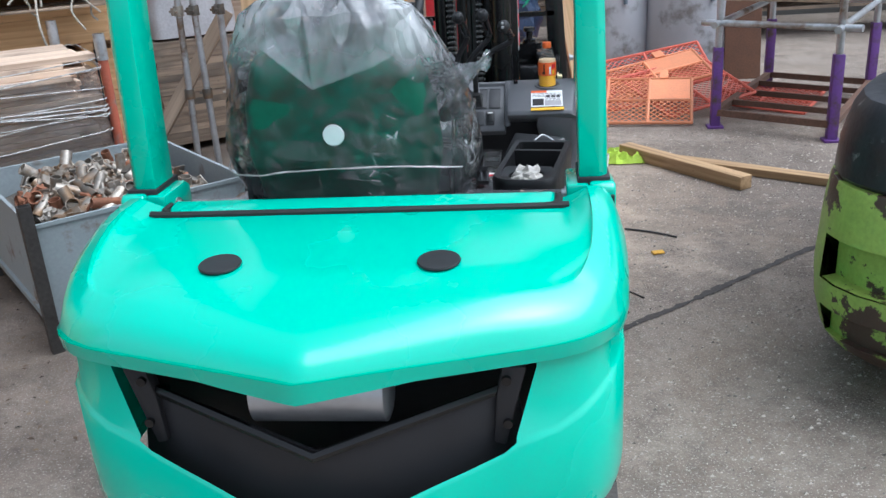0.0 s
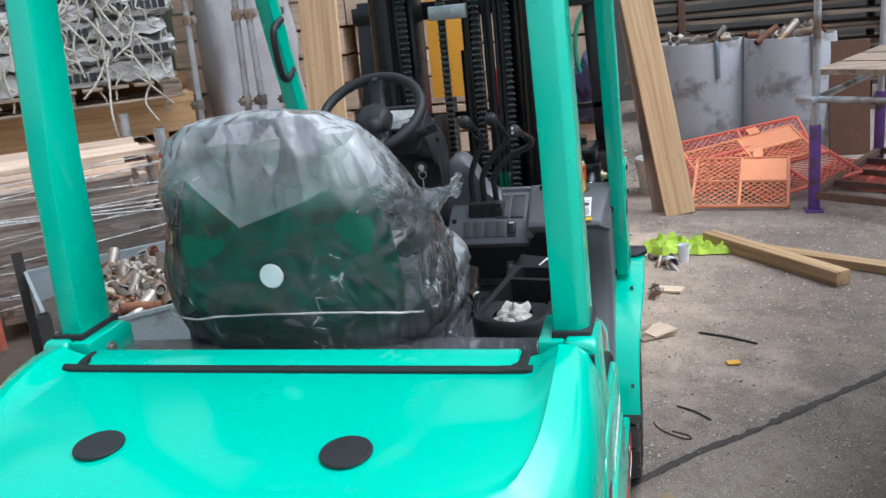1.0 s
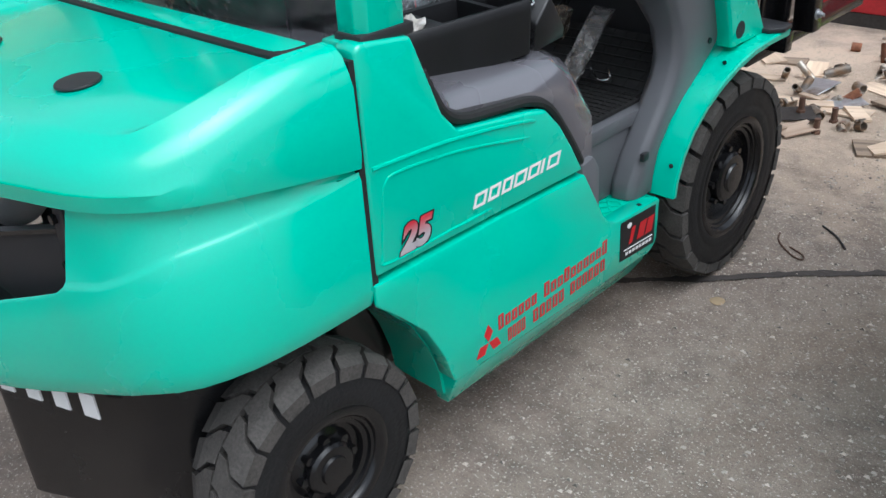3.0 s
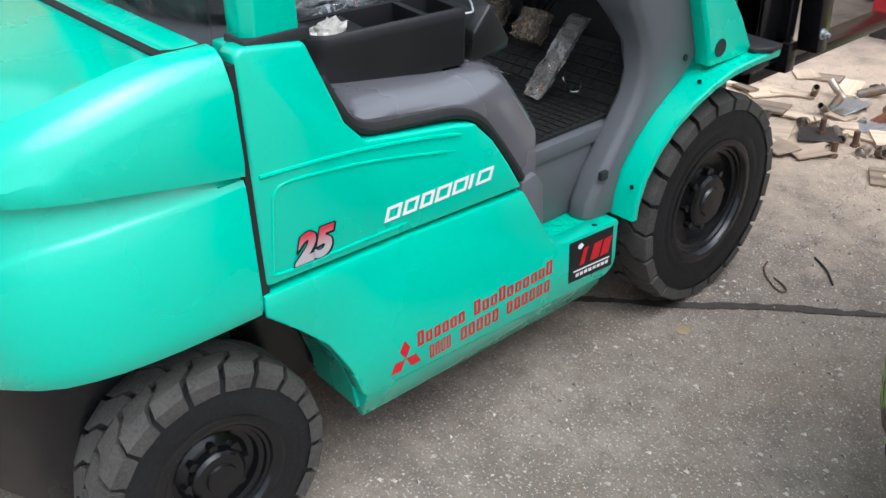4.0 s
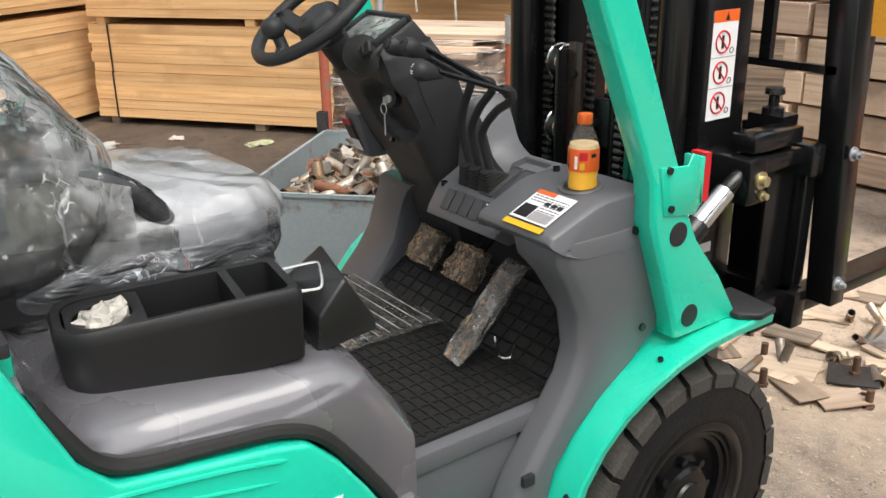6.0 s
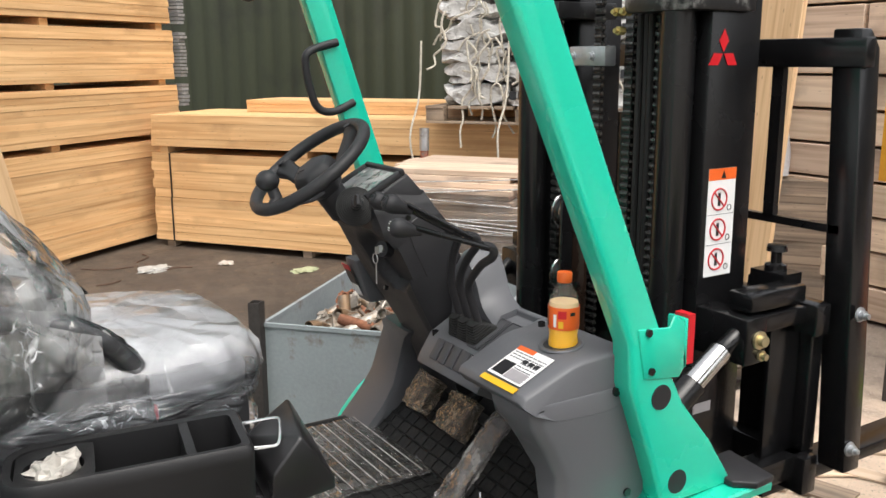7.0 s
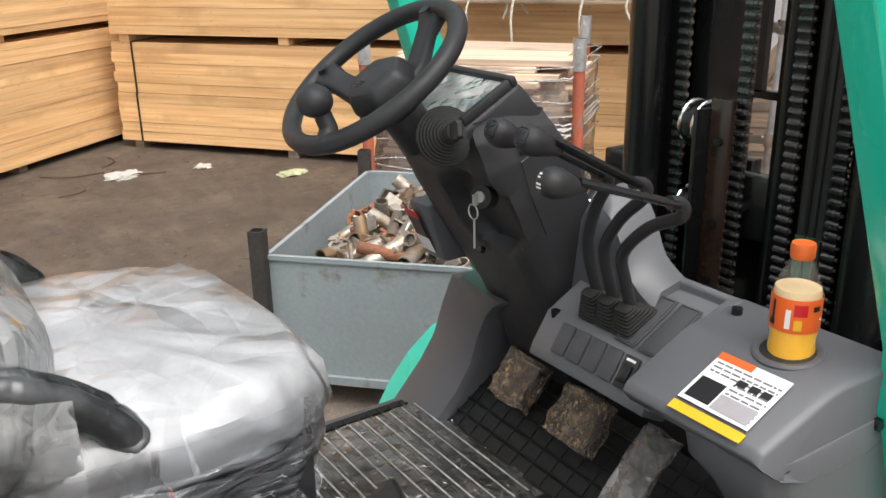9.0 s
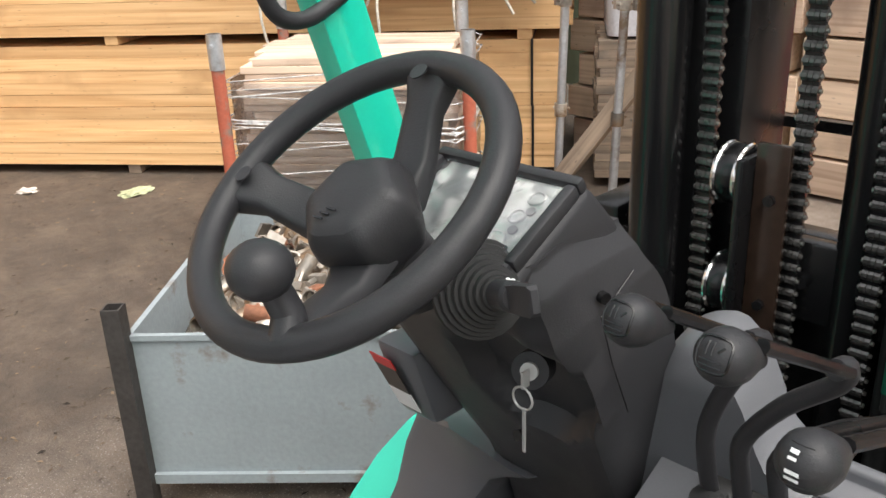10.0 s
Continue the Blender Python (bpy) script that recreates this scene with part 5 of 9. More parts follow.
for u0, u1, v0, v1 in ((-0.092, 0.090, 0.50, 0.62), (-0.090, 0.088, -0.60, -0.50), (-0.092, -0.079, -0.50, 0.50), (0.077, 0.090, -0.50, 0.50)):
    bm = bmesh.new()
    plate(bm, [DC + Vector((u, 0, 0)) + UP * v - OUT_N * 0.004 for u, v in ((u0, v0), (u1, v0), (u1, v1), (u0, v1))], 0.016, OUT_N)
    part("display_frame", bm, BLACK_MATT, col, bevel=0.004)
for u, v, r in ((0.045, -0.28, 0.012), (0.05, 0.05, 0.008), (0.055, 0.30, 0.008)):
    bm = bmesh.new()
    q = DC + Vector((u, 0, 0)) + UP * v + OUT_N * 0.0035
    tube(bm, [q + Vector((r * math.cos(a), 0, 0)) + UP * (r * math.sin(a) / 0.101) for a in [2 * math.pi * k / 20 for k in range(20)]], 0.0016, 6, closed=True)
    part("dial_ring", bm, WHITE, scr)
bm = bmesh.new()
g = [[bm.verts.new(DC + Vector((-0.078 + 0.154 * i / 14, 0, 0)) + UP * (-0.5 + j / 9) + OUT_N * (0.006 + 0.006 * abs(noise.noise(Vector((i * 0.6, j * 0.7, 4)))))) for j in range(10)] for i in range(15)]
for i in range(14):
    for j in range(9):
        bm.faces.new((g[i][j], g[i + 1][j], g[i + 1][j + 1], g[i][j + 1]))
part("display_film", bm, FILM, scr, "loose clear film over the display", smooth=8)
for i in range(3):
    bm = bmesh.new()
    cyl(bm, (-0.028 + 0.003 * i, -0.443 + 0.022 * i, 1.389 + 0.0119 * i), (-0.028 + 0.003 * i, -0.445 + 0.022 * i, 1.3925 + 0.0119 * i), 0.005, 14)
    part("display_button", bm, SILVER_DECAL, scr)
# ignition key
kx = Vector((-0.017, -0.405, 1.256))
kn = Vector((0.35, -0.85, 0.25)).normalized()
bm = bmesh.new()
cyl(bm, kx - kn * 0.02, kx + kn * 0.006, 0.019, 20)
lock = part("ignition_lock", bm, BLACK_MATT, col)
bm = bmesh.new()
cyl(bm, kx + kn * 0.006, kx + kn * 0.011, 0.009, 16)
box(bm, -0.0012, 0.0012, -0.005, 0.005, -0.014, 0.004, Matrix.Translation(kx + kn * 0.022))
tube(bm, [kx + kn * 0.026 + Vector((0.012 * math.cos(a), -0.002, -0.024 + 0.012 * math.sin(a))) for a in [2 * math.pi * k / 16 for k in range(16)]], 0.0012, 6, closed=True)
box(bm, -0.0016, 0.0016, -0.001, 0.001, -0.085, -0.036, Matrix.Translation(kx + kn * 0.026))
part("ignition_key", bm, KEYSTEEL, lock, "steel key on a ring")
# stalk boot and stalk
bm = bmesh.new()
a, b = Vector((-0.022, -0.470, 1.362)), Vector((0.068, -0.508, 1.392))
d = (b - a).normalized()
pts, rad = [], []
for k in range(8):
    pts += [a + d * 0.0055 * k, a + d * (0.0055 * k + 0.0032), a + d * (0.0055 * k + 0.0035)]
    rad += [0.046 - 0.0043 * k, 0.0450 - 0.0043 * k, 0.0395 - 0.0043 * k]
tube(bm, pts, rad, 24)
part("stalk_boot", bm, RUBBER, col, "ribbed rubber stalk boot", smooth=15)
bm = bmesh.new()
tube(bm, [a + d * 0.03, a + d * 0.066, a + d * 0.070, a + d * 0.074], [0.0125, 0.0135, 0.0135, 0.0115], 16)
side_ = d.cross(Vector((0, 0, 1))).normalized()
up_ = side_.cross(d)
loft(bm, [[a + d * q + side_ * (u * w_) + up_ * (v * h_) for u, v in ((-1, -1), (1, -1), (1, 1), (-1, 1))] for q, w_, h_ in ((0.066, 0.008, 0.010), (0.085, 0.006, 0.012), (0.106, 0.005, 0.0125), (0.110, 0.003, 0.009))])
st_ = part("direction_stalk", bm, BLACK_MATT, col, "black paddle stalk with white marks")
for k in range(6):
    an = 2.1 + 0.32 * (k // 2)
    bm = bmesh.new()
    mk0 = a + d * (0.048 + 0.010 * (k % 2)) + side_ * (0.0136 * math.cos(an)) + up_ * (0.0136 * math.sin(an))
    blob(bm, mk0, (0.0024, 0.0024, 0.0016), None, 1)
    part("white_mark", bm, WHITE, st_)
bm = bmesh.new()
mk_ = Matrix.Translation(a + d * 0.106) @ d.to_track_quat("Z", "Y").to_matrix().to_4x4()
box(bm, -0.004, 0.004, -0.006, -0.003, 0.0, 0.001, mk_)
part("letter_bar", bm, WHITE, st_)
# sticker on the left of the column
bm = bmesh.new()
box(bm, -0.302, -0.230, -0.335, -0.22, 1.062, 1.187)
bmesh.ops.translate(bm, verts=[v for v in bm.verts if v.co.z > 1.1], vec=(0.01, -0.045, 0))
lbx = part("column_bracket", bm, GREY, col, "grey side bracket on the column", bevel=0.012)
lm = Matrix(((0.93, -0.13, -0.15, -0.272), (0.0, -0.38, -0.92, -0.3625), (0.0, 0.92, -0.38, 1.124), (0, 0, 0, 1)))
for nm, z0, z1, mt in (("label_white", -0.045, -0.012, WHITE), ("label_dark", -0.012, 0.030, BLACK_DECAL), ("label_red", 0.030, 0.046, RED)):
    bm = bmesh.new()
    box(bm, -0.021, 0.021, z0, z1, 0.0, 0.0015, lm)
    part(nm, bm, mt, lbx)

# steering wheel
wheel_c, wheel_n = Vector((-0.112, -0.541, 1.451)), Vector((-0.035, -0.592, 0.805)).normalized()
wx = Vector((1, 0, 0.0435)).normalized()
wy = wheel_n.cross(wx)
R = 0.151


def wp(a, r, h=0.0):
    return wheel_c + r * (math.cos(a) * wx + math.sin(a) * wy) + wheel_n * h


bm = bmesh.new()
tube(bm, [wp(2 * math.pi * k / 56, R) for k in range(56)], 0.0150, 14, closed=True)
sw = part("steering_wheel", bm, BLACK_MATT, lift, "matt black steering wheel with spinner knob")
for ang in (185, 92, 290):
    bm = bmesh.new()
    a = radians(ang)
    rings = []
    for r, w, h, t in ((0.03, 0.034, -0.050, 0.012), (0.07, 0.026, -0.045, 0.010), (0.115, 0.022, -0.018, 0.010), (R - 0.003, 0.034, 0.0, 0.012)):
        s = wp(a + math.pi / 2, 1) - wheel_c
        rings.append([wp(a, r, h - t) - s * w, wp(a, r, h - t) + s * w, wp(a, r, h + t) + s * w * 0.8, wp(a, r, h + t) - s * w * 0.8])
    loft(bm, rings)
    part("spoke", bm, BLACK_MATT, sw, bevel=0.005)
for ang in (185, 92, 290):
    bm = bmesh.new()
    q = wp(radians(ang), R - 0.017, 0.0105)
    cyl(bm, q, q + wheel_n * 0.0016, 0.009, 18)
    part("spoke_cap", bm, BLACK_MATT, sw)
bm = bmesh.new()
mw = Matrix.Translation(wheel_c - 0.032 * wheel_n) @ Matrix((wx, wy, wheel_n)).transposed().to_4x4()
revolve(bm, [(0.042, -0.045), (0.054, -0.02), (0.060, 0.0), (0.056, 0.022), (0.042, 0.034), (0.001, 0.037)], 6, mw @ Matrix.Rotation(0.3, 4, "Z"))
hp = part("horn_pad", bm, BLACK_MATT, sw, "faceted black horn pad", bevel=0.010, segs=3)
for dx in (-0.004, 0.0, 0.004):
    bm = bmesh.new()
    box(bm, -0.006 + dx, 0.006 + dx, -0.026 + 1.4 * dx - 0.0008, -0.026 + 1.4 * dx + 0.0008, 0.0362, 0.0376, mw)
    part("horn_mark", bm, BLACK, hp)
bm = bmesh.new()
tube(bm, [wheel_c - wheel_n * 0.04, wheel_c - wheel_n * 0.14], 0.035, 16)
part("column_shaft", bm, BLACK_MATT, sw)
bm = bmesh.new()
ka = radians(292)
tube(bm, [wp(ka, R - 0.004, 0.0), wp(ka, R - 0.022, 0.012), wp(ka, 0.119, 0.04)], [0.018, 0.014, 0.013], 12)
blob(bm, wp(ka, 0.118, 0.053), (0.0265, 0.0265, 0.024), sub=3)
part("spinner_knob", bm, BLACK_MATT, sw, "black spinner knob")

# pedals, each in clear wrap
for x, y, z, w, h in ((-0.140, -0.225, 0.820, 0.075, 0.08), (0.040, -0.230, 0.822, 0.085, 0.08)):
    bm = bmesh.new()
    m = Matrix.Translation((x, y, z)) @ Matrix.Rotation(radians(52), 4, "X")
    box(bm, -w / 2, w / 2, -h / 2, h / 2, -0.012, 0.012, m)
    pd = part("brake_pedal" if x > -0.1 else "inching_pedal", bm, BLACK_MATT, lift, "black pedal in crinkled clear wrap", bevel=0.008)
    bm = bmesh.new()
    box(bm, -w * 0.62, w * 0.62, -h * 0.62, h * 0.62, -0.018, 0.020)
    bmesh.ops.subdivide_edges(bm, edges=bm.edges[:], cuts=5, use_grid_fill=True)
    for v in bm.verts:
        v.co += 0.008 * Vector((noise.noise(v.co * 45), noise.noise(v.co * 45 + Vector((4, x * 9, 0))), noise.noise(v.co * 40 + Vector((0, 9, x * 7)))))
    bmesh.ops.transform(bm, matrix=m, verts=bm.verts)
    part("pedal_wrap", bm, FILM_PED, pd, "brown-tinged clear wrap", smooth=5)
    bm = bmesh.new()
    cyl(bm, (x, y + 0.01, z), (x, y + 0.12, z + 0.09), 0.012, 8)
    part("pedal_arm", bm, BLACK, pd)
bm = bmesh.new()
ring = [[(0.205, -0.25, 0.872), (0.265, -0.25, 0.872), (0.265, -0.23, 0.882), (0.205, -0.23, 0.882)], [(0.19, -0.405, 0.684), (0.245, -0.405, 0.684), (0.245, -0.385, 0.692), (0.19, -0.385, 0.692)]]
loft(bm, ring)
ac = part("accelerator_pedal", bm, BLACK_MATT, lift, "long accelerator pedal in clear wrap", bevel=0.004)
bm = bmesh.new()
for i in range(12):
    f = i / 12
    box(bm, 0.210 - 0.015 * f, 0.262 - 0.02 * f, -0.003, 0.003, -0.002, 0.002, Matrix.Translation((0, -0.253 - 0.152 * f, 0.870 - 0.184 * f)) @ Matrix.Rotation(radians(45), 4, "X"))
part("pedal_ribs", bm, RUBBER, ac)
bm = bmesh.new()
ring = [[(0.200, -0.252, 0.880), (0.270, -0.252, 0.880), (0.270, -0.225, 0.889), (0.200, -0.225, 0.889)], [(0.183, -0.416, 0.684), (0.252, -0.416, 0.684), (0.250, -0.38, 0.700), (0.185, -0.38, 0.700)]]
loft(bm, ring)
bmesh.ops.subdivide_edges(bm, edges=bm.edges[:], cuts=7, use_grid_fill=True)
for v in bm.verts:
    v.co += 0.008 * Vector((noise.noise(v.co * 30), noise.noise(v.co * 31 + Vector((5, 0, 0))), noise.noise(v.co * 29 + Vector((0, 7, 0)))))
part("pedal_wrap", bm, FILM_FLOOR, ac, smooth=5)
bm = bmesh.new()
tube(bm, curve_pts([(0.24, -0.30, 0.72), (0.29, -0.33, 0.70), (0.32, -0.32, 0.705), (0.30, -0.29, 0.72)], 4), 0.004, 6)
part("pedal_spring", bm, CHROME, ac)
# toe board behind the pedals
bm = bmesh.new()
box(bm, -0.43, 0.43, -0.12, -0.085, 0.66, 1.0)
part("toe_board", bm, BLACK_MATT, lift, "dark toe board")

# ---- console box beside the seat ----
bm = bmesh.new()
BX = Matrix.Translation((0.390, -1.092, 0.972)) @ Matrix.Rotation(radians(-9), 4, "Z") @ Matrix.Rotation(radians(1.5), 4, "X")


def tray_loop(w, y0, y1, z, r):
    q, p = slot_ring(-w, w, y0, y1, z, r), slot_ring(-w, w, y0, y1, z, 0.012)
    return q[:5] + p[5:15] + q[15:]


rings = [tray_loop(0.080, -0.170, 0.192, -0.01, 0.05), tray_loop(0.084, -0.176, 0.197, 0.09, 0.055), tray_loop(0.084, -0.176, 0.197, 0.108, 0.055), tray_loop(0.079, -0.171, 0.192, 0.115, 0.05),
         tray_loop(0.066, -0.159, 0.180, 0.113, 0.04), tray_loop(0.062, -0.154, 0.176, 0.035, 0.035)]
loft(bm, rings)
bmesh.ops.transform(bm, matrix=BX, verts=bm.verts)
cbox = part("console_box", bm, BLACK_GRAIN, lift, "black plastic console box with tray and cup holder", smooth=45)
bm = bmesh.new()
box(bm, -0.071, 0.071, 0.094, 0.109, 0.036, 0.1125, BX)
part("tray_divider", bm, BLACK_GRAIN, cbox)
bm = bmesh.new()
# cup holder block with a round well
rr = []
for r, z in ((0.0, 0.04), (0.043, 0.04), (0.045, 0.105), (0.052, 0.108)):
    rr.append([(r * math.cos(2 * math.pi * j / 24) , -0.100 + r * math.sin(2 * math.pi * j / 24), z) for j in range(24)])
n0 = len(bm.verts)
rows = loft(bm, [[(max(-0.066, min(0.066, 1.6 * x)), -0.100 + max(-0.055, min(0.06, 1.6 * (y + 0.100))), 0.110) for x, y, _ in rr[3]]] + rr[:0:-1], caps=False)
bmesh.ops.transform(bm, matrix=BX, verts=[v for row in rows for v in row])
part("cup_holder", bm, BLACK_GRAIN, cbox)
bm = bmesh.new()
for p in ((0.337, -0.791, 1.090), (0.487, -0.828, 1.080), (0.486, -0.880, 1.022), (0.385, -0.888, 1.055), (0.486, -0.770, 0.990), (0.478, -0.765, 0.965), (0.335, -0.745, 1.0), (0.33, -0.745, 0.965), (0.300, -0.85, 1.03), (0.30, -0.86, 0.955), (0.480, -0.885, 0.955)):
    bm.verts.new(p)
bmesh.ops.convex_hull(bm, input=bm.verts)
bmesh.ops.dissolve_limit(bm, angle_limit=0.12, verts=bm.verts, edges=bm.edges)
part("armrest_end", bm, mat("black semi-gloss plastic", (0.014, 0.014, 0.015), 0.3, vary=0.15, fine=600, bump=0.05), cbox, "angled black front end", bevel=0.005, segs=2)
bm = bmesh.new()
tube(bm, curve_pts([(0.385, -0.905, 1.082), (0.398, -0.875, 1.086), (0.413, -0.848, 1.091), (0.424, -0.842, 1.090), (0.445, -0.850, 1.079), (0.460, -0.858, 1.068), (0.463, -0.866, 1.064), (0.456, -0.885, 1.063), (0.444, -0.915, 1.063)], 3), 0.003, 8)
part("latch_wire", bm, CHROME, cbox, "bent bright wire latch")

# ---- seat ----
seat = new("seat")
seat.parent = lift
seat["label"] = "suspension seat sealed in crinkled clear plastic"
SX = -0.055
bm = bmesh.new()
rings = []
for z, y0, y1, w in ((1.0, -1.355, -1.26, 0.185), (1.08, -1.39, -1.27, 0.215), (1.2, -1.415, -1.30, 0.236), (1.33, -1.43, -1.33, 0.228), (1.42, -1.432, -1.35, 0.20), (1.50, -1.425, -1.365, 0.15)):
    rings.append([(SX + px, py, z) for px, py, _ in slot_ring(-w, w, y0, y1, 0, 0.045)])
loft(bm, rings)
part("backrest_shell", bm, GREEN_SEAT, seat, "dark green seat back shell", smooth=60)
bm = bmesh.new()
rings = []
for z, y0, y1, w in ((1.06, -1.34, -1.20, 0.20), (1.15, -1.36, -1.20, 0.215), (1.35, -1.395, -1.28, 0.20), (1.5, -1.405, -1.33, 0.15)):
    rings.append([(SX + px, py, z) for px, py, _ in slot_ring(-w, w, y0, y1, 0, 0.05)])
loft(bm, rings)
GREYSEAT = mat("grey seat vinyl", (0.30, 0.31, 0.34), 0.45, vary=0.1, bump=0.1)
part("backrest_cushion", bm, GREYSEAT, seat, "grey vinyl backrest", smooth=60)
bm = bmesh.new()
rings = []
for z, y0, y1, w, r in ((1.055, -1.36, -0.815, 0.232, 0.06), (1.068, -1.37, -0.80, 0.240, 0.07), (1.10, -1.37, -0.795, 0.242, 0.08), (1.135, -1.36, -0.815, 0.222, 0.08), (1.148, -1.33, -0.85, 0.18, 0.07)):
    rings.append([(SX + px, py, z) for px, py, _ in slot_ring(-w, w, y0, y1, 0, r)])
loft(bm, rings)
part("seat_cushion", bm, GREYSEAT, seat, "grey vinyl seat cushion", smooth=60)
for sx in (-1, 1):
    bm = bmesh.new()
    tube(bm, curve_pts([(SX + 0.24 * sx, -1.33, 1.272), (SX + 0.25 * sx, -1.22, 1.270), (SX + 0.255 * sx, -1.16, 1.252), (SX + 0.255 * sx, -1.09, 1.217), (SX + 0.255 * sx, -1.042, 1.172), (SX + 0.25 * sx, -1.028, 1.136), (SX + 0.245 * sx, -1.034, 1.05)], 5), 0.0185, 10)
    part("hip_restraint", bm, BLACK_MATT, seat, "black curved hip restraint")
bm = bmesh.new()
box(bm, SX - 0.238, SX + 0.238, -1.38, -0.81, 0.965, 1.055)
part("seat_base", bm, BLACK_MATT, seat, bevel=0.01)
bm = bmesh.new()
revolve(bm, [(0.001, 0), (0.026, 0), (0.024, 0.004), (0.001, 0.005)], 20, Matrix.Translation((SX - 0.009, -1.44, 1.258)) @ Matrix.Rotation(radians(90), 4, "X"))
part("white_button", bm, WHITE, seat, "round white disc on the seat back")
bm = bmesh.new()
box(bm, 0.17, 0.205, -1.02, -0.99, 1.045, 1.07)
part("belt_buckle", bm, RED, seat, "red buckle button", bevel=0.004)


def crumple(p, amp, f, seed):
    q = p * f + Vector((seed, seed * 1.7, 0))
    a = noise.noise(q)
    b = 1 - 2 * abs(noise.noise(q * 1.9 + Vector((9, 2, 4))))
    c = 1 - 2 * abs(noise.noise(q * 4.1 + Vector((1, 8, 3))))
    return amp * (0.8 * a + 0.55 * b + 0.25 * c)


def wrap(name, secs, seed, amp, n=40, label="", material=FILM, step=0.03, caps=True, e=0.66, smooth=12):
    """A loose sheet round the seat: rounded sections stacked along z, then pulled into flat creased facets."""
    bm = bmesh.new()
    rings = []
    dense = []
    for (z0, *a), (z1, *b) in zip(secs, secs[1:]):
        k = max(1, int(abs(z1 - z0) / step))
        dense += [[z0 + (z1 - z0) * i / k] + [u + (v - u) * i / k for u, v in zip(a, b)] for i in range(k)]
    dense.append(list(secs[-1]))
    for k, (z, cx, cy, rx, ry) in enumerate(dense):
        ring = []
        for j in range(n):
            t = 2 * math.pi * (j + 0.5 * (k % 2)) / n
            c, s = math.cos(t), math.sin(t)
            p = Vector((cx + rx * math.copysign(abs(c) ** e, c), cy + ry * math.copysign(abs(s) ** e, s), z))
            d = Vector((c, s, 0))
            p += d * crumple(p, amp, 5.0, seed) + Vector((0, 0, crumple(p, amp * 0.6, 6.0, seed + 3)))
            ring.append(p)
        rings.append(ring)
    loft(bm, rings, caps=False)
    if caps:
        f = [e for e in bm.edges if e.is_boundary and e.verts[0].co.z > secs[-1][0] - 0.06]
        bmesh.ops.holes_fill(bm, edges=f, sides=0)
    bmesh.ops.triangulate(bm, faces=bm.faces)
    return part(name, bm, material, seat, label, smooth=smooth)


BACK = [(1.0, SX + 0.01, -1.285, 0.205, 0.105), (1.05, SX + 0.01, -1.285, 0.235, 0.125), (1.11, SX + 0.005, -1.27, 0.292, 0.155), (1.16, SX, -1.26, 0.312, 0.172), (1.2, SX - 0.002, -1.258, 0.310, 0.178), (1.28, SX - 0.005, -1.26, 0.296, 0.174),
        (1.35, SX - 0.007, -1.288, 0.280, 0.150), (1.42, SX - 0.010, -1.322, 0.258, 0.122), (1.48, SX - 0.013, -1.35, 0.228, 0.098), (1.53, SX - 0.017, -1.370, 0.195, 0.074), (1.565, SX - 0.02, -1.380, 0.14, 0.05), (1.578, SX - 0.02, -1.380, 0.05, 0.02)]
wrap("back_wrap", BACK, 2.0, 0.018, n=46, smooth=20, label="crinkled clear bag over the backrest, milkier towards its top and front", step=0.032, material=FILM_BACK, e=0.72)
# the slack of the bag folded flat over the top of the backrest, in a fan of milky facets
bm = bmesh.new()
tip = [(-0.215, 1.475, 0.0), (-0.15, 1.425, 0.010), (-0.088, 1.375, 0.022), (-0.02, 1.395, 0.004), (0.05, 1.42, 0.020), (0.098, 1.44, 0.0)]
mid = [(-0.205, 1.54, 0.020), (-0.12, 1.505, 0.0), (-0.085, 1.47, 0.034), (-0.02, 1.485, 0.0), (0.045, 1.50, 0.030), (0.085, 1.51, 0.0)]
crest = [(-0.17, 1.575, 0.0), (-0.11, 1.585, 0.010), (-0.06, 1.59, 0.0), (-0.01, 1.59, 0.014), (0.03, 1.58, 0.0), (0.065, 1.56, 0.0)]
rows = [[bm.verts.new((x, -1.472 + 0.30 * max(0.0, z - 1.44) - d, z)) for x, z, d in row] for row in (tip, mid, crest)]
for a, b in zip(rows, rows[1:]):
    for i in range(5):
        if i % 2:
            bm.faces.new((a[i], a[i + 1], b[i]))
            bm.faces.new((a[i + 1], b[i + 1], b[i]))
        else:
            bm.faces.new((a[i], a[i + 1], b[i + 1]))
            bm.faces.new((a[i], b[i + 1], b[i]))
bmesh.ops.subdivide_edges(bm, edges=bm.edges[:], cuts=1)
part("folded_flap", bm, FILM_FLAP, seat, "milky slack of the bag folded flat over the backrest", smooth=4)
# pressed crease round the bag, and the gathered knot at its side
bm = bmesh.new()
ring = []
for k in range(30):
    t = math.pi * (1.02 + 0.80 * k / 29)
    c, q = math.cos(t), math.sin(t)
    ring.append((SX + 0.318 * math.copysign(abs(c) ** 0.72, c), -1.262 + 0.186 * math.copysign(abs(q) ** 0.72, q), 1.168 - 0.012 * math.sin(k * 0.25) + 0.004 * noise.noise(Vector((k * 0.4, 0, 3)))))
tube(bm, ring, [0.0024 + 0.0018 * noise.noise(Vector((k * 0.5, 2, 2))) for k in range(30)], 6)
part("bag_crease", bm, FILM_RIDGE, seat, "pale crease pressed into the bag", smooth=30)
bm = bmesh.new()
rings = []
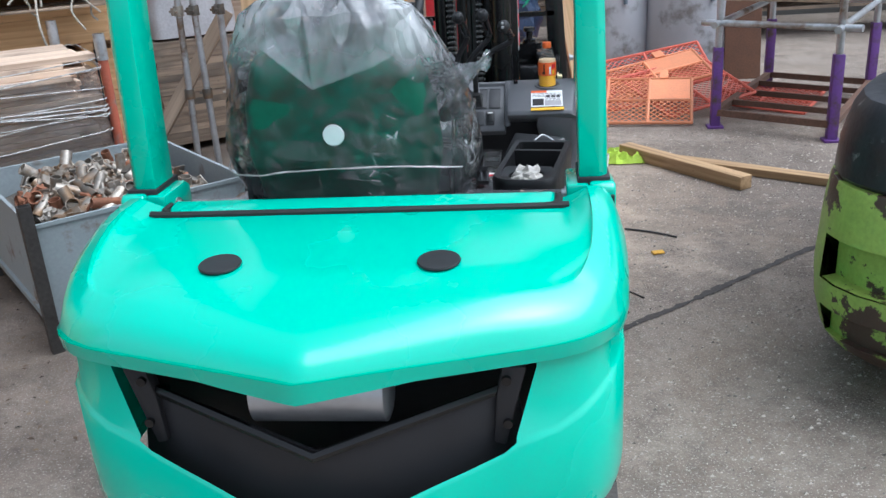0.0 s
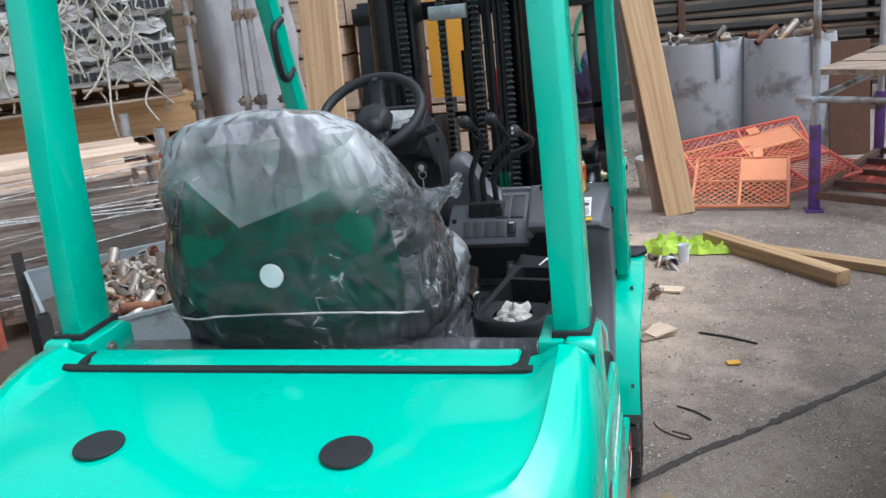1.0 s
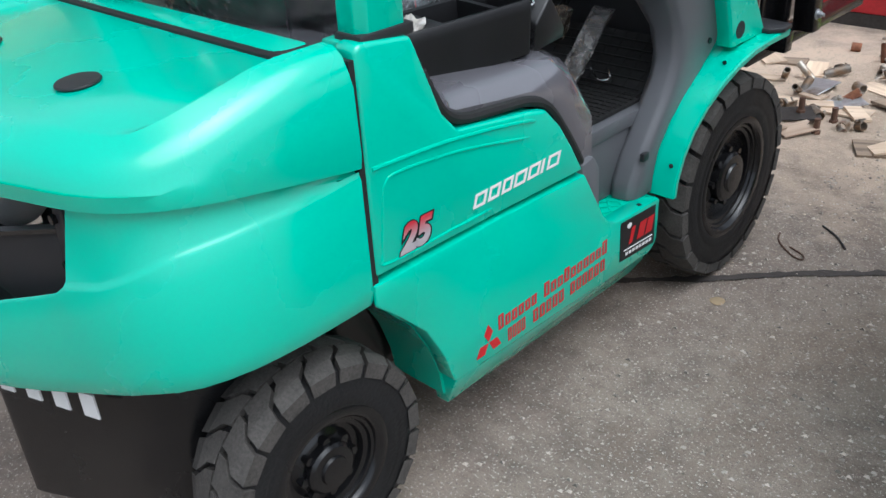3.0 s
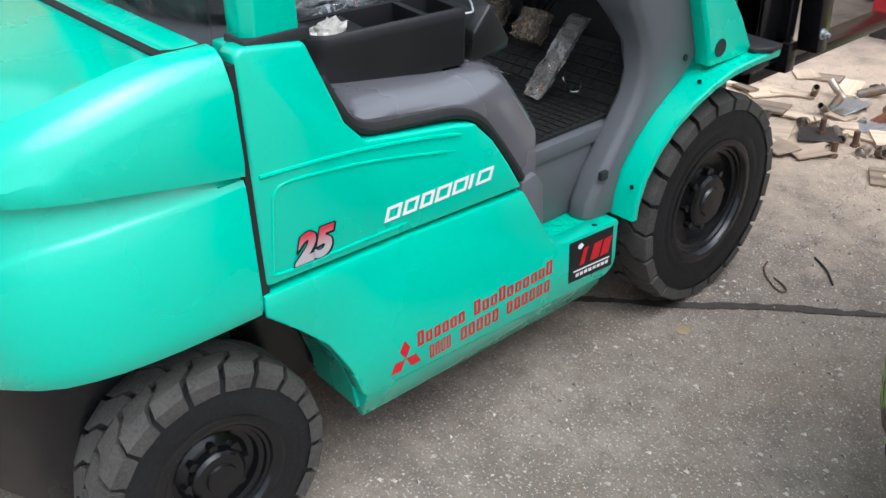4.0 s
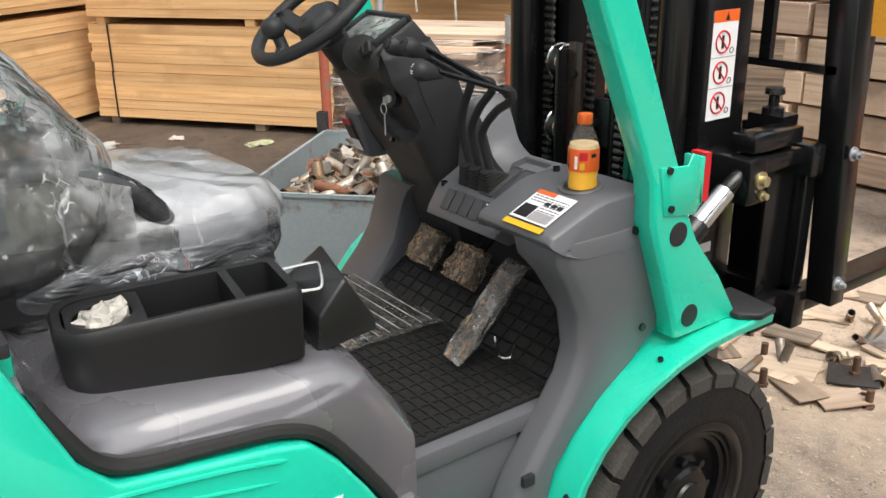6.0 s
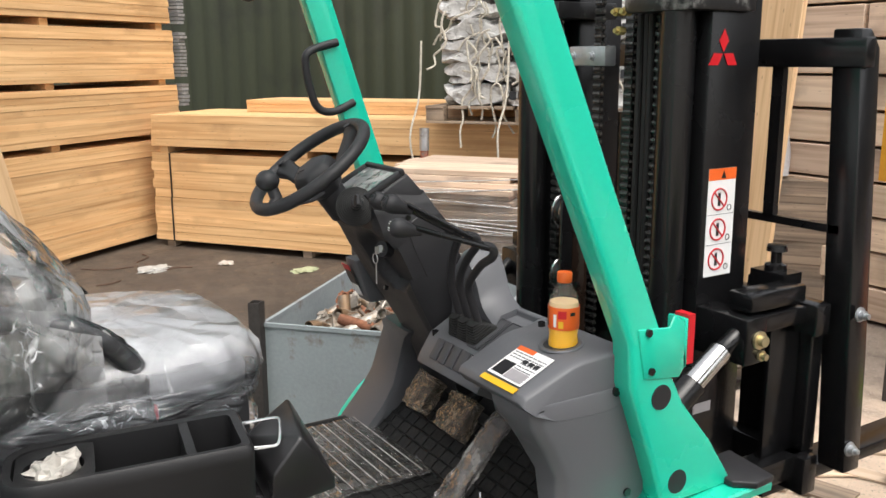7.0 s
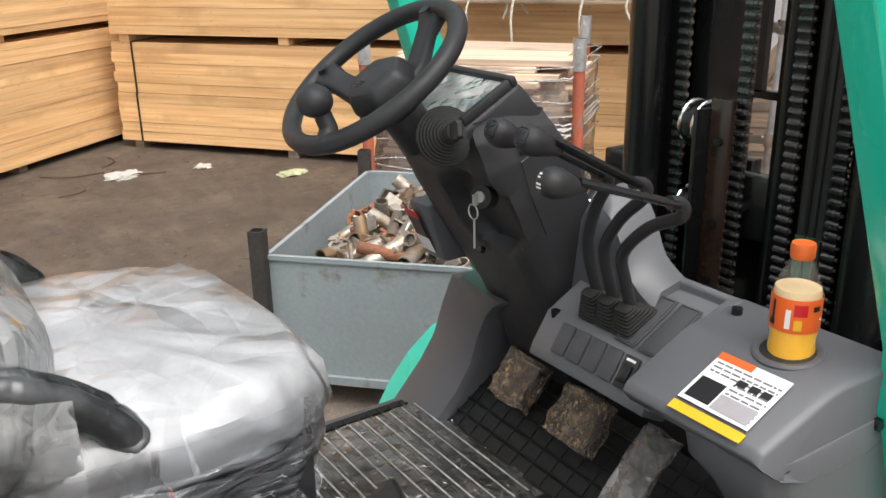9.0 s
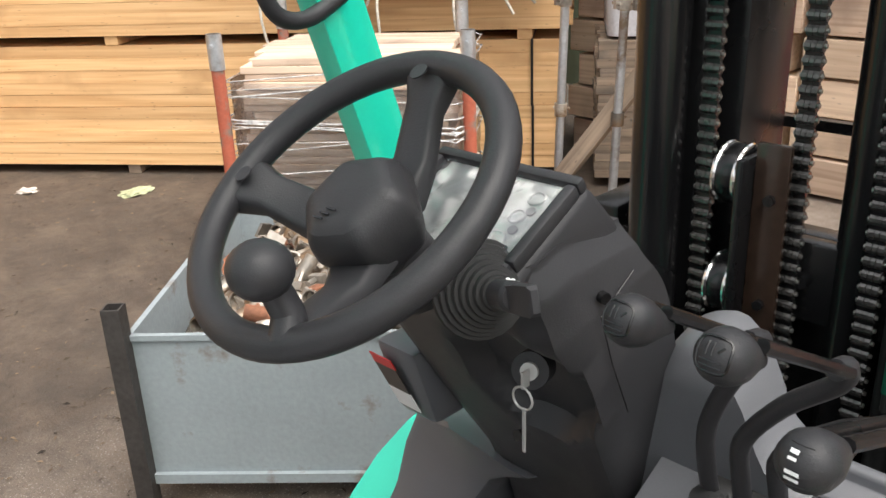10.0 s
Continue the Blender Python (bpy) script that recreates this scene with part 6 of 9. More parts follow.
for f, r in ((0.0, 0.048), (0.25, 0.036), (0.5, 0.024), (0.75, 0.014), (0.9, 0.010), (1.0, 0.013), (1.12, 0.022), (1.25, 0.016)):
    c = Vector((0.195, -1.24, 1.32)).lerp(Vector((0.275, -1.245, 1.375)), f)
    rings.append([c + Vector((0.2 * r * math.cos(q), r * math.cos(q), r * math.sin(q))) * (1 + 0.35 * math.sin(5 * q + 2 * f)) for q in [2 * math.pi * n_ / 20 for n_ in range(20)]])
loft(bm, rings, caps=False)
part("bag_knot", bm, FILM_FLAP, seat, "gathered knot of the clear bag", smooth=12)
bm = bmesh.new()
rings = []
for k in range(12):
    f = k / 11
    y = -1.30 + 0.22 * f
    rings.append([Vector((0.222 + 0.03 * math.sin(math.pi * f) * g + 0.008 * noise.noise(Vector((k * 0.7, g * 4, 1))), y, 1.09 + (0.235 - 0.10 * f) * g)) for g in (0.0, 0.25, 0.5, 0.75, 1.0)])
loft(bm, rings, closed=False, caps=False)
part("bag_gusset", bm, FILM_BACK, seat, "loose clear gusset over the hip restraint", smooth=20)
wrap("cushion_side_wrap", [(0.965, SX, -1.058, 0.270, 0.285), (1.00, SX, -1.058, 0.255, 0.275), (1.05, SX, -1.055, 0.276, 0.287), (1.10, SX, -1.052, 0.270, 0.284)], 7.0, 0.020, n=100, smooth=35, label="crinkled clear bag round the seat base", caps=False, step=0.010, material=FILM_SIDE, e=0.5)
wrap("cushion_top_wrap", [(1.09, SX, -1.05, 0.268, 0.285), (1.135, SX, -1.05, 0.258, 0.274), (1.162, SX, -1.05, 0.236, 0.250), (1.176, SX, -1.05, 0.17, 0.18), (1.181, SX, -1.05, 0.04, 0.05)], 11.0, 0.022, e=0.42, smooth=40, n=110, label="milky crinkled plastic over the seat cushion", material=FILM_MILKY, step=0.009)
# clear plastic round the hip restraints, with a milky web down to the cushion
for sx in (-1, 1):
    arc = [Vector((SX + 0.252 * sx, q[0], q[1])) for q in curve_pts([(-1.30, 1.272), (-1.22, 1.270), (-1.16, 1.252), (-1.09, 1.217), (-1.042, 1.172), (-1.028, 1.136), (-1.034, 1.06)], 5)]
    bm = bmesh.new()
    tube(bm, arc, [0.0235 + 0.003 * noise.noise(Vector((k * 0.7, sx, 0))) for k in range(len(arc))], 16)
    for v in bm.verts:
        v.co += Vector((0.6, 0.5, 0.6)) * crumple(v.co, 0.005, 14.0, 3 + sx)
    part("loose_wrap", bm, FILM, seat, "clear plastic round the hip restraint", smooth=25)
    bm = bmesh.new()
    rings = []
    for p in arc[2:-3]:
        rings.append([Vector((p.x - 0.012 * sx * f, p.y, p.z + (1.10 - p.z) * f)) + Vector((1, 0, 0)) * crumple(p + Vector((0, 0, -0.1 * f)), 0.008, 12.0, 8) for f in (0.05, 0.3, 0.55, 0.8, 1.0)])
    loft(bm, rings, caps=False)
    part("web_of_wrap", bm, FILM_WEB, seat, "milky plastic stretched below the hip restraint", smooth=30)
    bm = bmesh.new()
    prism(bm, [(-1.37, 1.02), (-0.99, 1.02), (-1.0, 1.09), (-1.05, 1.125), (-1.37, 1.15)], SX + 0.246 * sx, SX + 0.262 * sx)
    part("side_trim", bm, BLACK_MATT, seat, "black side trim of the seat", bevel=0.006)

# cables, connector and tag beside the seat
for k in range(4):
    bm = bmesh.new()
    tube(bm, curve_pts([(0.232 + 0.008 * k, -0.96, 0.985), (0.225 + 0.009 * k, -0.90, 0.99 + 0.006 * (k % 2)), (0.218 + 0.009 * k, -0.84, 0.988), (0.222 + 0.007 * k, -0.79, 0.978)], 4), 0.007, 8)
    part("cable", bm, BLACK, lift, "black bundled cable")
bm = bmesh.new()
revolve(bm, [(0.001, 0), (0.012, 0.0), (0.012, 0.03), (0.008, 0.035), (0.001, 0.036)], 14, Matrix.Translation((0.21, -0.775, 0.962)) @ Matrix.Rotation(radians(60), 4, "X"))
part("connector", bm, CUP, lift, "white cable connector")
bm = bmesh.new()
box(bm, 0.225, 0.285, -0.805, -0.765, 0.955, 0.957)
tg = part("printed_tag", bm, WHITE, lift, "white and red printed tag")
bm = bmesh.new()
box(bm, 0.225, 0.285, -0.805, -0.785, 0.957, 0.9575)
part("tag_band", bm, RED, tg)

# ---- mast, carriage and cylinders ----
mast = new("mast")
mast.parent = lift
mast["label"] = "black lifting mast with chains and hoses"
for sx in (-1, 1):
    bm = bmesh.new()
    sec = [(0.235, 0.275), (0.327, 0.275), (0.327, 0.445), (0.235, 0.445), (0.235, 0.425), (0.307, 0.425), (0.307, 0.295), (0.235, 0.295)]
    prism(bm, [(x * sx, y) for x, y in sec], 0.28, 2.12, "z")
    part("outer_channel", bm, BLACK, mast, "black outer mast channel", bevel=0.004)
    bm = bmesh.new()
    sec = [(0.185, 0.315), (0.232, 0.315), (0.232, 0.332), (0.203, 0.332), (0.203, 0.455), (0.232, 0.455), (0.232, 0.473), (0.185, 0.473)]
    prism(bm, [(x * sx, y) for x, y in sec], 0.25, 2.10, "z")
    part("inner_channel", bm, BLACK, mast, "black inner mast channel", bevel=0.003)
    bm = bmesh.new()
    tube(bm, [(0.262 * sx if sx > 0 else -0.285, 0.235, 0.3), (0.262 * sx if sx > 0 else -0.285, 0.235, 2.0)], 0.042, 24)
    part("lift_cylinder", bm, BLACK, mast, "glossy black lift cylinder")


def chain(x, y, z0, z1, pitch=0.0215, w=0.012, turn=0):
    """A leaf chain along z: dark waisted plates, riveted by pins with bright heads."""
    m0 = Matrix.Translation((x, y, 0)) @ Matrix.Rotation(radians(turn), 4, "Z")
    bm = bmesh.new()
    box(bm, -0.0125, 0.0125, -0.004, 0.004, z0, z1, m0)
    body = part("lift_chain", bm, BLACK, mast, "oily black leaf chain with bright pins")
    link, pins = bmesh.new(), bmesh.new()
    for i in range(int((z1 - z0) / pitch)):
        z = z0 + i * pitch
        for xa, xb in ((-0.0135, -0.0045), (-0.0035, 0.0035), (0.0045, 0.0135)):
            tube(link, [m0 @ Vector((xa, 0, z)), m0 @ Vector((xb, 0, z))], 0.0088, 10)
        tube(pins, [m0 @ Vector((-0.0175, 0, z)), m0 @ Vector((0.0175, 0, z))], 0.0036, 8)
    tagged(part("chain_link", link, CHAIN_DARK, body, "dark oily chain plates", smooth=30), kind="stuff")
    tagged(part("chain_pin", pins, CHAIN, body, "bright chain pins", smooth=30), kind="stuff")


for x, y in ((-0.215, 0.268), (0.17, 0.268), (-0.070, 0.290), (0.055, 0.285)):
    chain(x, y, 0.5, 2.05)
bm = bmesh.new()
tube(bm, [(0.02, 0.33, 0.35), (0.02, 0.33, 1.55)], 0.036, 20)
tube(bm, [(0.02, 0.33, 1.55), (0.02, 0.33, 2.0)], 0.024, 16)
part("centre_cylinder", bm, BLACK, mast)
bm = bmesh.new()
tube(bm, [(0.15, 0.41, 0.3), (0.15, 0.41, 1.95)], 0.042, 20)
part("inner_cylinder", bm, BLACK, mast, "black inner lift cylinder")
for x, y in ((0.11, 0.26), (0.13, 0.265), (0.15, 0.26)):
    bm = bmesh.new()
    tube(bm, curve_pts([(x, y, 0.95), (x, y + 0.005, 1.2), (x + 0.004, y, 1.6), (x, y, 2.0)], 4), 0.0085, 8)
    part("hose", bm, RUBBER, mast, "black hydraulic hose")
    bm = bmesh.new()
    cyl(bm, (x, y, 0.98), (x, y, 1.09), 0.0095, 10)
    part("hose_fitting", bm, GREEN_SEAT if x != 0.15 else CHROME, mast)
# rollers and guide plates
for z in (1.262, 1.075):
    bm = bmesh.new()
    revolve(bm, [(0.001, -0.02), (0.045, -0.02), (0.048, -0.015), (0.048, 0.015), (0.045, 0.02), (0.001, 0.02)], 24, Matrix.Translation((-0.165, 0.278, z)) @ Matrix.Rotation(radians(90), 4, "Y"))
    rl = part("roller", bm, BLACK, mast, "black guide roller with a bright worn rim")
    for dx in (-0.017, 0.017):
        bm = bmesh.new()
        tube(bm, [(-0.165 + dx, 0.278 + 0.0465 * math.cos(a), z + 0.0465 * math.sin(a)) for a in [2 * math.pi * k / 28 for k in range(28)]], 0.005, 8, closed=True)
        part("roller_rim", bm, CHROME, rl)
bm = bmesh.new()
box(bm, -0.143, -0.130, 0.225, 0.33, 0.90, 1.300)
part("guide_plate", bm, BLACK, mast, bevel=0.003)
# black plate; the brown reflection on it is mixed into its base colour
bm = bmesh.new()
box(bm, -0.130, -0.075, 0.262, 0.274, 0.55, 1.322)
gp = part("guide_plate", bm, mat("black plate with brown reflection", (0.03, 0.018, 0.013), 0.2, vary=0.3, scale=6, bump=0.05), mast, "black plate with a brown reflection in its colour", bevel=0.003)
for z in (1.235, 1.06, 0.93):
    bm = bmesh.new()
    cyl(bm, (-0.100, 0.264, z), (-0.100, 0.252, z), 0.009, 6)
    part("bolt", bm, BLACK, gp)
bm = bmesh.new()
box(bm, -0.19, 0.185, 0.305, 0.34, 1.03, 1.165)
ch = part("crosshead", bm, BLACK, mast, "black crosshead between the inner channels", bevel=0.005)
for x in (-0.055, 0.045, 0.12):
    bm = bmesh.new()
    cyl(bm, (x, 0.306, 1.10), (x, 0.292, 1.10), 0.014, 6)
    part("bolt", bm, BLACK, ch)
for x in (0.088, 0.102):
    bm = bmesh.new()
    tube(bm, curve_pts([(x, 0.30, 0.7), (x + 0.003, 0.298, 1.3), (x, 0.30, 2.0)], 4), 0.0115, 10)
    part("hose", bm, RUBBER, mast, "black hydraulic hose")
bm = bmesh.new()
box(bm, -0.19, 0.185, 0.345, 0.36, 0.45, 1.06)
part("lower_plate", bm, BLACK, mast, "black lower mast plate", bevel=0.003)
for sx in (-1, 1):
    bm = bmesh.new()
    box(bm, min(0.125 * sx, 0.345 * sx), max(0.125 * sx, 0.345 * sx), 0.19, 0.40, 1.795, 1.838)
    part("cylinder_bracket", bm, mat("dusty black paint", (0.012, 0.012, 0.013), 0.35, vary=0.3, dirt=(0.22, 0.22, 0.21), dirt_amount=0.25, dirt_scale=14), mast, "black cylinder bracket with a dusty scraped top", bevel=0.004)
for z, y in ((0.42, 0.24), (2.08, 0.25)):
    bm = bmesh.new()
    box(bm, -0.335, 0.335, y - 0.03, y + 0.045, z - 0.03, z + 0.03)
    part("cross_member", bm, BLACK, mast, bevel=0.006)
bm = bmesh.new()
box(bm, -0.10, 0.04, 0.21, 0.25, 1.67, 1.72)
hbk = part("hose_bracket", bm, GALV, mast, "galvanised hose bracket", bevel=0.004)
for x in (-0.085, -0.01):
    bm = bmesh.new()
    revolve(bm, [(0.013, 0.0), (0.013, 0.004), (0.009, 0.004), (0.009, 0.012), (0.001, 0.013)], 12, Matrix.Translation((x, 0.211, 1.695)) @ Matrix.Rotation(radians(90), 4, "X"))
    part("bolt", bm, GALV, hbk)
for x, z in ((0.095, 1.80), (0.125, 1.80), (0.105, 1.755)):
    bm = bmesh.new()
    cyl(bm, (x, 0.21, z), (x, 0.19, z), 0.011, 6)
    cyl(bm, (x, 0.19, z), (x, 0.18, z), 0.006, 8)
    part("fitting_bolt", bm, mat("yellow zinc", (0.50, 0.40, 0.16), 0.35, metal=0.7, vary=0.2, bump=0.05), mast, "yellow zinc bolt")
# safety sticker and emblem on the right channel
MX = 0.3282
bm = bmesh.new()
plate(bm, [(MX, 0.291, 1.165), (MX, 0.386, 1.165), (MX, 0.386, 1.43), (MX, 0.291, 1.43)], 0.001, (1, 0, 0))
stk = part("safety_sticker", bm, WHITE, mast, "white sticker with red prohibition rings")
bm = bmesh.new()
plate(bm, [(MX + 0.001, 0.291, 1.402), (MX + 0.001, 0.386, 1.402), (MX + 0.001, 0.386, 1.43), (MX + 0.001, 0.291, 1.43)], 0.0006, (1, 0, 0))
part("sticker_band", bm, ORANGE, stk)
for k in range(3):
    bm = bmesh.new()
    c = Vector((MX + 0.0018, 0.331, 1.355 - 0.074 * k))
    tube(bm, [c + Vector((0, 0.026 * math.cos(a), 0.026 * math.sin(a))) for a in [2 * math.pi * j / 24 for j in range(24)]], 0.0022, 6, closed=True)
    tube(bm, [c + Vector((0, -0.018, 0.018)), c + Vector((0, 0.018, -0.018))], 0.002, 6)
    part("prohibition_ring", bm, RED, stk)
    bm = bmesh.new()
    box(bm, c.x - 0.0008, c.x + 0.0004, c.y - 0.004, c.y + 0.004, c.z - 0.016, c.z + 0.016)
    part("pictogram", bm, BLACK_DECAL, stk)
    bm = bmesh.new()
    tube(bm, [c + Vector((0, 0.036 + 0.007 * math.cos(a), -0.022 + 0.007 * math.sin(a))) for a in [2 * math.pi * j / 12 for j in range(12)]], 0.001, 5, closed=True)
    part("wheel_pictogram", bm, BLACK_DECAL, stk)
for z in (1.318, 1.244):
    bm = bmesh.new()
    box(bm, MX + 0.0008, MX + 0.0016, 0.292, 0.385, z - 0.0006, z + 0.0006)
    part("sticker_line", bm, TEXT_GREY, stk)
bm = bmesh.new()
plate(bm, [(MX + 0.0018, 0.334, 1.406), (MX + 0.0018, 0.350, 1.406), (MX + 0.0018, 0.342, 1.424)], 0.0005, (1, 0, 0))
part("warning_triangle", bm, BLACK_DECAL, stk)
for a in (90, 210, 330):
    c = Vector((0.316, 1.70))
    d, s = Vector((math.cos(radians(a)), math.sin(radians(a)))), Vector((-math.sin(radians(a)), math.cos(radians(a))))
    bm = bmesh.new()
    plate(bm, [(MX, *(c + d * 0.002)), (MX, *(c + d * 0.028 - s * 0.016)), (MX, *(c + d * 0.055)), (MX, *(c + d * 0.028 + s * 0.016))], 0.001, (1, 0, 0))
    part("emblem_shape", bm, RED, mast)
# tilt cylinder
for sx in (-1, 1):
    bm = bmesh.new()
    tube(bm, [(0.44 * sx, 0.0, 0.85), (0.44 * sx, 0.15, 0.955)], 0.034, 14)
    tc_ = part("tilt_cylinder", bm, BLACK, lift, "black tilt cylinder with bright rod end")
    bm = bmesh.new()
    tube(bm, [(0.44 * sx, 0.135, 0.945), (0.445 * sx, 0.235, 1.022)], 0.027, 20)
    part("rod_end", bm, CHROME, tc_, "bright chromed sleeve")
    bm = bmesh.new()
    tube(bm, [(0.445 * sx, 0.235, 1.022), (0.45 * sx, 0.29, 1.06)], 0.022, 12)
    box(bm, min(0.33 * sx, 0.485 * sx), max(0.33 * sx, 0.485 * sx), 0.27, 0.345, 0.985, 1.10)
    part("clevis", bm, BLACK, tc_, bevel=0.006)
    bm = bmesh.new()
    revolve(bm, [(0.022, 0.0), (0.022, 0.006), (0.013, 0.006), (0.013, 0.02), (0.001, 0.021)], 14, Matrix.Translation((0.485 * sx, 0.315, 1.045)) @ Matrix.Rotation(radians(90 * sx), 4, "Y"))
    revolve(bm, [(0.013, 0.0), (0.013, 0.006), (0.008, 0.006), (0.008, 0.018), (0.001, 0.019)], 12, Matrix.Translation((0.485 * sx, 0.325, 1.005)) @ Matrix.Rotation(radians(90 * sx), 4, "Y"))
    part("clevis_pin", bm, mat("brass zinc bolts", (0.55, 0.47, 0.28), 0.3, metal=0.8, vary=0.2, bump=0.05), tc_, "yellow zinc bolts")
bm = bmesh.new()
prism(bm, [(0.10, 0.62), (0.28, 0.62), (0.30, 0.90), (0.28, 0.97), (0.16, 0.93), (0.10, 0.80)], 0.335, 0.40)
pl = part("mast_foot", bm, BLACK, mast, bevel=0.01)
bm = bmesh.new()
plate(bm, [(0.401, 0.20, 0.855), (0.401, 0.26, 0.855), (0.401, 0.26, 0.88), (0.401, 0.20, 0.88)], 0.001, (1, 0, 0))
part("letter_bar", bm, SILVER_DECAL, pl)

carriage = new("carriage")
carriage.parent = lift
carriage["label"] = "black fork carriage with load backrest"
for z0, z1 in ((0.60, 0.70), (1.02, 1.10)):
    bm = bmesh.new()
    box(bm, -0.50, 0.50, 0.505, 0.56, z0, z1)
    part("carriage_bar", bm, BLACK, carriage, bevel=0.005)
for sx in (-1, 1):
    bm = bmesh.new()
    box(bm, min(0.425 * sx, 0.437 * sx), max(0.425 * sx, 0.437 * sx), 0.42, 0.535, 0.70, 1.06)
    blk = part("side_plate", bm, BLACK, carriage, bevel=0.003)
    for y0, y1, z0, z1 in ((0.30, 0.585, 1.050, 1.095), (0.30, 0.50, 1.105, 1.150), (0.30, 0.585, 0.635, 0.70), (0.535, 0.585, 0.70, 1.050)):
        bm = bmesh.new()
        box(bm, min(0.40 * sx, 0.47 * sx), max(0.40 * sx, 0.47 * sx), y0, y1, z0, z1)
        part("frame_bar", bm, BLACK, blk, bevel=0.006)
    bm = bmesh.new()
    prism(bm, [(0.590, 0.66), (0.655, 0.66), (0.665, 0.95), (0.665, 1.71), (0.63, 1.755), (0.590, 1.755)], 0.475 * sx, 0.552 * sx)
    for v in bm.verts:
        v.co.x -= sx * 0.055 * (v.co.z - 0.7)
    part("backrest_post", bm, BLACK, carriage, bevel=0.006)
    for z in (0.725, 1.075):
        bm = bmesh.new()
        revolve(bm, [(0.019, 0.0), (0.019, 0.004), (0.012, 0.004), (0.012, 0.016), (0.007, 0.016), (0.007, 0.026), (0.001, 0.027)], 12, Matrix.Translation(((0.552 - 0.02 * (z - 0.7)) * sx, 0.607, z)) @ Matrix.Rotation(radians(90 * sx), 4, "Y"))
        part("bolt", bm, GALV, carriage, "galvanised bolt with washer")
    bm = bmesh.new()
    box(bm, min(0.24 * sx, 0.34 * sx), max(0.24 * sx, 0.34 * sx), 0.565, 0.605, 0.54, 1.12)
    box(bm, min(0.24 * sx, 0.34 * sx), max(0.24 * sx, 0.34 * sx), 0.565, 1.66, 0.505, 0.545)
    part("fork", bm, BLACK, carriage, "black steel fork", bevel=0.004)
    bm = bmesh.new()
    revolve(bm, [(0.028, 0), (0.028, 0.02), (0.014, 0.025), (0.014, 0.05), (0.026, 0.055), (0.024, 0.07), (0.001, 0.072)], 14, Matrix.Translation((0.37 * sx, 0.508, 1.16)))
    box(bm, 0.37 * sx - 0.05, 0.37 * sx + 0.05, 0.475, 0.545, 1.10, 1.165)
    part("fork_pin", bm, BLACK, carriage)
bm = bmesh.new()
box(bm, -0.515, 0.515, 0.58, 0.62, 1.665, 1.735)
part("backrest_top_bar", bm, BLACK, carriage, bevel=0.005)
bm = bmesh.new()
box(bm, -0.48, 0.48, 0.59, 0.61, 1.265, 1.285)
part("backrest_rail", bm, BLACK, carriage)
for x in (-0.27, 0.0, 0.27):
    bm = bmesh.new()
    box(bm, x - 0.016, x + 0.016, 0.59, 0.61, 1.28, 1.67)
    part("backrest_bar", bm, BLACK, carriage)

# crumpled clear film left in the cup holder
bm = bmesh.new()
cc = BX @ Vector((0.004, -0.098, 0.094))
blob(bm, (0, 0, 0), (0.034, 0.034, 0.024), None, 3, 0.7, 3)
for v in bm.verts:
    v.co += v.co.normalized() * crumple(v.co, 0.009, 40, 2)
cf = part("crumpled_film", bm, mat("crumpled film", (0.46, 0.43, 0.39), 0.3, vary=0.3, scale=40, bump=0.3), None, smooth=8)
cf.matrix_basis = Matrix.Translation(cc)
tagged(cf, "ball of crumpled clear film in the cup holder", "plastic film")

# fizzy drink bottle in the dash cup holder
bottle = thing("drink_bottle", "half-full plastic bottle of orange drink with orange cap and label", "bottle", m=Matrix.Translation((0.440, -0.236, 1.108)) @ Matrix.Diagonal((1.0, 1.0, 1.01, 1)))
GLASSY = bpy.data.materials.new("clear bottle")
GLASSY.use_nodes = True
_b = GLASSY.node_tree.nodes["Principled BSDF"]
_b.inputs["Base Color"].default_value = (0.85, 0.8, 0.75, 1)
_b.inputs["Roughness"].default_value = 0.08
_b.inputs["Alpha"].default_value = 0.07
bm = bmesh.new()
revolve(bm, [(0.001, 0), (0.024, 0.0), (0.030, 0.006), (0.031, 0.02), (0.0295, 0.035), (0.031, 0.045), (0.0315, 0.094), (0.029, 0.106), (0.0235, 0.121), (0.0175, 0.134), (0.0135, 0.143), (0.0125, 0.15)], 28)
part("bottle_body", bm, GLASSY, bottle, "clear plastic bottle")
bm = bmesh.new()
revolve(bm, [(0.001, 0.001), (0.023, 0.001), (0.029, 0.007), (0.030, 0.02), (0.0285, 0.035), (0.030, 0.045), (0.030, 0.094), (0.001, 0.094)], 24)
part("drink", bm, mat("orange drink", (0.98, 0.50, 0.0), 0.3, vary=0.05, bump=0), bottle, "yellow orange drink")
bm = bmesh.new()
revolve(bm, [(0.001, 0.0942), (0.030, 0.0942), (0.0285, 0.104), (0.001, 0.104)], 24)
part("froth", bm, mat("pale froth", (0.85, 0.62, 0.34), 0.5, vary=0.05, bump=0), bottle, "pale froth on the drink")
bm = bmesh.new()
revolve(bm, [(0.0318, 0.050), (0.0321, 0.051), (0.0321, 0.095), (0.0318, 0.096)], 28, closed=True)
lb_ = part("bottle_label", bm, ORANGE, bottle, "orange label with dark mark")
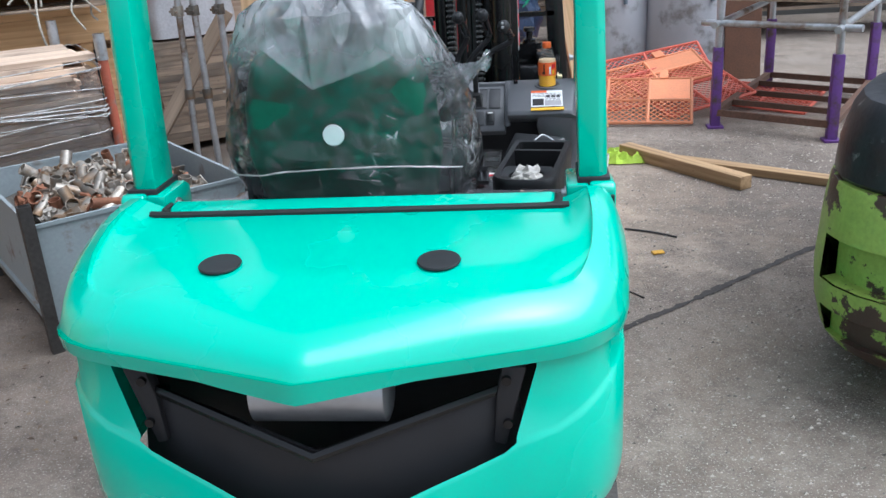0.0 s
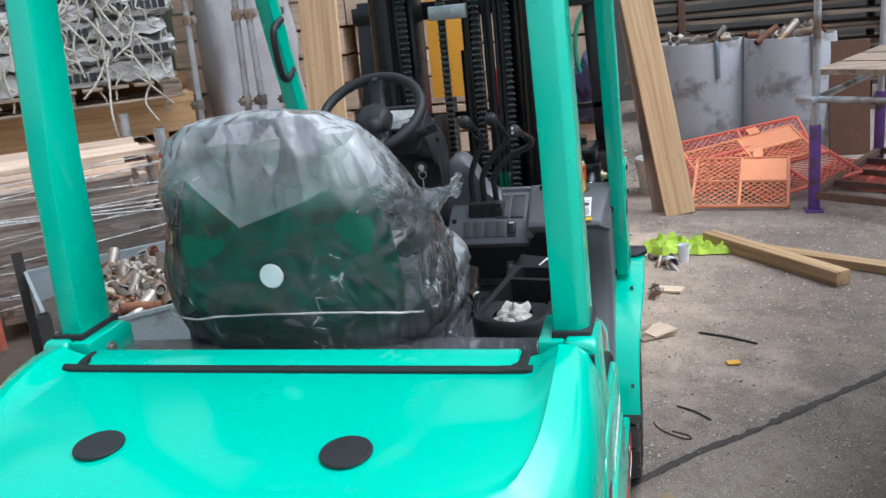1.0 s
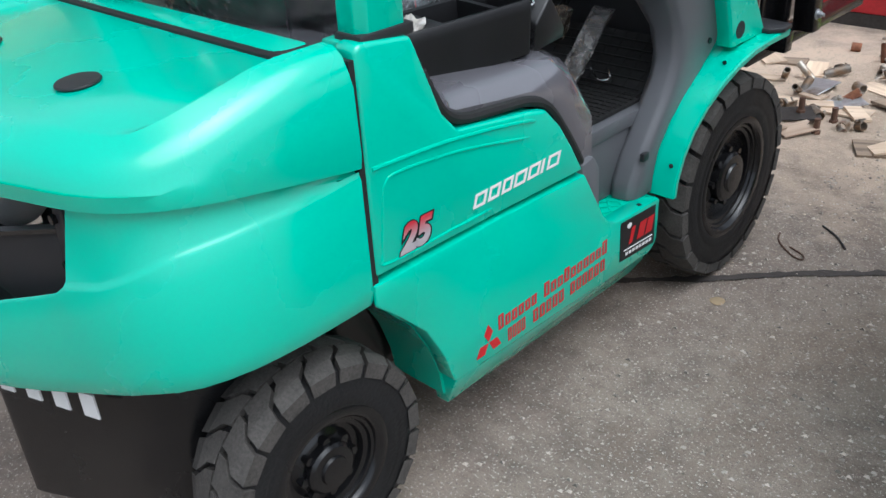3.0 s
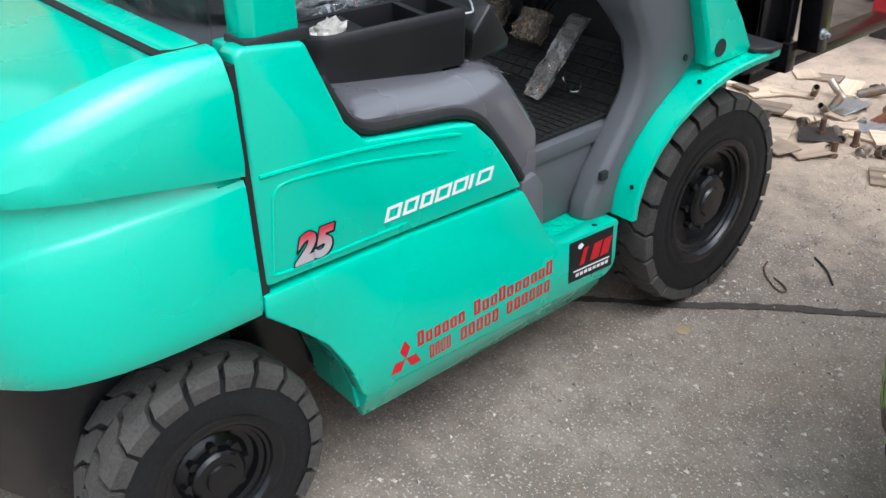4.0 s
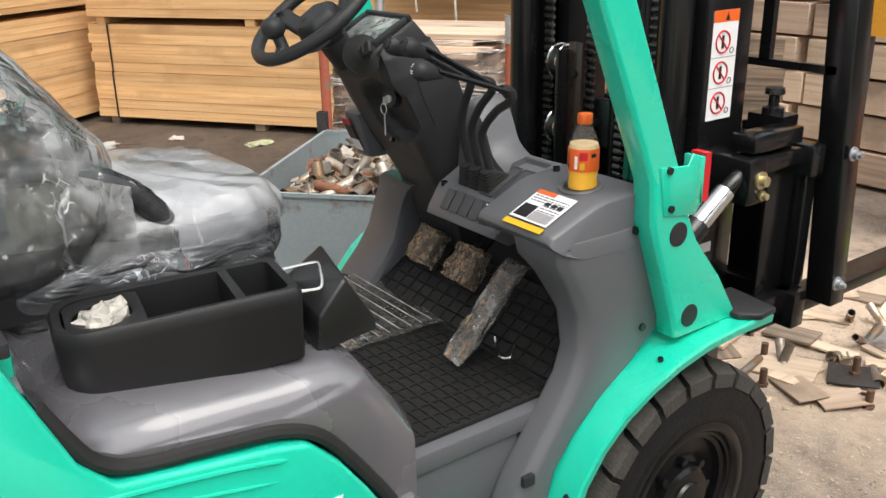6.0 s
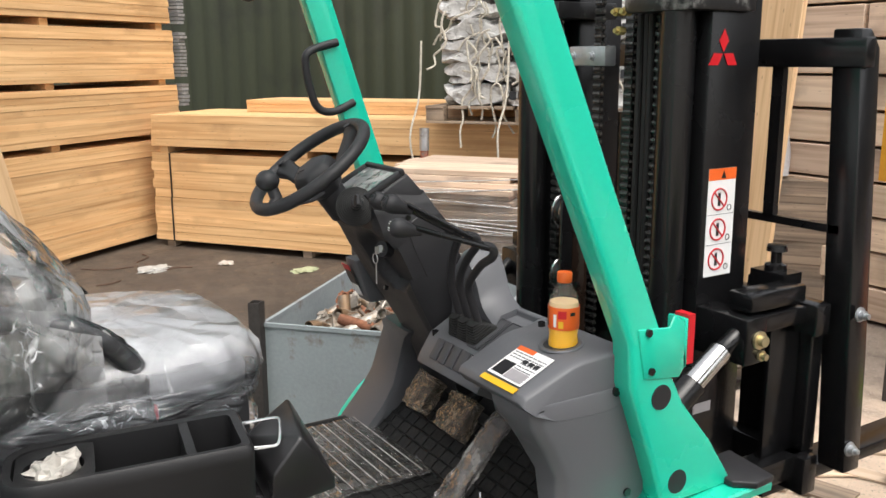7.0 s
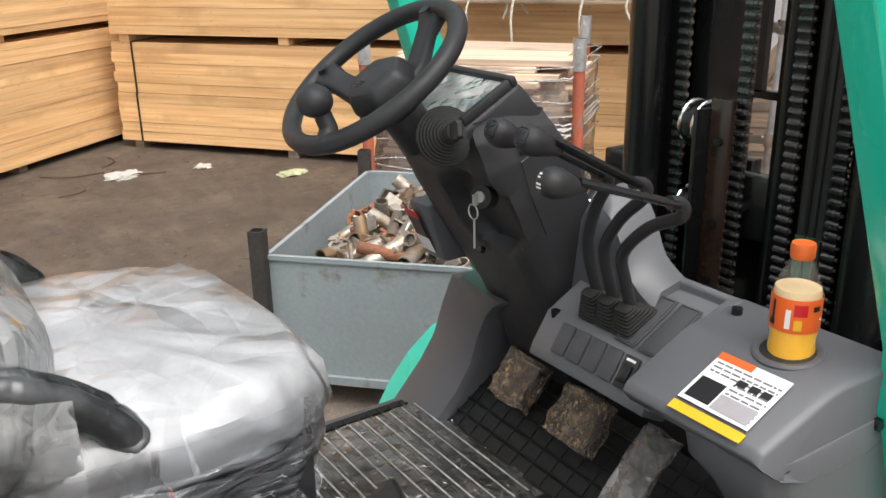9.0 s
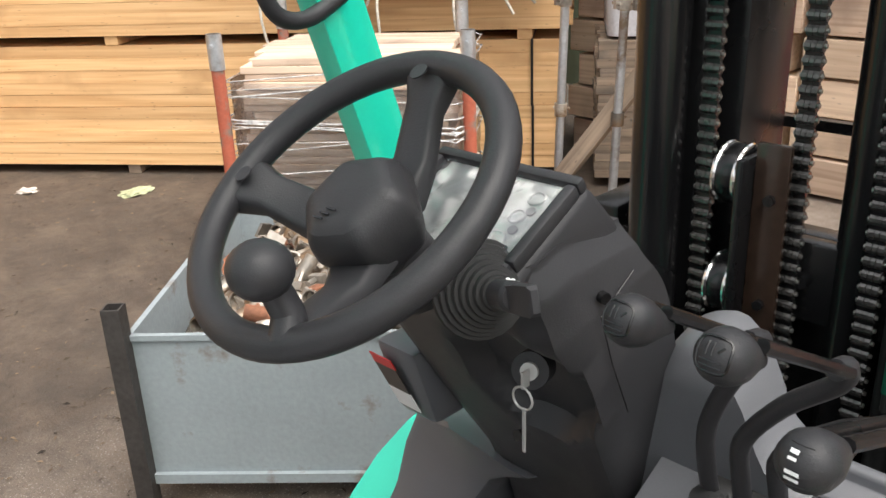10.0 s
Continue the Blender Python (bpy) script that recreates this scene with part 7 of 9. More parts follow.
for nm, mt, a0, a1, z0, z1 in (("label_strip", WHITE, -78, -66, 0.056, 0.082), ("label_square", YELLOW, -58, -40, 0.055, 0.069), ("label_stroke", BLACK_DECAL, -122, -104, 0.056, 0.064), ("label_stroke", BLACK_DECAL, -114, -106, 0.064, 0.090),
                                ("label_stroke", BLACK_DECAL, -16, 4, 0.080, 0.087), ("label_panel", RED, -60, -30, 0.074, 0.090)):
    bm = bmesh.new()
    rows = [[bm.verts.new(((0.0324) * math.cos(radians(a0 + (a1 - a0) * k / 4)), 0.0324 * math.sin(radians(a0 + (a1 - a0) * k / 4)), z)) for k in range(5)] for z in (z0, z1)]
    for k in range(4):
        bm.faces.new((rows[0][k], rows[0][k + 1], rows[1][k + 1], rows[1][k]))
    part(nm, bm, mt, lb_)
bm = bmesh.new()
revolve(bm, [(0.0145, 0.143), (0.0155, 0.145), (0.0155, 0.160), (0.0145, 0.163), (0.001, 0.163)], 20)
part("bottle_cap", bm, mat("orange cap", (0.85, 0.16, 0.03), 0.4, vary=0.03, bump=0.02), bottle, "orange screw cap")


# ---- ground ----
def ground_material():
    m = bpy.data.materials.new("worn concrete")
    m.use_nodes = True
    n, l = m.node_tree.nodes, m.node_tree.links
    b = n["Principled BSDF"]
    tc = n.new("ShaderNodeTexCoord")

    def noise_tex(scale, detail=6, rough=0.6):
        t = n.new("ShaderNodeTexNoise")
        t.inputs["Scale"].default_value, t.inputs["Detail"].default_value, t.inputs["Roughness"].default_value = scale, detail, rough
        l.new(tc.outputs["Object"], t.inputs["Vector"])
        return t.outputs["Fac"]

    def ranged(src, a, b_, c, d):
        r = n.new("ShaderNodeMapRange")
        r.inputs["From Min"].default_value, r.inputs["From Max"].default_value = a, b_
        r.inputs["To Min"].default_value, r.inputs["To Max"].default_value = c, d
        l.new(src, r.inputs["Value"])
        return r.outputs[0]

    def mix(fac, c1, c2):
        x = n.new("ShaderNodeMixRGB")
        l.new(fac, x.inputs["Fac"])
        for s, c in (("Color1", c1), ("Color2", c2)):
            if isinstance(c, tuple):
                x.inputs[s].default_value = (*c, 1)
            else:
                l.new(c, x.inputs[s])
        return x.outputs["Color"]

    base = mix(ranged(noise_tex(0.7), 0.35, 0.65, 0, 1), (0.275, 0.223, 0.180), (0.40, 0.328, 0.266))
    base = mix(ranged(noise_tex(2.6, 8, 0.7), 0.47, 0.62, 0, 0.8), base, (0.13, 0.10, 0.08))
    base = mix(ranged(noise_tex(1.3, 8), 0.52, 0.66, 0, 0.6), base, (0.38, 0.295, 0.225))
    base = mix(ranged(noise_tex(7, 8, 0.75), 0.52, 0.66, 0, 0.6), base, (0.12, 0.098, 0.085))
    base = mix(ranged(noise_tex(17, 7, 0.75), 0.50, 0.64, 0, 0.5), base, (0.11, 0.09, 0.077))
    base = mix(ranged(noise_tex(42, 5, 0.7), 0.40, 0.66, 0.0, 0.45), base, (0.31, 0.26, 0.22))
    base = mix(ranged(noise_tex(230, 3, 0.7), 0.40, 0.58, 0.32, 0.0), base, (0.10, 0.082, 0.07))
    base = mix(ranged(noise_tex(120, 2), 0.60, 0.66, 0, 0.85), base, (0.60, 0.55, 0.49))
    base = mix(ranged(noise_tex(90, 3), 0.62, 0.69, 0, 0.5), base, (0.08, 0.066, 0.057))
    # trodden sawdust beyond the forks
    dist = n.new("ShaderNodeVectorMath")
    dist.operation = "DISTANCE"
    l.new(tc.outputs["Object"], dist.inputs[0])
    dist.inputs[1].default_value = (0.2, 1.9, 0)
    saw = n.new("ShaderNodeMath")
    saw.operation = "MULTIPLY_ADD"
    l.new(noise_tex(3.5, 8, 0.7), saw.inputs[0])
    saw.inputs[1].default_value = 2.6
    l.new(dist.outputs["Value"], saw.inputs[2])
    base = mix(ranged(saw.outputs[0], 1.9, 2.9, 0.85, 0.0), base, (0.70, 0.55, 0.42))
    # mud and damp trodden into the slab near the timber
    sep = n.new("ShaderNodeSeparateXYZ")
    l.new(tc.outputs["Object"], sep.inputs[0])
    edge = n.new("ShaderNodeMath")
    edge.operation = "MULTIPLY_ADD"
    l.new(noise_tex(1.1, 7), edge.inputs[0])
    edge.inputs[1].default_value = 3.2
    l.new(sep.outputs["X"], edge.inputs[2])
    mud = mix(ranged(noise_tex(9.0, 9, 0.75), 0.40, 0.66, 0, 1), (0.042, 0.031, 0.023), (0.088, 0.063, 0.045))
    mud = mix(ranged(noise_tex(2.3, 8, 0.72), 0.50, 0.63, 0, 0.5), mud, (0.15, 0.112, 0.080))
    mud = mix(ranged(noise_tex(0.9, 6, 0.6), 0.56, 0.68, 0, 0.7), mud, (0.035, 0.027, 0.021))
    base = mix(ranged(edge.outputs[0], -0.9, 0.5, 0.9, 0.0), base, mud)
    dist2 = n.new("ShaderNodeVectorMath")
    dist2.operation = "DISTANCE"
    l.new(tc.outputs["Object"], dist2.inputs[0])
    dist2.inputs[1].default_value = (1.5, 1.9, 0)
    trod = n.new("ShaderNodeMath")
    trod.operation = "MULTIPLY_ADD"
    l.new(noise_tex(1.9, 8, 0.7), trod.inputs[0])
    trod.inputs[1].default_value = 3.0
    l.new(dist2.outputs["Value"], trod.inputs[2])
    base = mix(ranged(trod.outputs[0], 2.0, 3.1, 0.6, 0.0), base, (0.105, 0.083, 0.066))
    l.new(base, b.inputs["Base Color"])
    l.new(ranged(noise_tex(1.7, 5), 0.35, 0.7, 0.92, 0.62), b.inputs["Roughness"])
    bp = n.new("ShaderNodeBump")
    bp.inputs["Strength"].default_value, bp.inputs["Distance"].default_value = 0.9, 0.012
    l.new(noise_tex(70, 6, 0.7), bp.inputs["Height"])
    l.new(bp.outputs["Normal"], b.inputs["Normal"])
    return m


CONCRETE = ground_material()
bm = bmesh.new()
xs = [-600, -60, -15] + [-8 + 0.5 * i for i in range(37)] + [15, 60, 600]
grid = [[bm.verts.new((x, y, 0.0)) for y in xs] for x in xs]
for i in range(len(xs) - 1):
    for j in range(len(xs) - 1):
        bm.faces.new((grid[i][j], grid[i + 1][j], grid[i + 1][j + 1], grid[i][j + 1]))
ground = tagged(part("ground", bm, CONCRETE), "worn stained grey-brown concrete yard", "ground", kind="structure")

# open joint in the slab, dark and damp
rng = random.Random(11)
bm = bmesh.new()
d = Vector((0.747, 0.665, 0))
s = Vector((-0.665, 0.747, 0))
left, right = [], []
k = 420
for i in range(k + 1):
    p = Vector((-0.603, -1.169, 0.004)) + d * (8.0 * i / k)
    w = 0.019 + 0.018 * noise.noise(Vector((i * 0.09, 0, 0))) + 0.016 * noise.noise(Vector((i * 0.31, 4, 0))) + 0.010 * noise.noise(Vector((i * 0.83, 4, 2)))
    o = s * (0.016 * noise.noise(Vector((i * 0.055, 9, 0))) + 0.008 * noise.noise(Vector((i * 0.4, 9, 5))))
    left.append(bm.verts.new(p + o + s * max(0.006, w)))
    right.append(bm.verts.new(p + o - s * max(0.006, w * 0.7)))
for i in range(k):
    bm.faces.new((right[i], right[i + 1], left[i + 1], left[i]))
JOINT = mat("damp joint filler", (0.045, 0.038, 0.034), 0.7, vary=0.4, scale=20, bump=0.4)
tagged(part("slab_joint", bm, JOINT), "dark damp open joint across the slab", "ground joint", kind="structure")

# grit
bm = bmesh.new()
for i in range(14000):
    x, y = rng.uniform(0.55, 3.0), rng.uniform(-2.6, 3.5)
    r = rng.choice((0.002, 0.003, 0.003, 0.004, 0.004, 0.005, 0.008))
    vs = [bm.verts.new((x + r * a, y + r * b, z)) for a, b, z in ((-1, -0.7, 0.001), (1, -0.5, 0.001), (0.6, 0.9, 0.001), (-0.8, 0.7, 0.001), (rng.uniform(-.4, .4), 0, 0.001 + r * 0.8))]
    for a, b in ((0, 1), (1, 2), (2, 3), (3, 0)):
        bm.faces.new((vs[a], vs[b], vs[4]))
tagged(part("grit", bm, mat("pale grit", (0.38, 0.335, 0.29), 0.8, island=True, obrand=0.75, bump=0.0)), "pale grit scattered over the slab", "grit", kind="stuff")

# ---- timber packs along the yard's edge ----
O, U, V = Vector((-6.48, 0.61, 0)), Vector((0.801, 0.598, 0)).normalized(), Vector((-0.598, 0.801, 0)).normalized()


def yard(u, v, z, turn=0.0):
    """A pose in the timber corner: u along the front pack, v away from the yard."""
    return Matrix.Translation(O + U * u + V * v + Vector((0, 0, z))) @ Matrix.Rotation(math.atan2(U.y, U.x) + radians(turn), 4, "Z")


def timber_pack(m, length, depth, z0, z1, thick, material, label, straps=(), seed=0, jitter=0.003, lying=0.15, core=True, gap=0.0012):
    """A strapped pack of sawn boards: the boards that show on its face are pieces, the rest one mesh."""
    rng = random.Random(seed)
    pk = thing("timber_pack", label, "timber pack", "timber packs", m)
    rows = max(1, round((z1 - z0) / thick))
    t = (z1 - z0) / rows
    bm = bmesh.new()
    box(bm, 0, length, 0, lying, 0, t - gap)
    bm2 = bmesh.new()
    first = part("plank", bm, material, pk, bevel=0.0007, segs=1)
    me = first.data
    for r in range(rows):
        z = z0 + r * t
        dx, dy = rng.uniform(-0.012, 0.012), rng.uniform(-jitter, jitter)
        mm = Matrix.Translation((dx, dy, z)) @ Matrix.Diagonal((1, 1, rng.choice((0.982, 1.0, 1.01, 1.02, 1.02)), 1))
        if r == 0:
            first.matrix_basis = mm
        else:
            shared("plank", me, pk, mm)
        y = lying + 0.004
        while core and y < depth - 0.02:
            w = min(lying, depth - y)
            ex = rng.uniform(-0.02, 0.02)
            box(bm2, ex, length + ex, y, y + w - 0.004, z, z + t - gap)
            y += w
    if core:
        tagged(part("inner_planks", bm2, material, pk), kind="stuff")
    for u in straps:
        bm = bmesh.new()
        box(bm, u - 0.008, u + 0.008, -0.012, -0.0095, z0 - 0.004, z1 + 0.004)
        box(bm, u - 0.008, u + 0.008, -0.012, depth + 0.01, z1 + 0.002, z1 + 0.0045)
        part("strap", bm, BLACK_DECAL, pk, "dark steel strap")
    return pk


def bearer(m, depth, w=0.09, h=0.07, material=None):
    bm = bmesh.new()
    box(bm, -w / 2, w / 2, 0.0, depth, 0, h)
    ob = part("timber_bearer", bm, material or PINE, None, bevel=0.004)
    ob.matrix_basis = m
    return tagged(ob, "rough sawn bearer under a timber pack", "timber", "timber bearers")


fresh = "strapped pack of fresh yellow sawn pine boards"
timber_pack(yard(0.02, 0, 0), 4.48, 1.1, 0.065, 0.462, 0.080, PINE, fresh + " on bearers", (0.20, 4.31), 1, 0.003, gap=0.0012)
timber_pack(yard(0.02, 0.004, 0), 4.48, 1.1, 0.466, 0.868, 0.080, PINE, fresh, (0.205, 4.305), 2, 0.003, gap=0.0012)
timber_pack(yard(0.05, -0.02, 0), 4.50, 1.0, 0.932, 1.212, 0.070, PINE, fresh + " on top of another", (), 3, 0.004, gap=0.0014)
timber_pack(yard(0.7, 0.55, 0), 3.9, 0.6, 1.216, 1.325, 0.0375, PINE, fresh + " on another pack", (), 33)
for u in (0.16, 1.6, 3.0, 4.28):
    bearer(yard(u, 0.02, 0.0), 1.05, h=0.063, material=PINE_OLD)
    bearer(yard(u, 0.0, 0.869), 1.0, h=0.062)
# the taller packs at right angles
for i, (z0, z1, ex) in enumerate(((0.06, 0.955, 0.0), (1.01, 1.455, 0.03), (1.51, 1.965, 0.0), (2.03, 2.48, -0.02), (2.54, 3.0, 0.0))):
    ob = timber_pack(yard(-0.15, 0.62 + ex, 0, -90), 4.4, 1.2, z0, z1, 0.05, PINE, fresh + " in a tall stack", (), 10 + i, 0.005)
    ob.matrix_basis = yard(-0.15, 0.62 + ex, 0, -90) @ Matrix.Scale(-1, 4, (0, 1, 0))
for v in (0.5, -0.9, -2.3, -3.6):
    for z, h in ((0.0, 0.058), (0.956, 0.052), (1.456, 0.052), (1.966, 0.062), (2.481, 0.057)):
        # bottom bearers take the darker wood to stand for shade under the stack
        bearer(yard(-0.20, v, z, 90), 1.1, h=h, material=PINE_OLD if z == 0 else PINE)

GREYWOOD = wood("blue grey boards", (0.30, 0.30, 0.30), (0.17, 0.17, 0.18), rand=0.2, knots=False)
for z0, z1 in ((1.25, 1.47), (1.53, 1.96), (2.03, 2.45)):
    timber_pack(yard(-0.75, 0.70, 0), 0.62, 0.14, z0, z1, 0.034, GREYWOOD, "grey board ends of a pack behind the tall stack", (), 90, 0.004, 0.10, False, 0.009)

# shed behind
bm = bmesh.new()
prof = []
u = -9.0
while u < 9.0:
    prof += [(u, 0.0), (u + 0.045, -0.03), (u + 0.145, -0.03), (u + 0.19, 0.0)]
    u += 0.25
rows = [[bm.verts.new((x, y, z)) for x, y in prof] for z in (0.0, 6.0)]
back = [[bm.verts.new((x, 0.15, z)) for x, y in prof] for z in (0.0, 6.0)]
for i in range(len(prof) - 1):
    bm.faces.new((rows[0][i], rows[0][i + 1], rows[1][i + 1], rows[1][i]))
    bm.faces.new((back[0][i], back[1][i], back[1][i + 1], back[0][i + 1]))
shed = part("wall_shed", bm, SHED)
shed.matrix_basis = yard(-3.0, 3.0, 0)
tagged(shed, "dark green ribbed metal cladding of a shed", "wall", kind="structure")

# ---- steel bin of scaffold fittings ----
BINM = Matrix.Translation((-1.739, -0.088, 0)) @ Matrix.Rotation(radians(42.9), 4, "Z")
stillage = thing("steel_bin", "blue-grey painted steel stillage full of scaffold fittings", "bin", m=BINM)
BL, BD = 0.98, 1.18
for name, a in (("side_sheet", (0.0, BL, 0.0, 0.006, 0.12, 0.57)), ("side_sheet", (0.0, BL, BD - 0.006, BD, 0.12, 0.57)), ("end_sheet", (0.0, 0.006, 0.006, BD - 0.006, 0.12, 0.57)), ("end_sheet", (BL - 0.006, BL, 0.006, BD - 0.006, 0.12, 0.57)),
                ("bottom_sheet", (0.006, BL - 0.006, 0.006, BD - 0.006, 0.12, 0.128))):
    bm = bmesh.new()
    box(bm, *a)
    part(name, bm, BINBLUE, stillage)
for a, b in (((0, 0), (BL, 0)), ((BL, 0), (BL, BD)), ((BL, BD), (0, BD)), ((0, BD), (0, 0))):
    for z in (0.575, 0.11):
        bm = bmesh.new()
        tube(bm, [(*a, z), (*b, z)], 0.012 if z > 0.5 else 0.022, 4)
        part("rim_bar", bm, BINBLUE, stillage)
for x, y in ((-0.02, -0.02), (BL + 0.02, -0.02), (BL + 0.02, BD + 0.02), (-0.02, BD + 0.02)):
    bm = bmesh.new()
    loft(bm, [[(x + sx * r, y + sy * r, z) for sx, sy in ((-1, -1), (1, -1), (1, 1), (-1, 1))] for r, z in ((0.026, 0.0), (0.026, 0.68), (0.021, 0.68), (0.021, 0.6))])
    part("corner_post", bm, OLDSTEEL, stillage, "dark square corner post")

# coupler and tube pieces, shared by all the heaps
def fitting_meshes():
    out = []
    bm = bmesh.new()
    rings = [[((r) * math.cos(a), (r) * math.sin(a), z) for a in [radians(20 + 320 * j / 14) for j in range(15)]] for r, z in ((0.03, -0.03), (0.03, 0.03), (0.025, 0.03), (0.025, -0.03), (0.03, -0.03))]
    loft(bm, rings, closed=False)
    box(bm, 0.022, 0.05, -0.012, 0.012, -0.022, 0.022)
    cyl(bm, (0.04, -0.035, 0), (0.04, 0.045, 0), 0.007, 6)
    out.append(bm)
    bm = bmesh.new()
    loft(bm, [[(r * math.cos(a), r * math.sin(a), z) for a in [2 * math.pi * j / 14 for j in range(14)]] for r, z in ((0.026, -0.07), (0.026, 0.07), (0.022, 0.07), (0.022, -0.07), (0.026, -0.07))], caps=False)
    cyl(bm, (0, -0.03, 0.02), (0, 0.035, 0.02), 0.006, 6)
    out.append(bm)
    bm = bmesh.new()
    box(bm, -0.04, 0.04, -0.028, 0.028, -0.004, 0.004)
    box(bm, -0.04, -0.032, -0.028, 0.028, 0.004, 0.04)
    cyl(bm, (0.02, 0, -0.03), (0.02, 0, 0.06), 0.007, 6)
    out.append(bm)
    bm = bmesh.new()
    loft(bm, [[(r * math.cos(a), r * math.sin(a), z) for a in [2 * math.pi * j / 12 for j in range(12)]] for r, z in ((0.024, -0.11), (0.024, 0.11), (0.020, 0.11), (0.020, -0.11), (0.024, -0.11))], caps=False)
    out.append(bm)
    bm = bmesh.new()
    cyl(bm, (0, 0, -0.05), (0, 0, 0.05), 0.006, 6)
    cyl(bm, (0, 0, 0.04), (0, 0, 0.052), 0.012, 6)
    out.append(bm)
    return out


fit_obs = [part("scaffold_fitting", b_, FITTING) for b_ in fitting_meshes()]
FIT = [o.data for o in fit_obs]
RUST_FIT = [me.copy() for me in FIT]
RED_RUST = mat("orange rust", (0.21, 0.085, 0.045), 0.85, vary=0.4, scale=14, bump=0.3, obrand=0.4)
for me in RUST_FIT:
    me.materials.clear()
    me.materials.append(RED_RUST)
for o in fit_obs:
    bpy.data.objects.remove(o)
FITN = ("scaffold_clip", "tube_coupler", "scaffold_bracket", "tube_offcut", "scaffold_bolt")
FITR = ("rusty scaffold clip", "rusty brown tube coupler", "rusty bent scaffold bracket", "short rusty scaffold tube offcut", "loose rusty scaffold bolt")
FITL = ("zinc-plated scaffold clip", "dull zinc tube coupler", "bent zinc scaffold bracket", "short dull scaffold tube offcut", "loose scaffold bolt")


def heap(n, place, group, seed, kinds=(0, 0, 1, 1, 2, 3, 4), where="in a heap", grow=1.0, rust=0.12):
    """Loose fittings dropped at random; place(rng) gives x, y, z."""
    rng = random.Random(seed)
    for i in range(n):
        k = rng.choice(kinds)
        old_rust = rng.random() < rust
        ob = new(FITN[k], RUST_FIT[k] if old_rust else FIT[k])
        sc = grow * rng.uniform(0.85, 1.2)
        ob.matrix_basis = Matrix.LocRotScale(place(rng), Euler((rng.uniform(0, 6.3), rng.uniform(0, 6.3), rng.uniform(0, 6.3))), (sc, sc, sc))
        tagged(ob, (FITR[k] if old_rust else FITL[k]) + " " + where, "scaffold fitting", group)


def in_bin(rng):
    x, y = rng.uniform(0.13, BL - 0.13), rng.uniform(0.13, BD - 0.13)
    z = 0.44 + 0.09 * (1 - abs(2 * x / BL - 1) ** 2) + 0.05 * noise.noise(Vector((x * 5, y * 5, 0))) + rng.uniform(-0.03, 0.035)
    return BINM @ Vector((x, y, z))


heap(300, in_bin, "fittings in the bin", 21, kinds=(0, 0, 1, 2, 2, 3, 4), where="in the steel bin", grow=1.08)
# one bumpy sheet stands in for the lower fittings, darker than the loose ones
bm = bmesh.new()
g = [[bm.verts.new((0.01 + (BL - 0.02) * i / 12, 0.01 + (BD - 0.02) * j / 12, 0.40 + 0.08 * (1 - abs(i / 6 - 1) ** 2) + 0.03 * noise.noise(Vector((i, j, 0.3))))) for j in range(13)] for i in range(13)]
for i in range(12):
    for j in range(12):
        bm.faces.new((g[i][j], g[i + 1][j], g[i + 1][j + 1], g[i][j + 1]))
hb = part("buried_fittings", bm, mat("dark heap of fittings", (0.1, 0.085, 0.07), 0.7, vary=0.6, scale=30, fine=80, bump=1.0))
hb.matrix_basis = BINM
tagged(hb, "dark bumpy sheet standing in for fittings lower in the bin", "scaffold fittings", kind="stuff")

# ---- pile of offcut boards in stretch wrap, with red stillage posts ----
rng = random.Random(4)
pile_group = "weathered board offcuts in the wrapped pile"
bm = bmesh.new()
box(bm, 0, 0.97, 0, 0.19, 0, 0.034)
off_me = part("board_offcut", bm, PILE, None, bevel=0.003, segs=1)
om = off_me.data
bpy.data.objects.remove(off_me)
for r in range(26):
    z = 0.10 + 0.0355 * r
    for c in range(4):
        ob = new("board_offcut", om)
        ex, ey = rng.uniform(-0.05, 0.05), rng.uniform(-0.012, 0.012)
        sc = rng.uniform(0.86, 1.02)
        ob.matrix_basis = yard(3.06 + ex, -1.50 + 0.203 * c + ey, z, rng.uniform(-2.5, 2.5)) @ Matrix.Diagonal((sc, 1, 1, 1))
        tagged(ob, "weathered grey-brown board offcut in a stretch-wrapped pile", "board", pile_group)
for u in (3.25, 3.85):
    bearer(yard(u, -1.5, 0.0), 0.8, h=0.10, material=PINE_OLD)
bm = bmesh.new()
rings = []
for z in [0.14 + 0.03 * i for i in range(27)]:
    ring = []
    for p in slot_ring(2.99, 4.08, -1.56, -0.66, z, 0.06, 7):
        q = Vector(p)
        q += 0.02 * Vector((noise.noise(q * 9), noise.noise(q * 9 + Vector((3, 0, 0))), noise.noise(q * 8)))
        w = O + U * q.x + V * q.y
        ring.append((w.x, w.y, q.z))
    rings.append(ring)
loft(bm, rings, caps=False)
sw_ = tagged(part("stretch_wrap", bm, FILM_WRAP, smooth=15), "torn clear stretch wrap round the offcut pile", "plastic wrap")
for k in range(16):
    bm = bmesh.new()
    z0 = rng.uniform(0.25, 0.98)
    tilt = rng.uniform(-0.10, 0.10)
    line = []
    for i, p in enumerate(slot_ring(2.975, 4.095, -1.575, -0.645, 0, 0.06, 7)):
        w = O + U * p[0] + V * p[1]
        line.append((w.x, w.y, z0 + tilt * (p[0] - 3.5) + 0.06 * tilt * math.sin(i) + 0.008 * noise.noise(Vector((i * 0.7, k, 0)))))
    tube(bm, line, rng.uniform(0.002, 0.005), 5, closed=True)
    part("film_strand", bm, FILM_RIDGE, sw_, "white strand of twisted film")
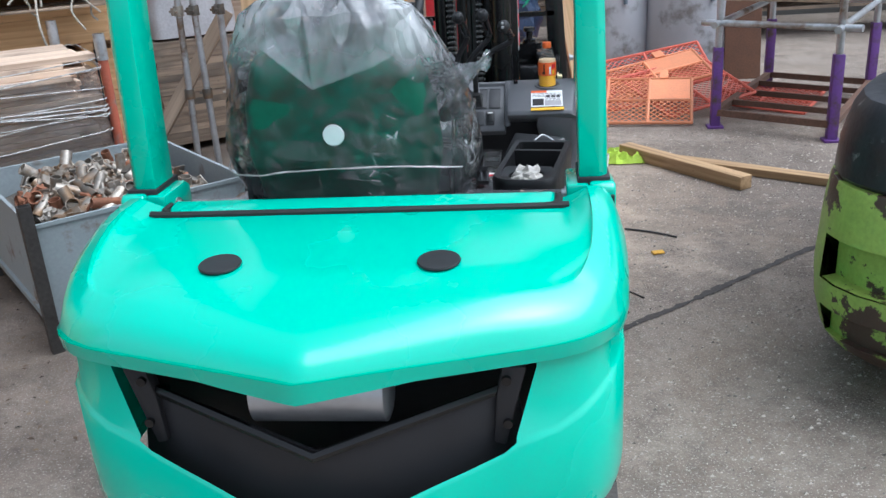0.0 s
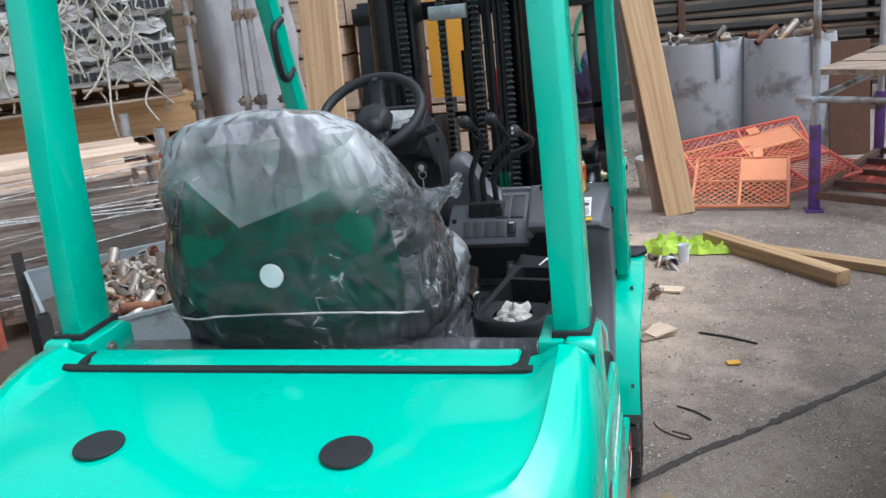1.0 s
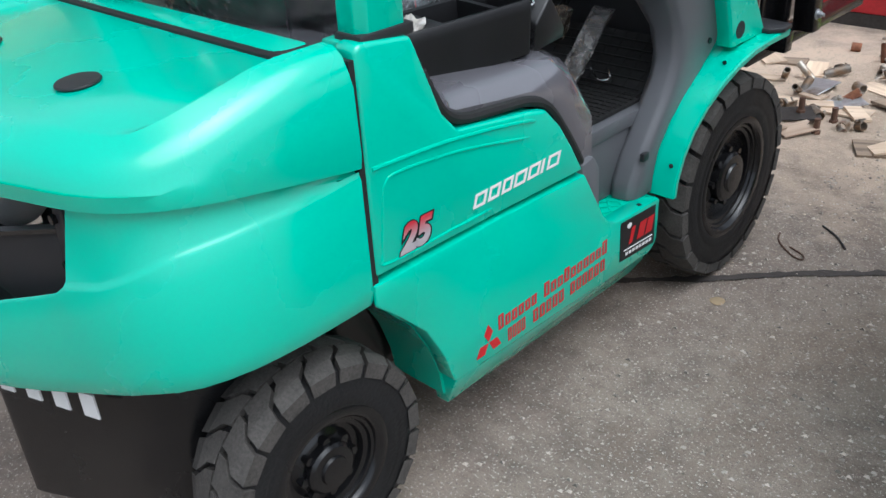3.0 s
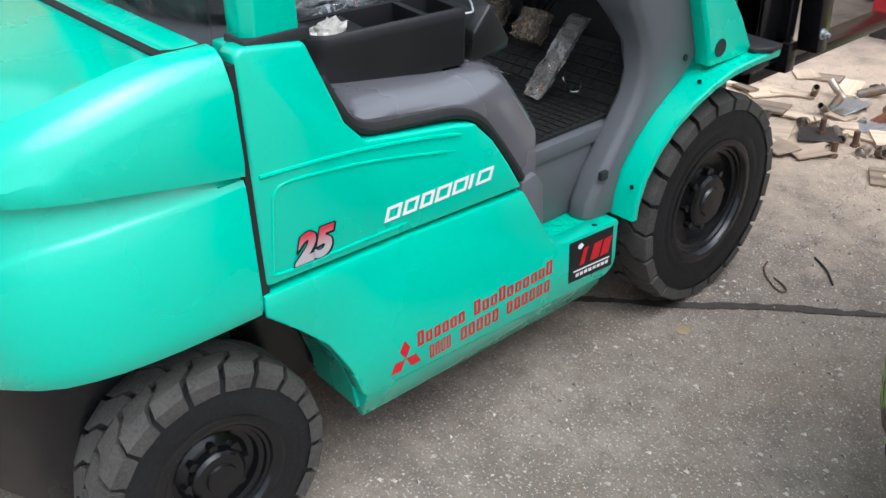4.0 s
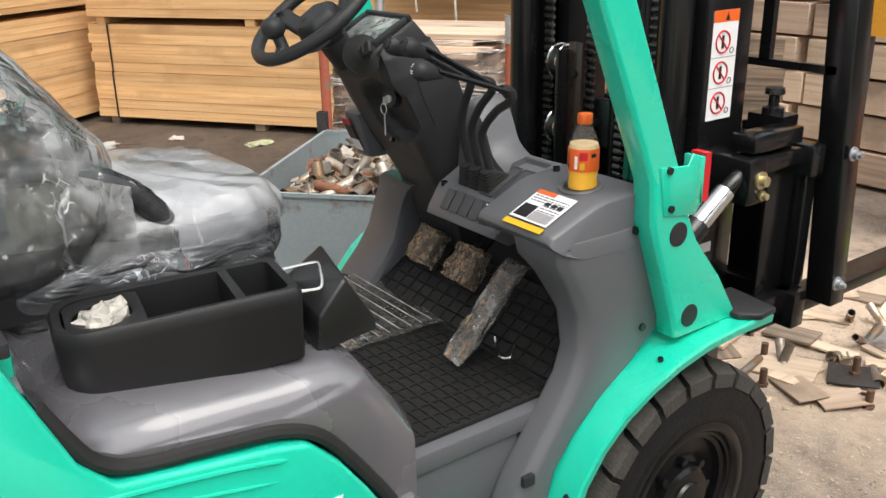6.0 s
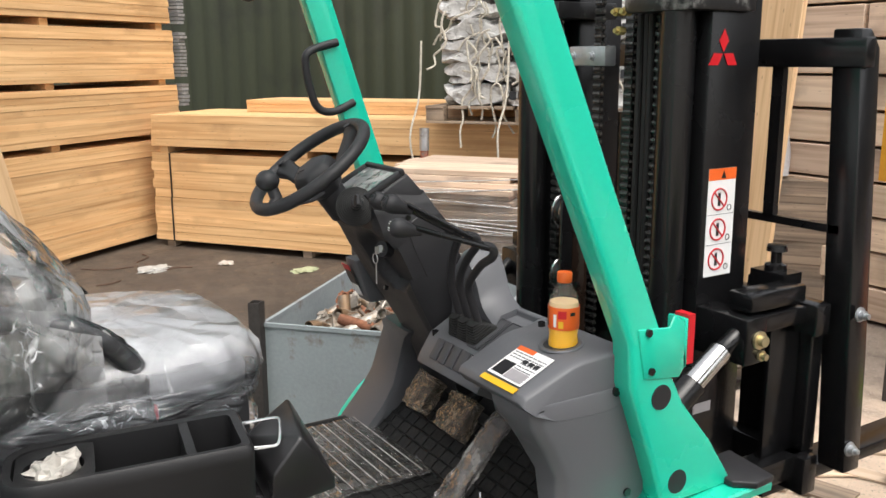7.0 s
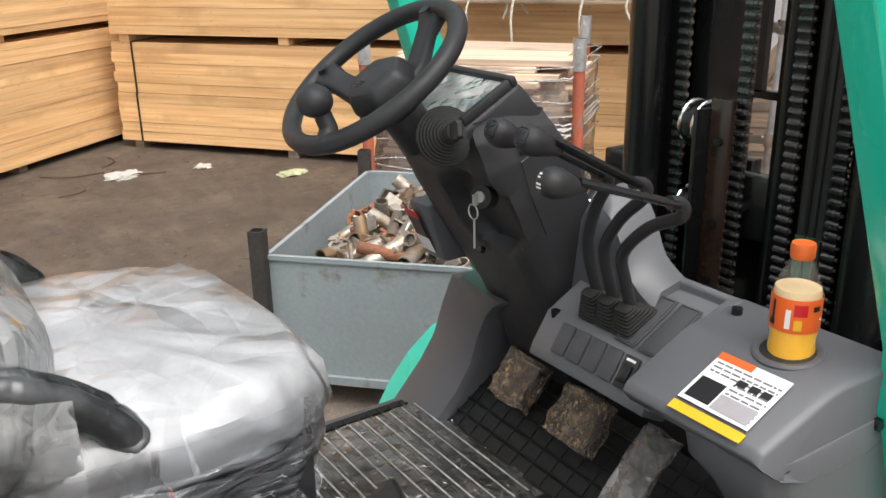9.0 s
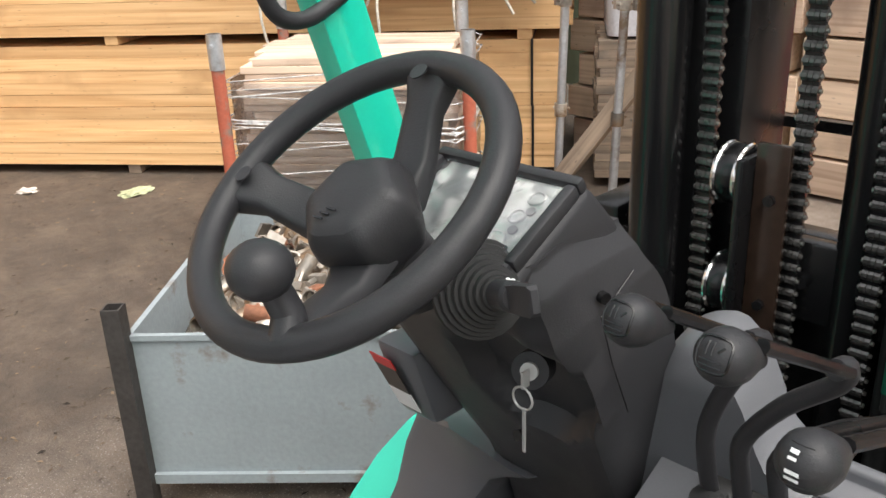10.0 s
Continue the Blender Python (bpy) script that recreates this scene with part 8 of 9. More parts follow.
for u, v, z1 in ((3.0, -1.64, 1.16), (2.97, -0.60, 1.2), (3.98, -0.60, 1.17), (4.12, -1.50, 1.14)):
    post = thing("stillage_post", "faded red steel post with galvanised socket top beside the board pile", "post", "red stillage posts", yard(u, v, 0))
    bm = bmesh.new()
    tube(bm, [(0, 0, 0), (0, 0, z1 - 0.12)], 0.03, 12)
    part("tube", bm, POSTRED, post)
    bm = bmesh.new()
    loft(bm, [[(r * math.cos(a), r * math.sin(a), z) for a in [2 * math.pi * j / 14 for j in range(14)]] for r, z in ((0.035, z1 - 0.16), (0.035, z1), (0.029, z1), (0.029, z1 - 0.05))], caps=False)
    cyl(bm, (0, -0.05, z1 - 0.05), (0, 0.05, z1 - 0.05), 0.009, 6)
    part("socket", bm, GALV, post, "galvanised socket")

# ---- pallet of rope and sacks on the front pack ----
pal = thing("pallet", "grey weathered wooden pallet on top of the timber pack", "pallet", m=yard(2.86, -0.30, 1.213))
for y in (0.0, 0.45, 0.90):
    bm = bmesh.new()
    box(bm, 0, 1.6, y, y + 0.1, 0.0, 0.02)
    part("bottom_board", bm, PINE_OLD, pal, bevel=0.002)
    for x in (0.0, 0.7, 1.45):
        bm = bmesh.new()
        box(bm, x, x + 0.14, y, y + 0.1, 0.02, 0.11)
        part("block", bm, PINE_OLD, pal, bevel=0.003)
for i in range(9):
    bm = bmesh.new()
    box(bm, i * 0.18, i * 0.18 + 0.14, -0.01, 1.0, 0.11, 0.132)
    part("top_board", bm, PINE_OLD, pal, bevel=0.002)
rng = random.Random(8)
SACKS = []
for lay in range(6):
    for i in range(3):
        bm = bmesh.new()
        blob(bm, (0, 0, 0), (0.36, 0.56, 0.12), None, 4, 0.35, lay * 3 + i)
        for v in bm.verts:
            v.co.z += 0.03 * noise.noise(v.co * 7 + Vector((lay, i, 0)))
            v.co.x = max(-0.27, min(0.27, v.co.x)) + 0.02 * noise.noise(v.co * 9)
            v.co.y = max(-0.44, min(0.44, v.co.y)) + 0.025 * noise.noise(v.co * 9 + Vector((5, 0, 0)))
            v.co.z = max(-0.078, min(0.085, v.co.z)) + 0.02 * noise.noise(v.co * 12 + Vector((0, 5, 0)))
        ob = part("folded_sack", bm, SACK, None, smooth=30)
        ob.matrix_basis = yard(3.22 + 0.5 * i + rng.uniform(-0.04, 0.04), 0.20, 1.425 + 0.155 * lay, rng.uniform(-6, 6))
        tagged(ob, "folded white woven sack with dark printing tied on the pallet", "sack", "sacks on the pallet")
        SACKS.append(ob)
for j in range(4):
    x = -0.2
    while x < 0.2:
        w = rng.uniform(0.02, 0.05)
        bm = bmesh.new()
        box(bm, x, x + w, -0.004, 0.004, -0.03, 0.03)
        ob = part("letter_bar", bm, BLACK_DECAL, SACKS[1 + 3 * j + (1 if j % 2 else 0)])
        ob.matrix_basis = Matrix.Translation((0, -0.462, 0.0)) @ Matrix.Rotation(radians(-8), 4, "X")
        x += w + 0.014
for i in range(46):
    bm = bmesh.new()
    u0 = rng.uniform(3.0, 4.3)
    v0 = rng.uniform(-0.34, -0.26)
    z0 = rng.uniform(1.6, 2.3)
    pts = [O + U * u0 + V * v0 + Vector((0, 0, z0))]
    dirn = rng.uniform(-0.5, 0.5)
    for k in range(7):
        pts.append(pts[-1] + U * (rng.uniform(-0.07, 0.07) + dirn * 0.06) + V * rng.uniform(-0.03, 0.03) + Vector((0, 0, -rng.uniform(0.02, 0.13))))
    tube(bm, curve_pts(pts, 4), 0.008, 6)
    tagged(part("rope", bm, ROPE), "loose end of pale rope hanging over the sacks", "rope", "ropes on the pallet")
for u0, drop in ((2.84, 0.3), (3.52, 0.55), (3.95, 0.35)):
    bm = bmesh.new()
    p0 = O + U * u0 + V * -0.33 + Vector((0, 0, 1.82))
    tube(bm, curve_pts([p0, p0 - V * 0.05 + Vector((0, 0, -0.4)), p0 - V * 0.16 - U * 0.03 + Vector((0, 0, -0.7)), p0 - V * 0.17 + U * 0.03 + Vector((0, 0, -0.7 - drop))], 5), 0.008, 6)
    tagged(part("rope", bm, ROPE), "pale rope hanging down the timber pack", "rope", "ropes on the pallet")

# grey sheeted stack beyond the pallet
bm = bmesh.new()
rings = []
for z in [0.9 + 0.08 * i for i in range(22)]:
    ring = []
    for p in slot_ring(4.75, 5.42, -0.15, 0.9, z, 0.08, 4):
        q = Vector(p)
        q += 0.05 * Vector((noise.noise(q * 3), noise.noise(q * 3 + Vector((3, 0, 0))), 0))
        w = O + U * q.x + V * q.y
        ring.append((w.x, w.y, q.z))
    rings.append(ring)
loft(bm, rings)
tagged(part("sheeted_load", bm, mat("grey polythene sheet", (0.48, 0.48, 0.5), 0.35, vary=0.2, scale=5, bump=0.3), smooth=40), "load under loose grey polythene sheet", "sheeted load")
timber_pack(yard(4.72, -0.2, 0), 1.0, 1.0, 0.06, 0.88, 0.05, PINE_OLD, "dark weathered pack of boards under the sheeted load", (), 60)

# ---- big boards stacked beyond the mast, with scaffold tubes in front ----
for i, (x0, x1) in enumerate(((-3.2, -1.69), (-1.64, 0.30))):
    rng = random.Random(40 + i)
    for r in range(12):
        bm = bmesh.new()
        box(bm, 0, x1 - x0, 0, 0.9, 0.010, 0.213)
        ob = part("stacked_board", bm, BOARD if r % 4 else PILE, None, bevel=0.005, segs=1)
        ob.matrix_basis = pose(x0 + rng.uniform(-0.04, 0.04), 3.86 + rng.uniform(-0.02, 0.02), 0.02 + 0.222 * r)
        tagged(ob, "thick tan sawn boards stacked on their flat", "board stack", "thick boards beyond the mast")
for x, h, lean in ((-2.2, 2.6, 0.05), (-2.04, 2.6, -0.05), (-1.87, 2.8, 0.0), (-2.58, 2.5, 0.04)):
    bm = bmesh.new()
    tube(bm, [(x, 2.9, 0), (x + lean, 2.97, h)], 0.024, 12)
    tb = tagged(part("scaffold_tube", bm, GALV), "upright galvanised scaffold tube against the boards", "scaffold tube", "upright scaffold tubes")
    for z in (0.55, 1.15, 1.75):
        shared("clip", FIT[0], tb, pose(x + lean * z / h, 2.9 + 0.07 * z / h, z, 0, 0, 30 * z * 7) @ Matrix.Diagonal((1.2, 1.2, 1.2, 1)), "galvanised clip")


def lean_board(a, b, w, t, material, label, face=(0, -1, 0)):
    """A long board that leans from a on the ground to b."""
    bm = bmesh.new()
    a, b = Vector(a), Vector(b)
    box(bm, 0, (b - a).length, -w / 2, w / 2, -t / 2, t / 2)
    ob = part("leaning_board", bm, material, None, bevel=0.003, segs=1)
    x = (b - a).normalized()
    z = (Vector(face) - x * x.dot(Vector(face))).normalized()
    ob.matrix_basis = Matrix.Translation(a) @ Matrix((x, z.cross(x), z)).transposed().to_4x4()
    return tagged(ob, label, "board", "leaning boards")


lean_board((-5.52, -0.60, 0.0), (-5.42, -0.88, 1.42), 0.26, 0.035, PINE_PALE, "short pale board leaning on the tall timber stack", (0.801, 0.598, 0))
lean_board((-2.63, 2.8, 0.0), (-1.88, 3.1, 1.12), 0.1, 0.05, PINE_OLD, "grey weathered board leaning on scaffold tubes")
lean_board((-1.555, 2.75, 0.0), (-1.53, 3.0, 2.7), 0.27, 0.04, PINE_PALE, "long clean pale board leaning on the stacked boards")
lean_board((0.84, 3.60, 0.0), (0.46, 3.82, 2.2), 0.22, 0.045, PINE_PALE, "long tan board leaning on the stacked boards", (0.2, -1, 0))
lean_board((0.70, 3.70, 0.0), (0.50, 3.82, 1.5), 0.12, 0.04, PINE_OLD, "short grey board leaning on the stacked boards", (0.2, -1, 0))

# red machine and yellow board beyond the forks
red = thing("red_cabinet", "red painted steel cabinet with dark edges standing beyond the forks", "cabinet")
bm = bmesh.new()
box(bm, -0.40, 0.08, 3.08, 3.55, 0.08, 1.22)
part("body", bm, RED_PAINT, red, bevel=0.02)
bm = bmesh.new()
box(bm, -0.38, 0.06, 3.09, 3.54, 0.0, 0.08)
part("plinth", bm, OLDSTEEL, red)
bm = bmesh.new()
tube(bm, [(-0.19, 3.07, 0.2), (-0.19, 3.07, 1.17)], 0.014, 8)
part("door_edge", bm, OLDSTEEL, red)
yb = thing("yellow_sign", "yellow painted panel on a thin steel stake", "sign", m=pose(-0.605, 2.70, 0))
bm = bmesh.new()
box(bm, -0.13, 0.13, -0.012, 0.012, 1.1, 1.95)
part("panel", bm, mat("yellow painted board", (0.75, 0.36, 0.03), 0.5, vary=0.1), yb, bevel=0.003)
bm = bmesh.new()
tube(bm, [(0, 0.03, 0), (0, 0.03, 1.8)], 0.018, 8)
part("stake", bm, OLDSTEEL, yb)

# white bucket with weeds, coil of green hose and dark blue sack by the stack
bkt = thing("bucket", "dirty white plastic bucket standing among weeds", "bucket", m=pose(0.66, 4.32, 0))
bm = bmesh.new()
revolve(bm, [(0.001, 0), (0.12, 0.0), (0.15, 0.27), (0.158, 0.27), (0.158, 0.30), (0.148, 0.30), (0.118, 0.01), (0.001, 0.01)], 24)
part("pail", bm, mat("dirty white plastic", (0.55, 0.54, 0.50), 0.6, vary=0.2, dirt=(0.25, 0.2, 0.16), dirt_amount=0.35), bkt)
bm = bmesh.new()
tube(bm, [(0.155 * math.cos(a), 0.155 * math.sin(a) * 0.5 - 0.06, 0.28 - 0.13 * math.sin(a)) for a in [math.pi * j / 12 for j in range(13)]], 0.004, 6)
part("handle", bm, OLDSTEEL, bkt)
rng = random.Random(55)
bm = bmesh.new()
for i in range(160):
    x, y, z = rng.gauss(0.42, 0.13), rng.gauss(4.28, 0.1), rng.uniform(0.02, 0.5)
    a, r = rng.uniform(0, 6.3), rng.uniform(0.02, 0.045)
    c, s_ = math.cos(a) * r, math.sin(a) * r
    up = rng.uniform(-0.02, 0.03)
    bm.faces.new([bm.verts.new(p) for p in ((x, y, z), (x + c - s_ * 0.3, y + s_ + c * 0.3, z + up), (x + 1.8 * c, y + 1.8 * s_, z + up * 0.5), (x + c + s_ * 0.3, y + s_ - c * 0.3, z + up))])
tagged(part("weeds", bm, mat("weed leaves", (0.06, 0.09, 0.035), 0.6, island=True, bump=0.1)), "low green weeds growing beside the bucket", "weeds", kind="stuff")
for k_ in range(3):
    bm = bmesh.new()
    tube(bm, [(0.22 + 0.02 * k_ + (0.10 + 0.012 * k_) * math.cos(a), 3.65 - 0.03 * k_, 1.28 + (0.26 + 0.02 * k_) * math.sin(a)) for a in [2 * math.pi * j / 28 for j in range(28)]], 0.012, 6, closed=True)
    tagged(part("hose_coil", bm, mat("green hose", (0.03, 0.33, 0.2), 0.5)), "coil of green hose hanging on the stack", "hose", "coils of green hose")
bm = bmesh.new()
blob(bm, (0.22, 3.72, 0.95), (0.2, 0.16, 0.24), None, 3, 0.5, 6)
tagged(part("blue_sack", bm, mat("dark blue plastic", (0.02, 0.04, 0.09), 0.35, vary=0.3, bump=0.3), smooth=25), "dark blue plastic sack on the red cabinet", "sack")

# ---- right-hand end of the yard ----
# long stacks of grey boards at the back
rng = random.Random(77)
for r in range(16):
    for c in range(3):
        bm = bmesh.new()
        box(bm, 0, 4.3, 0, 0.7, 0, 0.036)
        x0 = 0.6 + 4.4 * c + rng.uniform(-0.3, 0.2)
        if r == 0 and c == 0:
            gb = part("grey_board", bm, PINE_OLD, None)
            gm = gb.data
            ob = gb
        else:
            bm.free()
            ob = new("grey_board", gm)
        z = 0.30 + 0.11 * r + (0.04 if r % 2 else 0)
        ob.matrix_basis = pose(x0, 8.0 + rng.uniform(-0.12, 0.12), z, 0, rng.uniform(-0.6, 0.6), rng.uniform(-2, 2))
        tagged(ob, "long grey weathered scaffold board in a loose stack", "board", "grey boards at the back of the yard")
for x in (1.0, 3.2, 5.2, 7.4, 9.5):
    for y in (7.9, 8.75):
        bm = bmesh.new()
        box(bm, x - 0.04, x + 0.04, y - 0.04, y + 0.04, 0, 2.2)
        tagged(part("rack_post", bm, RUSTY, None, bevel=0.005), "rusty steel upright of a board rack", "rack post", "rack posts")
bm = bmesh.new()
box(bm, -3.5, 14, 10.0, 10.3, 0, 4.5)
tagged(part("wall_back", bm, mat("dull grey sheeting", (0.12, 0.12, 0.115), 0.7, vary=0.2, scale=1.0, bump=0.1)), "dull grey wall at the back of the yard", "wall", kind="structure")

# two bulk bags of fittings
def bulk_bag(x, y, r, h, seed):
    bg = thing("bulk_bag", "full grey-white woven bulk bag of scaffold fittings", "bulk bag", "bulk bags", pose(x, y, 0))
    bm = bmesh.new()
    rings = []
    for z, k in ((0.0, 0.85), (0.05, 0.97), (0.3, 1.04), (0.6, 1.03), (0.9, 0.99), (h, 0.95), (h, 0.91), (h - 0.1, 0.9)):
        rings.append([(r * k * math.cos(a) * (1 + 0.03 * noise.noise(Vector((math.cos(a) * 2, math.sin(a) * 2, z * 3 + seed)))), r * k * math.sin(a) * (1 + 0.03 * noise.noise(Vector((math.cos(a) * 2, math.sin(a) * 2, z * 3 + seed + 5)))), z) for a in [2 * math.pi * j / 32 for j in range(32)]])
    loft(bm, rings)
    part("bag", bm, BAG, bg, smooth=60)
    bm = bmesh.new()
    a0 = radians(-70)
    tube(bm, curve_pts([(r * 0.93 * math.cos(a0), r * 0.93 * math.sin(a0), h), (r * math.cos(a0), r * math.sin(a0), h - 0.05), (r * 1.05 * math.cos(a0), r * 1.05 * math.sin(a0), h - 0.32)], 3), 0.022, 6)
    part("lifting_loop", bm, mat("blue grey strap", (0.16, 0.2, 0.24), 0.8), bg)
    heap(22, lambda q: Vector((x + q.uniform(-0.8, 0.8) * r * 0.8, y + q.uniform(-0.8, 0.8) * r * 0.8, h - 0.02 + q.uniform(-0.02, 0.06))), "fittings in the bulk bags", seed, where="on top of a bulk bag", grow=1.3)


bulk_bag(1.1, 5.95, 0.41, 1.07, 1)
bulk_bag(1.9, 5.85, 0.42, 1.07, 2)

# orange mesh barriers thrown in a pile
def barrier(m, material, label, w=0.95, h=0.6, solid=True):
    b_ = thing("mesh_barrier", label, "barrier", "orange barriers", m)
    for a, c in (((0, 0), (w, 0)), ((w, 0), (w, h)), ((w, h), (0, h)), ((0, h), (0, 0)), ((w * 0.5, 0), (w * 0.5, h)), ((0, h * 0.5), (w, h * 0.5))):
        bm = bmesh.new()
        tube(bm, [(*a, 0), (*c, 0)], 0.014, 6)
        part("edge_bar", bm, material, b_)
    bm = bmesh.new()
    step = 0.055
    for s_ in (1, -1):
        t = -h
        while t < w:
            a = (t, 0) if s_ > 0 else (t, h)
            x0, x1 = max(0, t), min(w, t + h)
            if x1 - x0 > 0.02:
                y0, y1 = (x0 - t, x1 - t) if s_ > 0 else (h - (x0 - t), h - (x1 - t))
                tube(bm, [(x0, y0, 0), (x1, y1, 0)], 0.0045, 4)
            t += step
    part("mesh", bm, material, b_)
    if solid:
        bm = bmesh.new()
        box(bm, w * 0.5, w, h * 0.5, h, -0.004, 0.004)
        box(bm, w * 0.62, w * 0.72, h - 0.01, h + 0.1, -0.01, 0.02)
        part("sign_panel", bm, material, b_)
    return b_


barrier(pose(0.92, 3.70, 0.03, 24, 0, -8), BARRIER, "orange plastic mesh barrier lying tilted on a pile", 0.68, 0.60)
barrier(pose(1.448, 3.746, 0.05, 16, -6, 28), BARRIER_RED, "red plastic mesh barrier in a pile", 0.85, 0.75)
barrier(pose(0.956, 4.455, 0.10, 30, -8, 10), BARRIER_RED, "red plastic barrier propped in a pile", 1.0, 0.42, False)
barrier(pose(1.022, 4.124, 0.12, 16, -10, 12), BARRIER, "orange plastic barrier under others in a pile", 0.9, 0.5)
barrier(pose(1.826, 4.265, 0.05, 6, 3, -30), BARRIER_RED, "red plastic mesh barrier flat on the ground", 0.8, 0.6, False)
barrier(pose(0.994, 3.935, 0.08, 15, -3, 20), BARRIER_RED, "faded red barrier at the bottom of a pile", 0.8, 0.55)

# purple stillage frame
pur = thing("steel_stillage", "purple and galvanised steel stillage frame with board shelf", "stillage")
for x, y in ((1.76, 3.545), (2.479, 3.023), (3.217, 4.468), (2.498, 4.99)):
    bm = bmesh.new()
    box(bm, x - 0.035, x + 0.035, y - 0.035, y + 0.035, 0.02, 0.62)
    box(bm, x - 0.06, x + 0.06, y - 0.06, y + 0.06, 0.0, 0.02)
    part("post", bm, PURPLE, pur, "purple steel post", bevel=0.004)
    bm = bmesh.new()
    tube(bm, [(x, y, 0.55), (x, y, 1.75)], 0.026, 12)
    part("upright_tube", bm, GALV, pur, "galvanised upright tube")
C4 = ((1.76, 3.545), (2.479, 3.023), (3.217, 4.468), (2.498, 4.99))
for a, b in ((0, 1), (1, 2), (2, 3), (3, 0)):
    pa, pb = Vector((*C4[a], 0)), Vector((*C4[b], 0))
    d = (pb - pa).normalized()
    for z, r, mt, nm in ((0.12, 0.035, RUSTY, "base_rail"), (0.80, 0.025, GALV, "guard_tube")):
        bm = bmesh.new()
        ex = 0.14 if mt is GALV else 0
        tube(bm, [pa - d * ex + Vector((0, 0, z)), pb + d * ex + Vector((0, 0, z))], r, 10 if mt is GALV else 4)
        part(nm, bm, mt, pur)
for f in (0.25, 0.5, 0.75):
    pa, pb = Vector((*C4[0], 0.12)).lerp(Vector((*C4[3], 0.12)), f), Vector((*C4[1], 0.12)).lerp(Vector((*C4[2], 0.12)), f)
    bm = bmesh.new()
    tube(bm, [pa, pb], 0.03, 4)
    part("base_rail", bm, RUSTY, pur)
for k in range(3):
    bm = bmesh.new()
    f0, f1 = 0.02 + 0.32 * k, 0.30 + 0.32 * k
    q = [Vector((*C4[0], 0.96)).lerp(Vector((*C4[3], 0.96)), f) for f in (f0, f1)] + [Vector((*C4[1], 0.96)).lerp(Vector((*C4[2], 0.96)), f) for f in (f1, f0)]
    plate(bm, q, 0.04, (0, 0, 1))
    part("shelf_board", bm, PINE_OLD, pur, "grey board laid on the frame")
lean_board((2.36, 5.44, 0.0), (2.36, 5.6, 1.0), 0.34, 0.03, BROWN, "brown sheet of board standing on edge")

# timbers, vest, cups and scraps on the ground
def beam(a, b, w, h, label, material=PINE_OLD):
    bm = bmesh.new()
    a, b = Vector(a), Vector(b)
    box(bm, 0, (b - a).length, -w / 2, w / 2, 0, h)
    ob = part("timber_beam", bm, material, None, bevel=0.004)
    ob.matrix_basis = Matrix.Translation(a) @ (b - a).to_track_quat("X", "Z").to_matrix().to_4x4()
    return tagged(ob, label, "timber", "loose timbers on the ground")


SLEEPER = wood("yellow brown timber", (0.44, 0.29, 0.15), (0.26, 0.16, 0.08), rand=0.06)
beam((1.66, 1.95, 0.002), (1.0, 2.83, 0.002), 0.10, 0.085, "square sawn timber lying on the concrete", SLEEPER)
beam((2.32, 1.90, 0.002), (1.15, 2.68, 0.002), 0.10, 0.05, "flat sawn board lying behind a timber", SLEEPER)
bm = bmesh.new()
nx, ny = 22, 16
g = [[bm.verts.new((0.58 + 0.54 * i / nx, 2.57 + 0.32 * j / ny + 0.05 * noise.noise(Vector((i * 0.3, 1, 0))), 0.008 + 0.11 * abs(noise.noise(Vector((i * 0.33, j * 0.4, 2)))) * (1 if 0 < i < nx and 0 < j < ny else 0))) for j in range(ny + 1)] for i in range(nx + 1)]
for i in range(nx):
    for j in range(ny):
        bm.faces.new((g[i][j], g[i + 1][j], g[i + 1][j + 1], g[i][j + 1]))
tagged(part("hi_vis_vest", bm, HIVIS), "crumpled yellow hi-vis vest dropped on the ground", "vest")
for x, y, rz in ((0.74, 2.40, 10), (0.83, 2.45, -20)):
    bm = bmesh.new()
    revolve(bm, [(0.001, 0), (0.026, 0), (0.036, 0.11), (0.038, 0.112), (0.034, 0.108), (0.025, 0.006), (0.001, 0.005)], 20)
    ob = part("plastic_cup", bm, CUP)
    ob.matrix_basis = pose(x, y, 0.037, 88 if rz > 0 else 0, 0, rz) if rz > 0 else pose(x, y, 0.0, 0, 0, rz)
    tagged(ob, "discarded white plastic cup on the ground", "cup", "plastic cups")
bm = bmesh.new()
for dy in (-0.012, 0, 0.012):
    tube(bm, [(-0.03, dy, 0.009), (0.03, dy, 0.009)], 0.007, 6)
ob = part("yellow_spacer", bm, mat("yellow plastic", (0.7, 0.38, 0.02), 0.5))
ob.matrix_basis = pose(1.0, 0.912, 0.0, 0, 0, 15)
tagged(ob, "small ribbed yellow plastic spacer on the ground", "spacer")
for (a, b, r, lab) in (((0.865, 1.28, 0.006), (1.127, 1.135, 0.006), 0.006, "thin black rod lying on the concrete"), ((0.74, 0.48, 0.004), (0.87, 0.36, 0.004), 0.004, "thin dark twig on the concrete")):
    bm = bmesh.new()
    tube(bm, curve_pts([a, Vector(a).lerp(Vector(b), 0.5) + Vector((0.006, 0.008, 0.002)), b], 4), r, 6)
    tagged(part("rod", bm, BLACK_MATT), lab, "rod", "rods on the ground")
bm = bmesh.new()
tube(bm, curve_pts([(0.643, 0.34, 0.004), (0.66, 0.29, 0.004), (0.70, 0.245, 0.004), (0.757, 0.205, 0.004), (0.787, 0.205, 0.004), (0.772, 0.235, 0.004), (0.715, 0.262, 0.004)], 5), 0.003, 6)
tagged(part("wire_loop", bm, RUSTY), "twisted rusty wire loop on the concrete", "wire")
bm = bmesh.new()
revolve(bm, [(0.001, 0.001), (0.022, 0.001), (0.025, 0.004), (0.02, 0.007), (0.001, 0.006)], 12)
